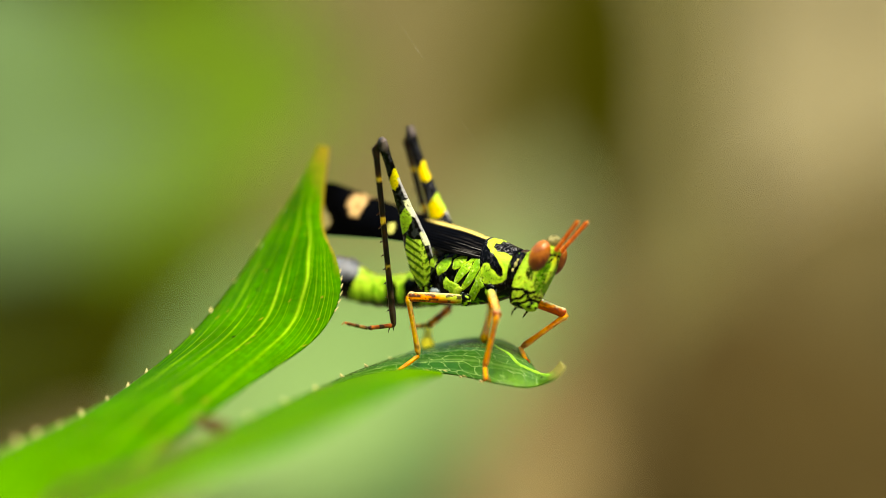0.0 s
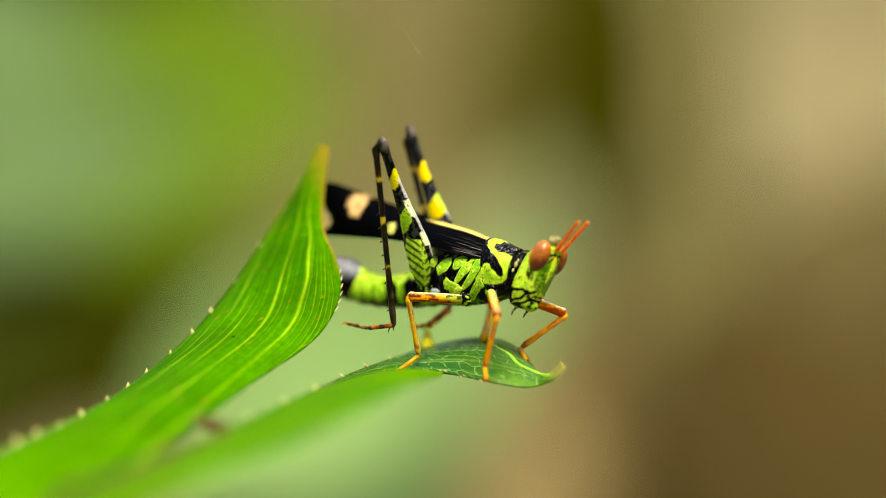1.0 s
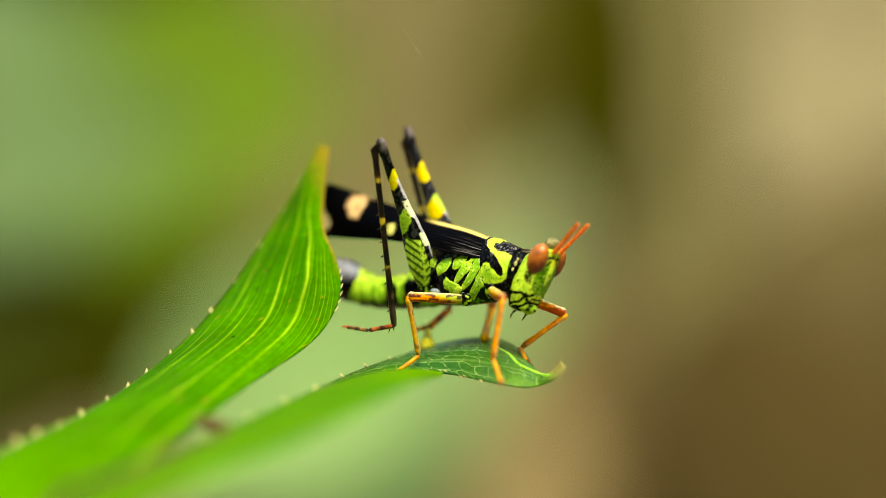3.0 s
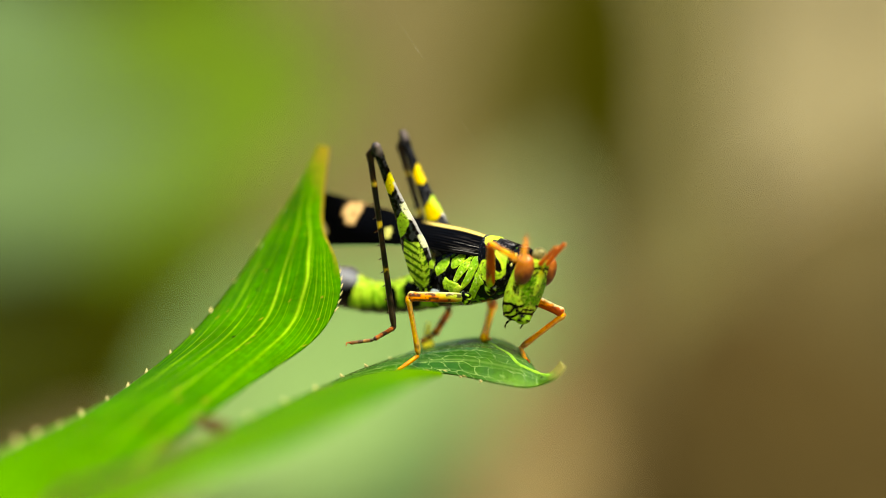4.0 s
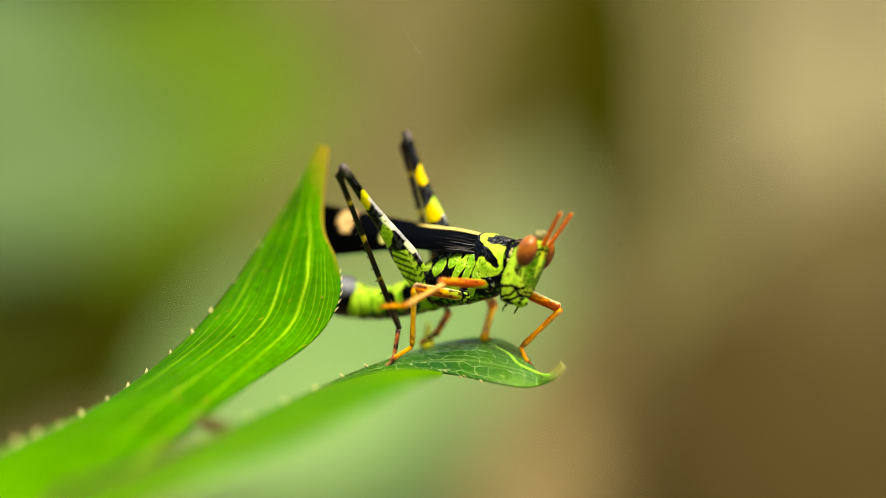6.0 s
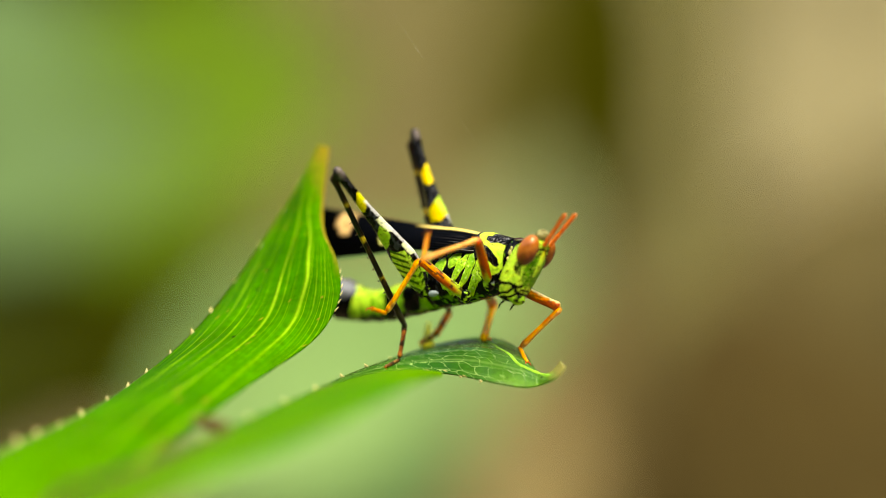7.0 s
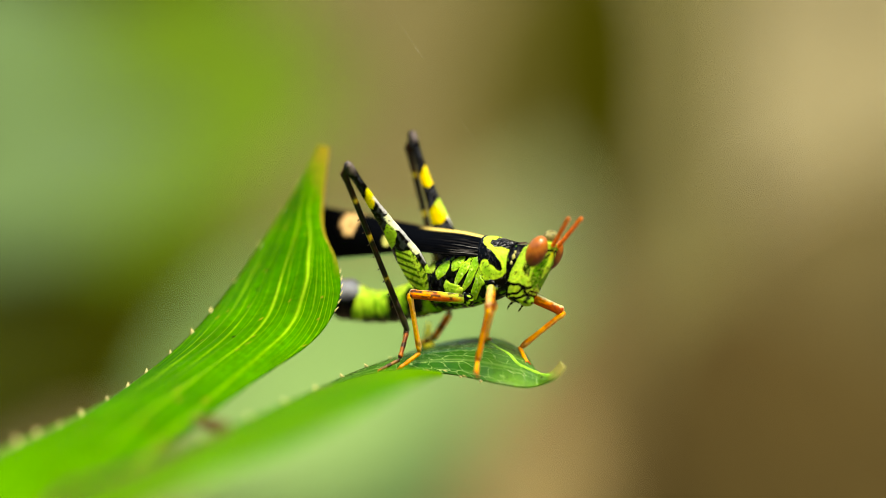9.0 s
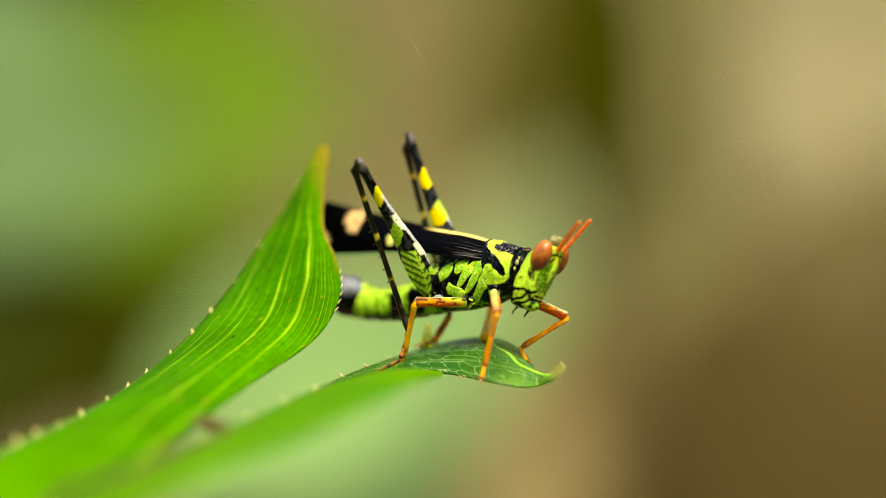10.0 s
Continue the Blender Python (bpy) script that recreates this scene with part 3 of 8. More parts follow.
                return blend(c, BLACK, step(s + 0.03 * f, 0.975, 0.03))
            part("flank_plate", grid(flank, 22, 72, plate_colour, True), CHITIN, hopper, "lime green flank plate edged black")


def pronotum():
    rows = [(0.0, 3.0, 0.15, 3.6, 2.75), (0.35, 4.4, 0.1, 3.4, 2.75), (0.7, 5.8, -0.05, 2.95, 2.55), (1.0, 7.0, -0.05, 2.5, 2.2)]

    def place(s, t):
        u, w, h, b = profile(rows, s)
        a = math.pi * (-0.26 + 1.52 * t)
        lobes = 0.9 * (abs(t - 0.5) * 2) ** 2
        return Vector((u + lobes * (1 - 2 * s), b * math.cos(a), w + h * math.sin(a) - 0.12 * math.exp(-((s - 0.45) / 0.06) ** 2)))

    lime = [(2.58, 3.4), (3.78, 3.83), (4.76, 3.46), (4.23, 3.02), (3.63, 3.15), (3.33, 2.65), (3.78, 2.15), (4.76, 2.02), (5.73, 1.65), (6.18, 1.15), (5.73, 0.16), (5.21, -0.59), (4.38, -1.22), (3.03, -1.48), (2.05, -1.3), (1.52, -0.87), (1.59, 0.26), (2.05, 1.02), (2.73, 0.83), (3.41, 0.02), (3.93, -0.48), (4.53, -0.47), (4.46, 0.34), (4.01, 0.96), (3.78, 1.4), (3.48, 1.77), (2.88, 2.15), (2.5, 2.77)]
    blotch = [(1.75, 3.15), (2.43, 2.77), (2.8, 2.15), (3.33, 1.65), (3.78, 1.02), (4.38, 0.15), (4.53, -0.47), (3.86, -0.48), (3.26, 0.21), (2.73, 0.77), (2.12, 0.96), (1.75, 0.51), (1.37, 1.27), (1.44, 2.4)]

    def colour(s, t, p):
        q = flat(p, SLANT_BODY)
        f, g, fine = wobble(p, 1.0, 11.0), wobble(p, 2.8, 21.0), wobble(p, 5.0, 2.0)
        # grey grain of the saddle; its stronger upper specks paint highlights
        c = blend(BLACK, (0.20, 0.19, 0.19), step(fine + 0.5 * g, 0.14, 0.3) * (0.25 + 0.75 * step(q[1], 1.6, 0.8)))
        c = blend(c, BLACK, step(g, 0.18, 0.15))
        edge = inside(q, lime)
        green = blend(blend(GREEN, LIME, 0.45 + 0.9 * f), (0.68, 0.86, 0.10), step(q[1] + 0.8 * g, 1.2, 1.2) * 0.8)
        green = blend(green, (0.56, 0.82, 0.05), step(-edge, -0.30 + 0.15 * g, 0.15) * 0.7)
        c = blend(c, green, step(edge + 0.06 * g + 0.03 * fine, -0.02, 0.08))
        c = blend(c, blend(BLACK, (0.02, 0.02, 0.024), step(fine, 0.35, 0.15)), step(inside(q, blotch) + 0.20 * g + 0.14 * fine, 0.0, 0.07))
        c = blend(c, BLACK, line(q, [(2.88, 0.77), (2.95, 0.39), (3.33, 0.21), (3.48, 0.52)], 0.09) * 0.95)
        c = blend(c, BLACK, step(g + 0.4 * fine, 0.46, 0.1) * step(edge, 0.0, 0.1) * 0.6)
        low = step(-q[1], 1.42, 0.08)
        c = blend(c, BLACK, low * (1 - step(f, 0.05, 0.2) * step(-q[1], 1.62, 0.1) * 0.8))
        return blend(c, BLACK, max(step(s, 0.975, 0.03), 1 - step(s, 0.012, 0.015)) * 0.85)
    thick(part("pronotum", grid(place, 130, 190, colour), CHITIN, hopper, "lime saddle with black blotches and grey top"), 0.25)


def abdomen():
    path = [(-4.5, 0, -1.6), (-8.0, 0, -2.15), (-11.0, 0, -2.4), (-14.0, 0, -2.1), (-17.0, 0, -1.05), (-19.5, 0, 0.2)]
    girth = [(0, 2.3), (0.3, 1.85), (0.55, 1.75), (0.68, 1.95), (0.82, 2.3), (0.94, 1.75), (1.0, 0.4)]
    count = 9
    for k in range(count):
        s0, s1 = k / count - 0.012, (k + 1) / count + 0.012

        def place(s, t, s0=s0, s1=s1):
            g = min(max(s0 + (s1 - s0) * s, 0), 1)
            p, q = spline(path, g), spline(path, min(g + 0.02, 1)) - spline(path, max(g - 0.02, 0))
            q.normalize()
            up = Vector((0, 1, 0)).cross(q) * -1
            r = profile(girth, g)[0] * (1.0 + 0.08 * math.sin(math.pi * s) - 0.03 * s)
            a = 2 * math.pi * t
            return p + Vector((0, 1, 0)) * r * 0.92 * math.cos(a) + up * r * math.sin(a)

        def colour(s, t, p, k=k):
            f, q = wobble(p, 1.2, 5.0), flat(p, SLANT_BODY)
            # slate tip fades to black below; its pale top is a painted sheen
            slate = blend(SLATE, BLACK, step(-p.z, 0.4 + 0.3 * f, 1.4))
            # yellower top and greener flank paint in the light from above
            lime = blend(blend(LIME, (0.62, 0.80, 0.10), step(q[1], -0.9, 0.6) * 0.7), GREEN, 0.40 + 0.9 * f + 0.5 * step(-q[1], 2.4, 1.0))
            crease = min(abs(q[0] - x) for x in [-14.87, -13.25, -11.57, -9.97])
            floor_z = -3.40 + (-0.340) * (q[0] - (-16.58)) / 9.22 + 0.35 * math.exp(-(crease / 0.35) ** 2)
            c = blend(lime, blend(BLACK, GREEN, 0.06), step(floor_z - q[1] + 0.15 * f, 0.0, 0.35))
            c = blend(c, (0.03, 0.12, 0.004), (1 - step(crease + 0.08 * (q[1] + 2.4), 0.10, 0.16)) * 0.75)
            for patch in [[(-11.41, -1.34), (-10.13, -1.2), (-9.81, -2.29), (-9.89, -3.9), (-11.41, -3.92)], [(-8.86, -1.32), (-8.23, -0.87), (-6.58, -0.86), (-6.58, -3.86), (-8.86, -3.89)]]:
                c = blend(c, BLACK, step(inside(q, patch) + 0.15 * f, 0.0, 0.25))
            for a, b in zip([(-14.79, 1.36), (-15.44, -0.72), (-16.33, -2.03), (-16.9, -3.47)], [(-15.44, -0.72), (-16.33, -2.03), (-16.9, -3.47)]):
                if b[1] <= q[1] <= a[1] or (b == (-16.9, -3.47) and q[1] < b[1]) or (a == (-14.79, 1.36) and q[1] > a[1]):
                    edge = a[0] + (b[0] - a[0]) * (q[1] - a[1]) / (b[1] - a[1])
                    c = blend(c, slate, step(edge - q[0] + 0.2 * f, 0.0, 0.3))
            return c
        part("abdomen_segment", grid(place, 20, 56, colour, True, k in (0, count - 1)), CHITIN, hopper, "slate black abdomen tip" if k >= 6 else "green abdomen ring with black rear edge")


def wing(side):
    top = [(3.6, 0.3, 3.4), (0.0, 0.35, 4.6), (-4.2, 0.4, 5.6), (-9.0, 0.5, 7.0), (-14.0, 0.6, 8.5), (-21.5, 0.7, 10.85)]
    low = [(3.2, 2.2, 1.3), (-0.5, 2.7, 2.0), (-4.6, 2.6, 2.9), (-9.5, 2.2, 3.5), (-14.5, 1.8, 3.75), (-21.5, 1.4, 4.1)]

    def place(s, t):
        a, b = spline(top, s), spline(low, s)
        q = a + (b - a) * t
        e = 1 - step(s, 0.97, 0.06) * 0.4 * abs(t - 0.5) * 2
        q = q.lerp(a.lerp(b, 0.5), 1 - e)
        return Vector((q.x, side * (q.y + 0.55 * math.sin(math.pi * t)) + side * 0.05 * math.sin(t * 60) * 0.5, q.z))

    def colour(s, t, p):
        streak = step(wobble((s * 4, t * 17 + 2 * s, 0), 1.0) + 0.4 * wobble((s * 14, t * 40, 3), 1.0), 0.36, 0.2)
        c = blend(BLACK, (0.030, 0.026, 0.024), 0.6 * streak * (1 - step(s, 0.25, 0.3)) * step(t, 0.2, 0.3))
        # grey lines near the base paint the gloss on the raised veins
        rib_gloss = step(wobble((s * 2.2, t * 24 + 3 * s, 6), 1.0), 0.30, 0.14)
        c = blend(c, (0.30, 0.29, 0.28), 0.9 * rib_gloss * (1 - step(s + 0.05 * wobble((s * 9, t * 30, 1), 1.0), 0.13, 0.14)) * step(t, 0.50, 0.12))
        f = 0.30 * wobble(p, 0.8, 2.0) + 0.20 * wobble(p, 2.4, 5.0)
        for (cs, ct, rs, rt, col) in ((0.815, 0.20, 0.034, 0.28, (0.70, 0.45, 0.19)), (0.935, 0.68, 0.036, 0.20, CREAM), (0.60, 0.62, 0.026, 0.20, (0.60, 0.60, 0.16))):
            d = ((s - cs) / rs) ** 2 + ((t - ct) / rt) ** 2
            c = blend(c, blend(col, (0.25, 0.12, 0.04), step(wobble(p, 1.6, 9.0), 0.25, 0.4) * 0.7), 1 - step(d ** 0.5 + f, 1.0, 0.25))
        return blend(c, blend(CREAM, YELLOW, 0.5), (1 - step(t, 0.075, 0.03)) * (1 - step(s, 0.42, 0.08)))
    thick(part("wing_case", grid(place, 120, 50, colour), WING, hopper, "black wing case with cream spots"), 0.12)


def oval(centre, radii, turn, colour, nu=26, nv=26):
    def place(s, t):
        a, b = math.pi * s, 2 * math.pi * t
        q = Vector((radii[0] * math.sin(a) * math.cos(b), radii[1] * math.sin(a) * math.sin(b), radii[2] * math.cos(a)))
        return Vector(centre) + turn @ q
    bm = grid(place, nu, nv, colour, True)
    bmesh.ops.remove_doubles(bm, verts=bm.verts, dist=1e-5)
    return bm


def head():
    """The head's own space has its origin at the neck."""
    rows = [(0.0, 0.1, -4.2, 0.5, 0.6), (0.08, 0.3, -3.8, 1.35, 1.5), (0.25, 0.55, -2.6, 1.65, 1.95), (0.45, 0.98, -1.0, 1.83, 2.1), (0.62, 1.52, 0.5, 1.83, 2.05), (0.8, 1.9, 1.8, 1.72, 1.85), (0.92, 2.5, 2.7, 1.35, 1.35), (1.0, 2.8, 3.15, 0.5, 0.5)]

    def place(s, t):
        u, w, d, b = profile(rows, s)
        a = 2 * math.pi * t
        ca, sa = math.cos(a), math.sin(a)
        sq = 1.0 / max(abs(ca), abs(sa)) ** 0.35
        return Vector((u + d * ca * sq ** 0.5, b * sa * sq ** 0.5, w))

    panel = [(1.21, -0.35), (2.14, 0.68), (2.6, 1.35), (3.34, 1.05), (3.18, -0.34), (2.85, -1.31), (2.43, -2.17), (1.71, -2.37), (1.22, -1.48)]
    blotch = [(-0.01, 0.41), (0.66, 0.47), (1.04, -0.25), (1.04, -1.0), (0.35, -0.94), (-0.09, -0.3)]
    lines = (
        (0.15, [(-1.85, -2.44), (-1.15, -2.11), (-0.54, -2.11), (0.66, -2.36), (1.46, -2.16)]),
        (0.11, [(-1.34, -3.39), (-0.18, -3.08), (0.66, -2.36)]),
        (0.13, [(0.54, -2.13), (0.64, -2.62), (1.05, -3.14), (1.83, -3.24)]),
        (0.11, [(1.05, -3.14), (-0.06, -3.63), (-0.98, -3.67)]),
        (0.13, [(-1.18, -3.82), (0.17, -4.05), (1.69, -4.01)]),
        (0.08, [(1.05, -3.14), (1.48, -2.65), (2.03, -2.72)]),
        (0.08, [(1.91, -3.24), (1.68, -3.95)]),
        (0.12, [(-1.69, -2.11), (-1.4, -3.84)]),
        (0.10, [(2.09, 2.11), (2.87, 2), (3.62, 2)]),
        (0.09, [(2.71, 1.29), (3.1, 1.58)]),
    )

    def colour(s, t, p):
        q = flat(p, SLANT_HEAD)
        f, g, fine = wobble(p, 1.1, 9.0), wobble(p, 2.6, 31.0), wobble(p, 4.6, 4.0)
        c = blend(blend(GREEN, LIME, 0.65 + 0.8 * f), (0.66, 0.84, 0.05), step(g, 0.15, 0.3) * 0.6)
        c = blend(c, blend((0.05, 0.24, 0.004), (0.14, 0.42, 0.01), 0.5 + 1.2 * g), step(inside(q, panel) + 0.08 * g, 0.0, 0.14) * 0.95)
        c = blend(c, BLACK, step(fine, 0.38, 0.1) * step(inside(q, panel), 0.02, 0.1) * 0.9)
        c = blend(c, BLACK, step(inside(q, blotch) + 0.16 * g + 0.12 * fine, 0.02, 0.1) * 0.95)
        c = blend(c, BLACK, step(g + 0.5 * fine, 0.50, 0.1) * 0.7)
        c = blend(c, (0.62, 0.74, 0.10), step(wobble(p, 3.4, 17.0) - 0.3 * g, 0.24, 0.2) * 0.35)
        c = blend(c, (0.06, 0.20, 0.004), step(wobble(p, 6.0, 8.0), 0.30, 0.12) * 0.4)
        w = (q[0] + 0.12 * g, q[1] + 0.12 * f)
        for wide, places in lines:
            c = blend(c, BLACK, line(w, places, wide * (1.35 + 0.9 * g), 0.07))
        return blend(c, BLACK, step(-p.x, 0.95, 0.2))
    hd = part("head", grid(place, 150, 190, colour, True, True), CHITIN, hopper, "lime green head with black mouth lines")
    for side in (-1, 1):
        def eye_colour(s, t, p):
            # lighter upper half and pale streak paint the eye's lit top and reflection
            h = (p.z - 1.65) / 1.8 - 0.25 * (p.x - 2.5)
            c = blend((0.52, 0.15, 0.015), (0.10, 0.016, 0.003), 0.42 + 0.6 * wobble(p, 0.9, 6.0) + 0.25 * wobble(p, 3.0, 2.0) - 0.75 * h)
            return blend(c, (0.50, 0.22, 0.05), (1 - step(abs(h + 0.15 - 0.1 * (p.x - 2.5)), 0.05, 0.08)) * 0.45)
        part("eye", oval((2.5, side * 1.63, 1.65), (1.14, 0.95, 1.80), Euler((0, 0.32, 0)).to_matrix(), eye_colour), EYE, hd, "glossy reddish-brown compound eye")
        part("palp", tube([(0.6, side * 1.0, -3.9), (0.0, side * 1.2, -4.6), (-0.2, side * 1.1, -5.1)], [(0, 0.14), (0.6, 0.10), (1, 0.06)], 8, 30, lambda s, t, p: blend((0.16, 0.24, 0.05), BLACK, step(math.sin(s * 22), -0.75, 0.4))), CHITIN, hd, "small green and black mouth palp")
    part("vertex", oval((3.02, -0.1, 3.45), (0.80, 0.85, 0.84), Matrix.Identity(3), lambda s, t, p: blend(blend((0.34, 0.32, 0.13), (0.15, 0.14, 0.04), 0.5 + wobble(p, 2.0)), (0.05, 0.05, 0.02), step(wobble(p, 4.5), 0.28, 0.15))), CHITIN, hd, "olive knob on the crown")
    part("face_plate", oval((2.85, 0, 0.9), (0.75, 0.6, 2.3), Euler((0, 0.22, 0)).to_matrix(), lambda s, t, p: blend(blend((0.62, 0.62, 0.02), LIME, step(-p.z, -1.2, 1.0)), BLACK, max(step(wobble(p, 2.6, 1.0), 0.36, 0.12), line((p.y, p.z), [(-1.0, 1.9), (1.0, 1.9)], 0.12) * 0.9))), CHITIN, hd, "yellow-green ridge between the eyes")
    part("lip", oval((1.15, 0, -3.65), (0.9, 1.1, 0.75), Euler((0, 0.5, 0)).to_matrix(), lambda s, t, p: blend(blend(GREEN, LIME, 0.3), BLACK, step(wobble(p, 1.9, 2.0), 0.3, 0.12))), CHITIN, hd, "green upper lip marked black")
    return hd


def antenna():
    def colour(s, t, p):
        return blend((0.62, 0.12, 0.015), (0.75, 0.20, 0.03), 0.5 + 0.5 * math.sin(s * 60))
    table = [(0, 0.30, 0.30)] + [(0.06 + 0.94 * k / 22, 0.25 - 0.02 * (k % 2), 0.25 - 0.02 * (k % 2)) for k in range(22)] + [(1.0, 0.10, 0.10)]
    return part("antenna", limb(5.0, table, 12, 70, colour), LEG, hopper, "short orange ringed antenna")


def collar():
    part("collar", oval((7.6, 0, 0.1), (0.75, 1.95, 2.25), Matrix.Identity(3), lambda s, t, p: blend(BLACK, CREAM, step(wobble(p, 1.5, 8.0), 0.42, 0.1) * step(abs(p.y), 1.0, 0.3))), CHITIN, hopper, "black neck collar with cream beads")


for side in (-1, 1):
    # pale oval added at each hip to paint a whitish highlight
    part("hip_highlight", oval((-3.1, side * 2.35, -2.25), (0.75, 0.3, 0.36), Euler((0, 0.1, 0)).to_matrix(), lambda s, t, p: (0.26, 0.33, 0.36)), CHITIN, hopper, "pale blue oval for a highlight at the hip")
for side in (-1, 1):
    for u, v, w, r in ((7.5, 1.95, 0.8, 0.26), (7.2, 2.08, 0.15, 0.18), (7.7, 1.82, 1.25, 0.16)):
        part("neck_bead", oval((u, side * v, w), (r * 0.8, r * 0.5, r * 1.25), Euler((0, 0.4, 0)).to_matrix(), lambda s, t, p: (0.55, 0.50, 0.18), 12, 12), CHITIN, hopper, "cream bead on the neck")
# pale lower half paints the white glint under the dark arch
part("neck_crest", oval((7.7, -0.1, 2.15), (0.46, 0.80, 0.24), Matrix.Identity(3), lambda s, t, p: blend((0.05, 0.02, 0.015), (0.60, 0.56, 0.48), step(2.12 - p.z, 0.0, 0.08)), 24, 24), CHITIN, hopper, "dark glossy crest behind the head")
thorax()
pronotum()
abdomen()
wing(-1)
wing(1)
collar()
PARTS = {"head": head()}
PARTS["antenna_r"], PARTS["antenna_l"] = antenna(), antenna()


BAND = (0.78, 0.74, 0.02)


def hind_femur(length, near):
    table = [(0, 0.4, 0.4), (0.05, 1.05, 0.65), (0.14, 1.55, 0.85), (0.28, 1.58, 0.85), (0.42, 1.22, 0.7), (0.55, 0.88, 0.58), (0.72, 0.62, 0.48), (0.86, 0.50, 0.44), (0.94, 0.58, 0.50), (0.985, 0.54, 0.46), (1.0, 0.32, 0.30)]
    # pale patches and grey stripes paint the gleam along the upper edge
    pale, grey = (0.92, 0.95, 0.62), (0.52, 0.52, 0.54)
    if near:
        slant = SLANT_NEAR
        ribs = [(6.66, -0.41), (6.06, 0.19), (6.01, 1.16), (4.86, 1.39), (3.56, 1.37), (2.41, 1.39), (0.56, 0.65), (-0.58, -0.1), (-0.55, -0.94), (0.99, -1.06), (2.81, -1.18), (4.62, -1.15)]
        fields = (
            (BAND, [(12.64, -0.7), (13.74, -0.37), (14.94, 0.47), (14.77, 0.98), (13.52, 0.82), (12.18, -0.13)]),
            (blend(LIME, GREEN, 0.2), [(9.09, -0.48), (9.97, 0.34), (9.44, 0.89), (8.45, 0.81), (7.49, 0.11), (6.68, -0.83), (7.27, -1.01)]),
            (pale, [(10.88, 0.47), (11.19, 1.19), (9.55, 1.55), (8.71, 1.31), (9.02, 0.84), (10.03, 0.5)]),
            (pale, [(6.86, 1.33), (7.25, 2.01), (6.09, 2.44), (5.24, 2.34), (5.21, 1.49), (5.94, 1.28)]),
            (LIME, [(3.41, 1.68), (3.87, 2.44), (3.5, 2.76), (2.39, 1.88), (2.7, 1.34)]),
        )
        stripes = ((0.20, [(13.53, 0.75), (11.41, 0.97)]), (0.24, [(8.99, 1.46), (6.98, 1.86)]), (0.34, [(4.96, 2.26), (3.37, 2.44)]))
        midrib = [(6.02, 1.02), (2.73, 0.78), (-0.14, -0.04)]
    else:
        slant = SLANT_FAR
        ribs = [(-0.26, -0.86), (-0.26, -0.78), (-0.33, -0.81)]
        fields = (
            ((0.84, 0.64, 0.01), [(13.95, -0.38), (14.9, 0.67), (14.2, 1.35), (12.8, 1.48), (12.34, 0.42), (12.7, -0.29)]),
            ((0.82, 0.68, 0.012), [(9.25, -0.91), (10.09, 0.27), (10.73, 1.22), (10.22, 1.96), (8.36, 2.74), (8.42, 1.7), (7.89, 1.04), (8.21, -0.59)]),
            (LIME, [(10.26, 0.57), (10.77, 1.31), (10.2, 2.03), (8.33, 2.81), (8.52, 1.81)]),
        )
        stripes = ((0.22, [(12.53, 1.47), (10.15, 2.18)]), (0.32, [(8.16, 2.1), (6.13, 3)]))
        midrib = [(0.0, 0.0), (0.1, 0.0)]

    def colour(s, t, p):
        q = flat(p, slant)
        f, g, fine = wobble(p, 0.9, 1.0), wobble(p, 2.2, 7.0), wobble(p, 4.5, 2.0)
        c = blend(BLACK, (0.030, 0.033, 0.04), step(g, 0.15, 0.3))
        edge = inside(q, ribs) + 0.05 * g
        if edge > -0.3:
            off = stroke(q, midrib[0], midrib[1]) if q[0] > midrib[1][0] else stroke(q, midrib[1], midrib[2])
            gap = step(abs(((q[0] * 0.98 - 0.9 * off) % 1.0) - 0.5), 0.28 + 0.06 * g, 0.12) * step(off, 0.16 + 0.12 * g, 0.16)
            lime = blend(blend(GREEN, LIME, 1.0 + f), (0.66, 0.92, 0.10), step(g, -0.1, 0.3) * 0.9)
            c = blend(c, blend(lime, (0.022, 0.12, 0.004), gap * 0.95), step(edge, 0.0, 0.08))
        for tone, outline in fields:
            c = blend(c, blend(tone, GREEN if tone[1] > tone[0] else ORANGE, 0.25 * step(f, 0.1, 0.4)), step(inside(q, outline) + 0.08 * g, 0.0, 0.10))
        for wide, places in stripes:
            c = blend(c, blend(grey, (0.66, 0.67, 0.64), 0.5 + g), line(q, places, wide + 0.06 * g, 0.14) * 0.85)
        c = blend(c, BLACK, step(fine, 0.42, 0.1) * 0.6)
        return blend(c, (0.17, 0.14, 0.13), step(s, 0.94, 0.05) * step(p.z / 0.6 + f, 0.1, 0.4))
    return part("hind_femur", limb(length + (0.35 if near else 0.9), table, 72, 260, colour, 0.0, 0.55 if near else 0.85), CHITIN, hopper, "stout thigh banded lime, yellow and black")


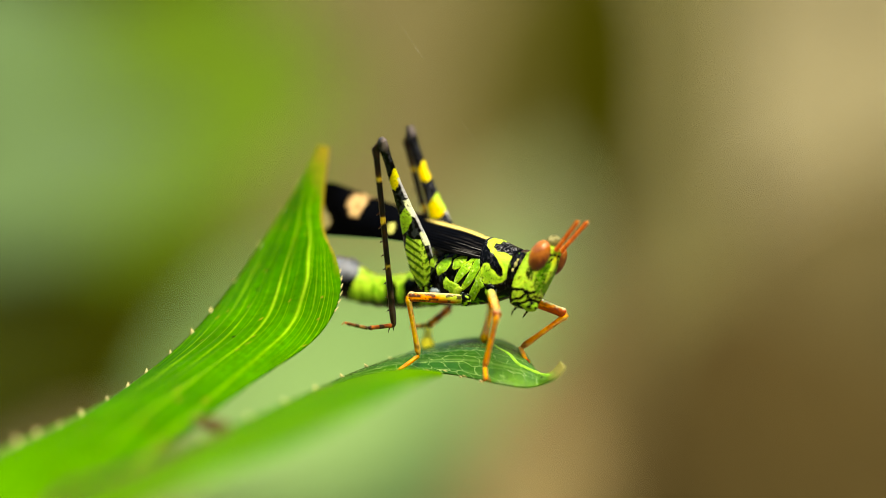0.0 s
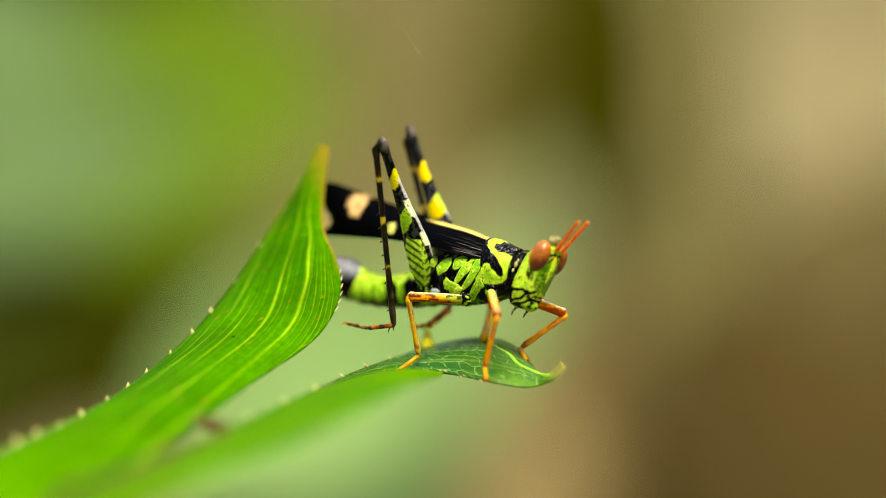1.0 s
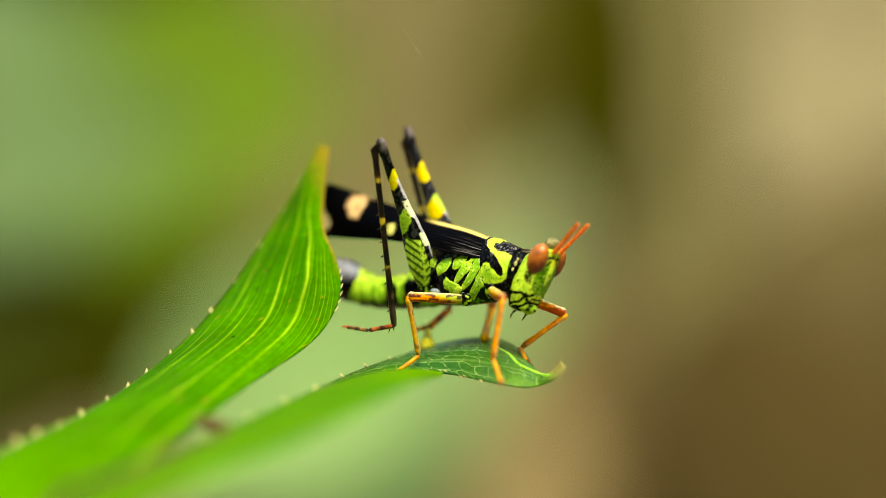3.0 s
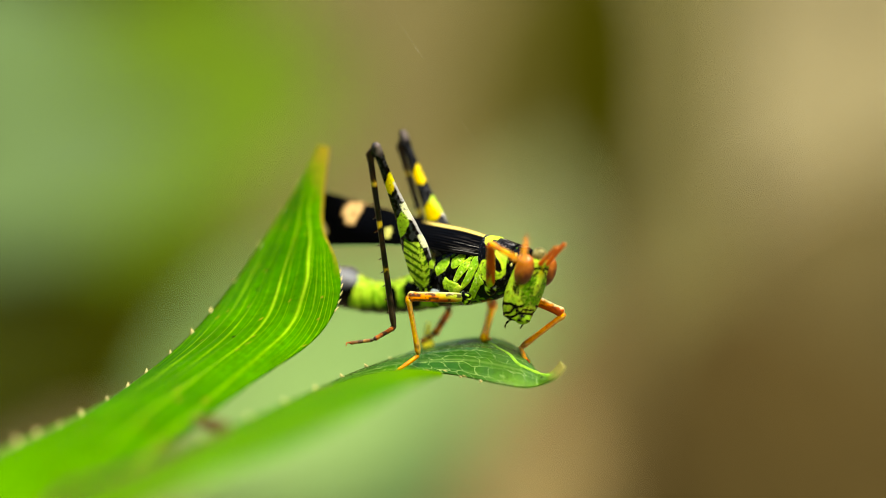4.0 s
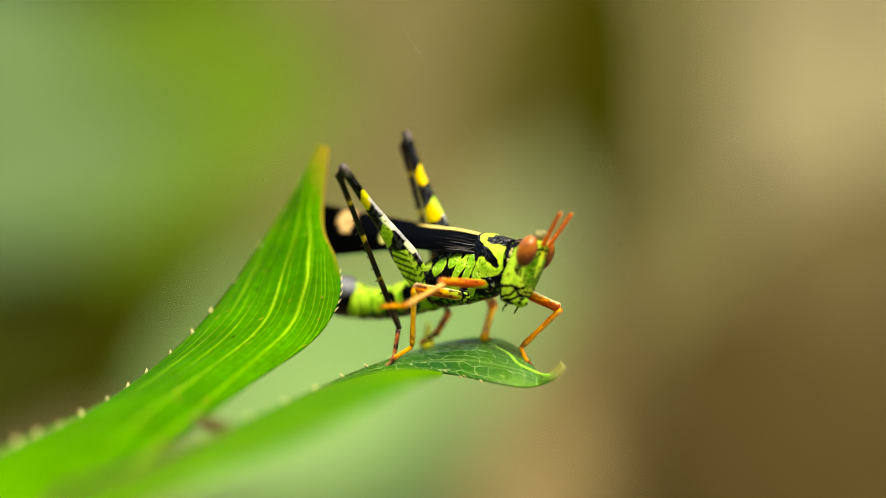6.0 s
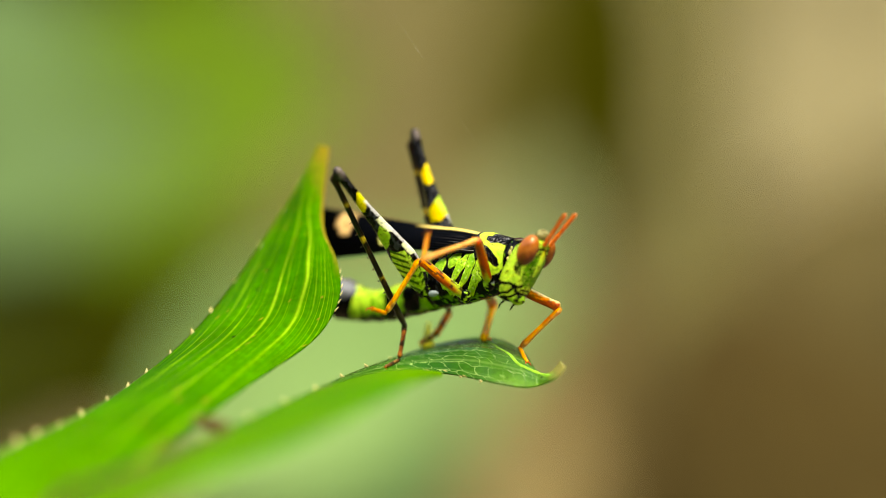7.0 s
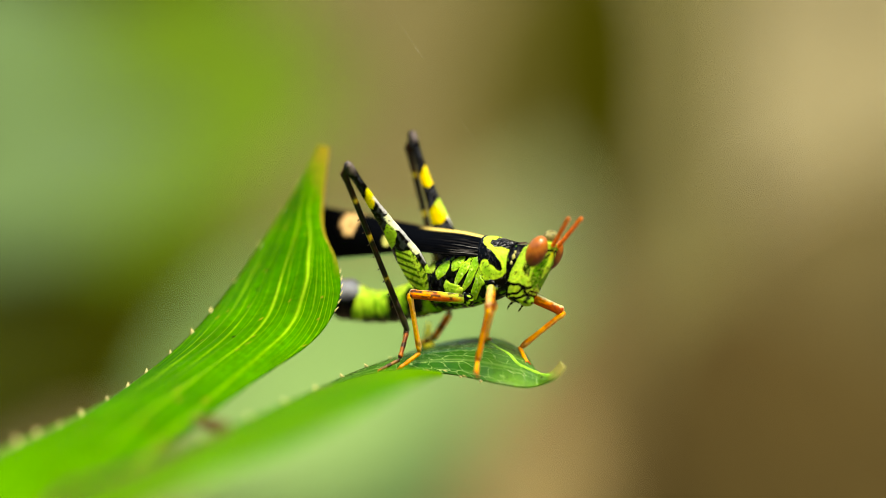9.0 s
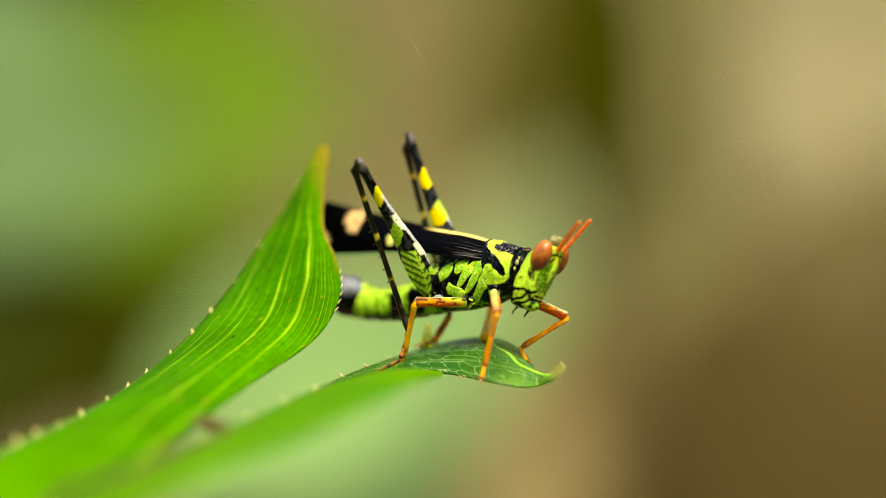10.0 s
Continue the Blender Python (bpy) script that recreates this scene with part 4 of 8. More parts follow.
def hind_tibia(length):
    table = [(0, 0.45, 0.38), (0.04, 0.52, 0.42), (0.10, 0.36, 0.32), (0.5, 0.31, 0.28), (0.95, 0.38, 0.34), (1.0, 0.28, 0.28)]

    def colour(s, t, p):
        f = wobble(p, 1.2, 4.0)
        c = blend((0.002, 0.002, 0.002), BROWN, 0.6 * f)
        # grey upper side is a highlight put into the colour
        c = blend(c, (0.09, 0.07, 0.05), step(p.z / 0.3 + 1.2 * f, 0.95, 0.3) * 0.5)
        return blend(c, (0.50, 0.38, 0.03), step(0.022 - abs(s - 0.20), 0.006, 0.01) * 0.8 + step(0.025 - abs(s - 0.43), 0.006, 0.01) + step(0.02 - abs(s - 0.68), 0.006, 0.012) * 0.5 - step(wobble(p, 2.2, 6.0), 0.12, 0.2) * 0.7)
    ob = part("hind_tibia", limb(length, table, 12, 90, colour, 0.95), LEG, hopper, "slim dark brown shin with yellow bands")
    for k in range(9):
        for side in (-1, 1):
            bm = bmesh.new()
            bmesh.ops.create_cone(bm, cap_ends=True, segments=6, radius1=0.09, radius2=0.012, depth=0.72)
            lay = bm.loops.layers.color.new("Col")
            for fc in bm.faces:
                for lp in fc.loops:
                    lp[lay] = (0.16, 0.12, 0.10, 1)
            bmesh.ops.transform(bm, matrix=Matrix.Translation((length * (0.32 + 0.075 * k), side * 0.22, -0.5 - 0.95 * (0.68 - 0.075 * k))) @ Matrix.Rotation(radians(150), 4, "Y") @ Matrix.Rotation(side * 0.4, 4, "X"), verts=bm.verts)
            part("spine", bm, LEG, ob, "dark shin spine")
    for side in (-1, 1):
        part("spur", tube([(length * 0.985, side * 0.15, -0.1), (length + 0.3, side * 0.4, -0.35), (length + 0.75, side * 0.5, -0.45)], [(0, 0.12), (1, 0.03)], 6, 8, lambda s, t, p: (0.02, 0.015, 0.01)), LEG, ob, "dark shin spur")
    return ob


def tarsus(length, name, colour_a, colour_b, girth=0.30, claws=False, bands=0.0):
    table = [(0, girth * 0.85, girth * 0.85), (0.15, girth, girth), (0.4, girth * 0.9, girth * 0.9), (0.55, girth, girth), (0.75, girth * 0.85, girth * 0.85), (0.92, girth * 1.05, girth * 1.05), (1.0, girth * 0.6, girth * 0.6)]

    def colour(s, t, p):
        c = blend(colour_a, colour_b, 0.5 + 0.9 * wobble(p, 1.4, length))
        return blend(c, (0.004, 0.003, 0.003), bands * step(math.sin(s * 13 + 0.8) + 0.5 * wobble(p, 2.0, 3.0), 0.35, 0.4))
    ob = part(name, limb(length, table, 10, 44, colour), LEG, hopper)
    if claws:
        for side in (-1, 1):
            part("claw", tube([(length * 0.94, side * 0.1, 0), (length + 0.3, side * 0.3, 0.05), (length + 0.45, side * 0.4, -0.3)], [(0, 0.11), (1, 0.03)], 6, 8, lambda s, t, p: RUST), LEG, ob, "tiny hooked claw")
    return ob


def slim_femur(length, name, girth=0.62, green=0.3, cream=0.8, streaks=0.92):
    table = [(0, girth * 0.75, girth * 0.7), (0.15, girth * 0.95, girth * 0.9), (0.5, girth, girth * 0.9), (0.85, girth * 0.9, girth * 0.8), (0.96, girth * 1.0, girth * 0.9), (1.0, girth * 0.6, girth * 0.5)]

    def colour(s, t, p):
        f, g = wobble((p.x * 0.35, p.y * 1.6, p.z * 1.6), 1.0, length), wobble(p, 2.6, length)
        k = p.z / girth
        # cream top edge paints the light from above; rust gathers underneath
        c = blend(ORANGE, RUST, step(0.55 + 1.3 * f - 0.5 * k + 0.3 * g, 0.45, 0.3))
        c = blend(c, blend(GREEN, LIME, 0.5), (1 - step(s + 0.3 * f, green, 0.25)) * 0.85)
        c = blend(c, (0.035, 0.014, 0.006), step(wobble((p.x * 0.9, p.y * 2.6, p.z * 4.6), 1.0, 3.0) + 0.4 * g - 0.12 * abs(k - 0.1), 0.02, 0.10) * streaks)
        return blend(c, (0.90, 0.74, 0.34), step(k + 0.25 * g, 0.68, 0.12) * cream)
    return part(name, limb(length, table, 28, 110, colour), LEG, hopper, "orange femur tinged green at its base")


def slim_tibia(length, name, girth=0.36, tone=ORANGE, rust=0.8, cream=0.5):
    table = [(0, girth * 0.8, girth * 0.8), (0.06, girth * 1.25, girth * 1.2), (0.18, girth * 0.95, girth * 0.9), (0.6, girth * 0.9, girth * 0.85), (0.93, girth * 1.1, girth), (1.0, girth * 0.7, girth * 0.7)]

    def colour(s, t, p):
        f = wobble(p, 1.3, length)
        g = wobble((p.x * 0.6, p.y * 2, p.z * 2), 1.3, 4.0)
        # rust thins upwards, and the cream upper edge is painted top light
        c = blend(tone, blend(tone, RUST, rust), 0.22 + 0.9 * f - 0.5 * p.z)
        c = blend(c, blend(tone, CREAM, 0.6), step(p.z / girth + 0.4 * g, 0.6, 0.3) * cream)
        return blend(c, (0.10, 0.03, 0.006), step(g + 0.3 * f, 0.42, 0.12) * 0.85 * rust)
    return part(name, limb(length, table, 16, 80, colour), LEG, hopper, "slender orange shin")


def coxa(place, size):
    part("coxa", oval(place, size, Euler((0.3, 0.4, 0)).to_matrix(), lambda s, t, p: blend(blend(blend(GREEN, LIME, 0.5), (0.16, 0.19, 0.20), step(wobble(p, 1.1, 2.0), 0.1, 0.2)), BLACK, step(wobble(p, 2.8, 1.2), -0.22, 0.15))), CHITIN, hopper, "green and black hip joint")


coxa((4.3, -2.1, -2.13), (0.75, 0.6, 0.95))
coxa((4.5, 2, -2.4), (0.75, 0.6, 0.95))
coxa((0.97, -2.3, -3.1), (0.85, 0.6, 0.8))
coxa((0.9, 2.2, -2.8), (0.85, 0.6, 0.8))
coxa((-4.32, -2.4, -1.77), (1.0, 0.6, 0.9))
coxa((-4, 2.4, -1.8), (1.0, 0.6, 0.9))


def aim(a, b, up=(0, 0, 1)):
    """The pose of a segment from joint a towards joint b (millimetres in the insect's space)."""
    a, x = Vector(a), (Vector(b) - Vector(a)).normalized()
    y = Vector(up).cross(x).normalized()
    z = x.cross(y)
    return Matrix.Translation(a * MM) @ Matrix((x, y, z)).transposed().to_4x4()


for side in ("r", "l"):
    PARTS["hind_femur_" + side] = hind_femur(18.3, side == "r")
    PARTS["hind_tibia_" + side] = hind_tibia(20.6)
    # far hind tarsus and mid shin take brighter colours against the body's shade
    PARTS["hind_tarsus_" + side] = tarsus(3.6, "hind_tarsus", *(((0.42, 0.13, 0.02), (0.16, 0.04, 0.008)) if side == "r" else ((1.0, 0.34, 0.02), (0.55, 0.11, 0.01))), 0.27 if side == "r" else 0.42, False, 0.9 if side == "r" else 0.6)
    PARTS["hind_toe_" + side] = tarsus(2.6 if side == "r" else 1.8, "hind_toe", *(((0.36, 0.20, 0.06), (0.14, 0.06, 0.02)) if side == "r" else ((0.62, 0.40, 0.06), (0.40, 0.26, 0.05))), 0.22 if side == "r" else 0.30, True, 0.8)
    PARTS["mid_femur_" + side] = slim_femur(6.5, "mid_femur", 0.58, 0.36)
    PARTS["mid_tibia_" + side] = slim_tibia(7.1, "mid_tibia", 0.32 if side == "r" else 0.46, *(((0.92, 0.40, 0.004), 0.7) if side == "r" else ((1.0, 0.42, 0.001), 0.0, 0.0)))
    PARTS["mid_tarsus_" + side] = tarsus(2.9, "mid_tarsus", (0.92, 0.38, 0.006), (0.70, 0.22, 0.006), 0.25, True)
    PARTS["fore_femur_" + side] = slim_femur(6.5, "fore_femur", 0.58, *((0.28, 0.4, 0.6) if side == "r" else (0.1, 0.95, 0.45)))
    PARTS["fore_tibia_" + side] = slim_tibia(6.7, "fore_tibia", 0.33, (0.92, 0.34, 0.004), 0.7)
    PARTS["fore_tarsus_" + side] = tarsus(2.9, "fore_tarsus", (0.92, 0.38, 0.006), (0.70, 0.22, 0.006), 0.25, True)


def motions():
    walk(hopper, [
        (0, pose(0.00290, 0.00200, -0.00246, 0, -0.00, -35)),
        (1.5, pose(0.00293, 0.00200, -0.00248, 0, 0.10, -35)),
        (2.7, pose(0.00293, 0.00200, -0.00248, 0, 0.10, -35)),
        (3.8, pose(0.00276, 0.00200, -0.00234, 0, -3.76, -35)),
        (4.5, pose(0.00282, 0.00200, -0.00248, 0, -3.68, -35)),
        (5.5, pose(0.00286, 0.00200, -0.00254, 0, -3.41, -35)),
        (5.6, pose(0.00282, 0.00200, -0.00254, 0, -3.69, -35)),
        (5.7, pose(0.00264, 0.00200, -0.00237, 0, -5.31, -35)),
        (6.8, pose(0.00235, 0.00200, -0.00225, 0, -8.86, -35)),
        (7.0, pose(0.00245, 0.00200, -0.00227, 0, -8.67, -35)),
        (7.5, pose(0.00266, 0.00200, -0.00228, 0, -7.96, -35)),
        (8.0, pose(0.00288, 0.00200, -0.00234, 0, -7.69, -35)),
        (8.5, pose(0.00312, 0.00200, -0.00246, 0, -6.85, -35)),
        (8.8, pose(0.00312, 0.00200, -0.00247, 0, -7.07, -35)),
        (8.9, pose(0.00282, 0.00200, -0.00254, 0, -7.59, -35)),
        (9.0, pose(0.00282, 0.00200, -0.00261, 0, -7.60, -35)),
        (9.5, pose(0.00308, 0.00200, -0.00282, 0, -5.87, -35)),
        (10.0, pose(0.00315, 0.00200, -0.00292, 0, -5.20, -35)),
    ])
    walk(PARTS["fore_femur_r"], [
        (0.0, aim((4.3, -2.1, -2.13), (8.16, -6.54, -4.65), (0.26, -0.3, 0.92))),
        (2.7, aim((4.3, -2.1, -2.13), (8.15, -6.57, -4.61), (0.25, -0.29, 0.92))),
        (2.95, aim((4.3, -2.1, -2.13), (8.67, -6.6, -3.37), (0.12, -0.15, 0.98))),
        (3.0, aim((4.3, -2.1, -2.13), (8.84, -6.53, -2.95), (0.08, -0.1, 0.99))),
        (3.05, aim((4.3, -2.1, -2.13), (8.98, -6.44, -2.52), (0.03, -0.06, 1))),
        (3.1, aim((4.3, -2.1, -2.13), (9.1, -6.33, -2.08), (-0.02, -0.01, 1))),
        (3.3, aim((4.3, -2.1, -2.13), (8.98, -6.28, -0.88), (-0.16, 0.11, 0.98))),
        (3.467, aim((4.3, -2.1, -2.13), (8.47, -6.27, 0.35), (-0.3, 0.25, 0.92))),
        (3.633, aim((4.3, -2.1, -2.13), (7.77, -6.08, 1.48), (-0.43, 0.38, 0.82))),
        (3.8, aim((4.3, -2.1, -2.13), (6.92, -5.72, 2.44), (-0.52, 0.5, 0.69))),
        (3.833, aim((4.3, -2.1, -2.13), (7.23, -5.68, 2.28), (-0.51, 0.47, 0.72))),
        (3.867, aim((4.3, -2.1, -2.13), (7.53, -5.64, 2.11), (-0.49, 0.45, 0.75))),
        (3.9, aim((4.3, -2.1, -2.13), (7.82, -5.58, 1.92), (-0.46, 0.43, 0.77))),
        (3.933, aim((4.3, -2.1, -2.13), (7.55, -5.61, 2.12), (-0.49, 0.45, 0.75))),
        (3.967, aim((4.3, -2.1, -2.13), (7.27, -5.62, 2.31), (-0.51, 0.48, 0.72))),
        (4.0, aim((4.3, -2.1, -2.13), (6.99, -5.62, 2.48), (-0.53, 0.5, 0.69))),
        (4.033, aim((4.3, -2.1, -2.13), (7.82, -5.64, 1.87), (-0.46, 0.42, 0.78))),
        (4.067, aim((4.3, -2.1, -2.13), (8.56, -5.57, 1.15), (-0.38, 0.35, 0.86))),
        (4.1, aim((4.3, -2.1, -2.13), (9.18, -5.4, 0.35), (-0.28, 0.28, 0.92))),
        (4.133, aim((4.3, -2.1, -2.13), (8.47, -5.59, 1.24), (-0.39, 0.36, 0.85))),
        (4.167, aim((4.3, -2.1, -2.13), (7.62, -5.65, 2.02), (-0.48, 0.44, 0.76))),
        (4.2, aim((4.3, -2.1, -2.13), (6.67, -5.61, 2.67), (-0.54, 0.53, 0.65))),
        (4.3, aim((4.3, -2.1, -2.13), (6.85, -5.46, 2.67), (-0.54, 0.52, 0.66))),
        (4.333, aim((4.3, -2.1, -2.13), (7.23, -5.43, 2.47), (-0.52, 0.5, 0.69))),
        (4.367, aim((4.3, -2.1, -2.13), (7.6, -5.38, 2.25), (-0.5, 0.47, 0.73))),
        (4.4, aim((4.3, -2.1, -2.13), (7.96, -5.32, 2.01), (-0.47, 0.45, 0.76))),
        (4.433, aim((4.3, -2.1, -2.13), (7.5, -5.29, 2.4), (-0.51, 0.49, 0.71))),
        (4.467, aim((4.3, -2.1, -2.13), (7.01, -5.23, 2.74), (-0.55, 0.53, 0.65))),
        (4.5, aim((4.3, -2.1, -2.13), (6.49, -5.15, 3.05), (-0.58, 0.57, 0.58))),
        (4.533, aim((4.3, -2.1, -2.13), (6.59, -5.08, 3.04), (-0.58, 0.57, 0.58))),
        (4.6, aim((4.3, -2.1, -2.13), (6.59, -5.07, 3.05), (-0.58, 0.57, 0.58))),
        (4.7, aim((4.3, -2.1, -2.13), (6.52, -4.75, 3.25), (-0.6, 0.59, 0.54))),
        (4.733, aim((4.3, -2.1, -2.13), (7.33, -5.06, 2.66), (-0.54, 0.52, 0.66))),
        (4.767, aim((4.3, -2.1, -2.13), (8.06, -5.3, 1.93), (-0.45, 0.45, 0.77))),
        (4.8, aim((4.3, -2.1, -2.13), (8.69, -5.45, 1.1), (-0.35, 0.37, 0.86))),
        (4.833, aim((4.3, -2.1, -2.13), (8.11, -5.49, 1.72), (-0.43, 0.43, 0.8))),
        (4.867, aim((4.3, -2.1, -2.13), (7.47, -5.48, 2.28), (-0.49, 0.49, 0.72))),
        (4.9, aim((4.3, -2.1, -2.13), (6.77, -5.4, 2.76), (-0.54, 0.55, 0.64))),
        (5.0, aim((4.3, -2.1, -2.13), (8.49, -5.35, 1.44), (-0.39, 0.4, 0.83))),
        (5.1, aim((4.3, -2.1, -2.13), (7.99, -6.29, 0.99), (-0.34, 0.35, 0.87))),
        (5.133, aim((4.3, -2.1, -2.13), (8.09, -6.06, 1.16), (-0.36, 0.37, 0.86))),
        (5.167, aim((4.3, -2.1, -2.13), (8.18, -5.83, 1.32), (-0.38, 0.39, 0.84))),
        (5.2, aim((4.3, -2.1, -2.13), (8.27, -5.59, 1.47), (-0.39, 0.41, 0.83))),
        (5.233, aim((4.3, -2.1, -2.13), (7.78, -5.77, 1.79), (-0.43, 0.44, 0.79))),
        (5.267, aim((4.3, -2.1, -2.13), (7.25, -5.92, 2.07), (-0.46, 0.47, 0.75))),
        (5.3, aim((4.3, -2.1, -2.13), (6.7, -6.03, 2.31), (-0.48, 0.51, 0.71))),
        (5.4, aim((4.3, -2.1, -2.13), (9.28, -5.36, 0.21), (-0.25, 0.28, 0.93))),
        (5.433, aim((4.3, -2.1, -2.13), (8.59, -5.33, 1.35), (-0.39, 0.38, 0.84))),
        (5.467, aim((4.3, -2.1, -2.13), (7.71, -5.16, 2.33), (-0.51, 0.48, 0.72))),
        (5.5, aim((4.3, -2.1, -2.13), (6.69, -4.85, 3.13), (-0.6, 0.57, 0.57))),
        (5.533, aim((4.3, -2.1, -2.13), (4.62, -6.71, 2.29), (-0.59, 0.54, 0.6))),
        (5.567, aim((4.3, -2.1, -2.13), (2.48, -7.62, 0.55), (-0.59, 0.5, 0.63))),
        (5.6, aim((4.3, -2.1, -2.13), (0.72, -7.39, -1.75), (-0.61, 0.46, 0.64))),
        (5.633, aim((4.3, -2.1, -2.13), (0.34, -7.13, -2.32), (-0.61, 0.46, 0.64))),
        (5.667, aim((4.3, -2.1, -2.13), (0.01, -6.8, -2.88), (-0.61, 0.46, 0.64))),
        (5.7, aim((4.3, -2.1, -2.13), (-0.26, -6.4, -3.43), (-0.61, 0.46, 0.64))),
        (6.2, aim((4.3, -2.1, -2.13), (3.83, -8.08, 0.09), (-0.69, 0.3, 0.66))),
        (6.8, aim((4.3, -2.1, -2.13), (4.15, -6.37, 2.63), (-0.68, 0.56, 0.48))),
        (6.9, aim((4.3, -2.1, -2.13), (6.51, -6.04, 2.4), (-0.64, 0.4, 0.66))),
        (6.933, aim((4.3, -2.1, -2.13), (6.45, -6.1, 2.37), (-0.64, 0.4, 0.66))),
        (6.967, aim((4.3, -2.1, -2.13), (6.39, -6.16, 2.35), (-0.64, 0.4, 0.66))),
        (7.0, aim((4.3, -2.1, -2.13), (6.33, -6.22, 2.32), (-0.64, 0.4, 0.66))),
        (7.1, aim((4.3, -2.1, -2.13), (6.73, -2.96, 3.72), (-0.75, 0.53, 0.39))),
        (7.133, aim((4.3, -2.1, -2.13), (6.83, -3.45, 3.58), (-0.73, 0.52, 0.45))),
        (7.167, aim((4.3, -2.1, -2.13), (6.91, -3.94, 3.41), (-0.71, 0.5, 0.5))),
        (7.2, aim((4.3, -2.1, -2.13), (6.98, -4.41, 3.19), (-0.68, 0.48, 0.55))),
        (7.233, aim((4.3, -2.1, -2.13), (6.68, -4.34, 3.37), (-0.7, 0.5, 0.51))),
        (7.267, aim((4.3, -2.1, -2.13), (6.38, -4.25, 3.52), (-0.72, 0.52, 0.46))),
        (7.3, aim((4.3, -2.1, -2.13), (6.06, -4.16, 3.66), (-0.74, 0.54, 0.41))),
        (7.333, aim((4.3, -2.1, -2.13), (6.88, -4.57, 3.17), (-0.68, 0.48, 0.55))),
        (7.367, aim((4.3, -2.1, -2.13), (7.63, -4.91, 2.55), (-0.61, 0.41, 0.68))),
        (7.4, aim((4.3, -2.1, -2.13), (8.29, -5.18, 1.8), (-0.51, 0.34, 0.79))),
        (7.433, aim((4.3, -2.1, -2.13), (7.61, -5.04, 2.48), (-0.6, 0.41, 0.69))),
        (7.467, aim((4.3, -2.1, -2.13), (6.86, -4.83, 3.05), (-0.66, 0.47, 0.58))),
        (7.5, aim((4.3, -2.1, -2.13), (6.05, -4.56, 3.51), (-0.71, 0.53, 0.45))),
        (7.6, aim((4.3, -2.1, -2.13), (8.54, -5.23, 1.5), (-0.48, 0.31, 0.82))),
        (7.633, aim((4.3, -2.1, -2.13), (8.16, -5.36, 1.79), (-0.51, 0.34, 0.79))),
        (7.667, aim((4.3, -2.1, -2.13), (7.76, -5.47, 2.06), (-0.55, 0.37, 0.75))),
        (7.7, aim((4.3, -2.1, -2.13), (7.34, -5.57, 2.3), (-0.58, 0.4, 0.71))),
        (7.8, aim((4.3, -2.1, -2.13), (8.89, -5.85, 0.26), (-0.34, 0.18, 0.92))),
        (7.833, aim((4.3, -2.1, -2.13), (8.39, -5.86, 1.04), (-0.43, 0.26, 0.86))),
        (7.867, aim((4.3, -2.1, -2.13), (7.8, -5.79, 1.74), (-0.51, 0.34, 0.79))),
        (7.9, aim((4.3, -2.1, -2.13), (7.14, -5.65, 2.37), (-0.58, 0.42, 0.7))),
        (8.0, aim((4.3, -2.1, -2.13), (9.33, -5.39, 0.06), (-0.3, 0.17, 0.94))),
        (8.1, aim((4.3, -2.1, -2.13), (6.86, -5.73, 2.47), (-0.59, 0.44, 0.68))),
        (8.2, aim((4.3, -2.1, -2.13), (8.82, -5.84, 0.42), (-0.36, 0.19, 0.91))),
        (8.233, aim((4.3, -2.1, -2.13), (8.36, -5.76, 1.18), (-0.45, 0.27, 0.85))),
        (8.267, aim((4.3, -2.1, -2.13), (7.83, -5.61, 1.88), (-0.53, 0.35, 0.77))),
        (8.3, aim((4.3, -2.1, -2.13), (7.23, -5.38, 2.51), (-0.6, 0.42, 0.68))),
        (8.4, aim((4.3, -2.1, -2.13), (6.57, -4.7, 3.25), (-0.68, 0.51, 0.53))),
        (8.47, aim((4.3, -2.1, -2.13), (6.74, -5.83, 2.46), (-0.61, 0.42, 0.67))),
        (8.53, aim((4.3, -2.1, -2.13), (6.72, -5.82, 2.47), (-0.61, 0.42, 0.67))),
        (8.6, aim((4.3, -2.1, -2.13), (9.03, -6.4, -2.4), (-0.09, -0.16, 0.98))),
        (8.7, aim((4.3, -2.1, -2.13), (8.64, -6.65, -0.96), (-0.26, 0, 0.97))),
        (8.8, aim((4.3, -2.1, -2.13), (8.24, -7.14, -2.13), (-0.15, -0.12, 0.98))),
        (8.833, aim((4.3, -2.1, -2.13), (8.09, -7.22, -2.73), (-0.1, -0.19, 0.98))),
        (8.867, aim((4.3, -2.1, -2.13), (7.9, -7.25, -3.32), (-0.05, -0.26, 0.96))),
        (8.9, aim((4.3, -2.1, -2.13), (7.68, -7.24, -3.9), (-0, -0.33, 0.94))),
        (9.0, aim((4.3, -2.1, -2.13), (7.14, -7.24, -4.69), (0.05, -0.42, 0.91))),
        (9.2, aim((4.3, -2.1, -2.13), (7.14, -7.17, -4.82), (0.06, -0.44, 0.9))),
        (9.5, aim((4.3, -2.1, -2.13), (7.69, -6.83, -4.79), (0.07, -0.45, 0.89))),
        (10.0, aim((4.3, -2.1, -2.13), (7.72, -6.92, -4.59), (0.05, -0.42, 0.9))),
    ])
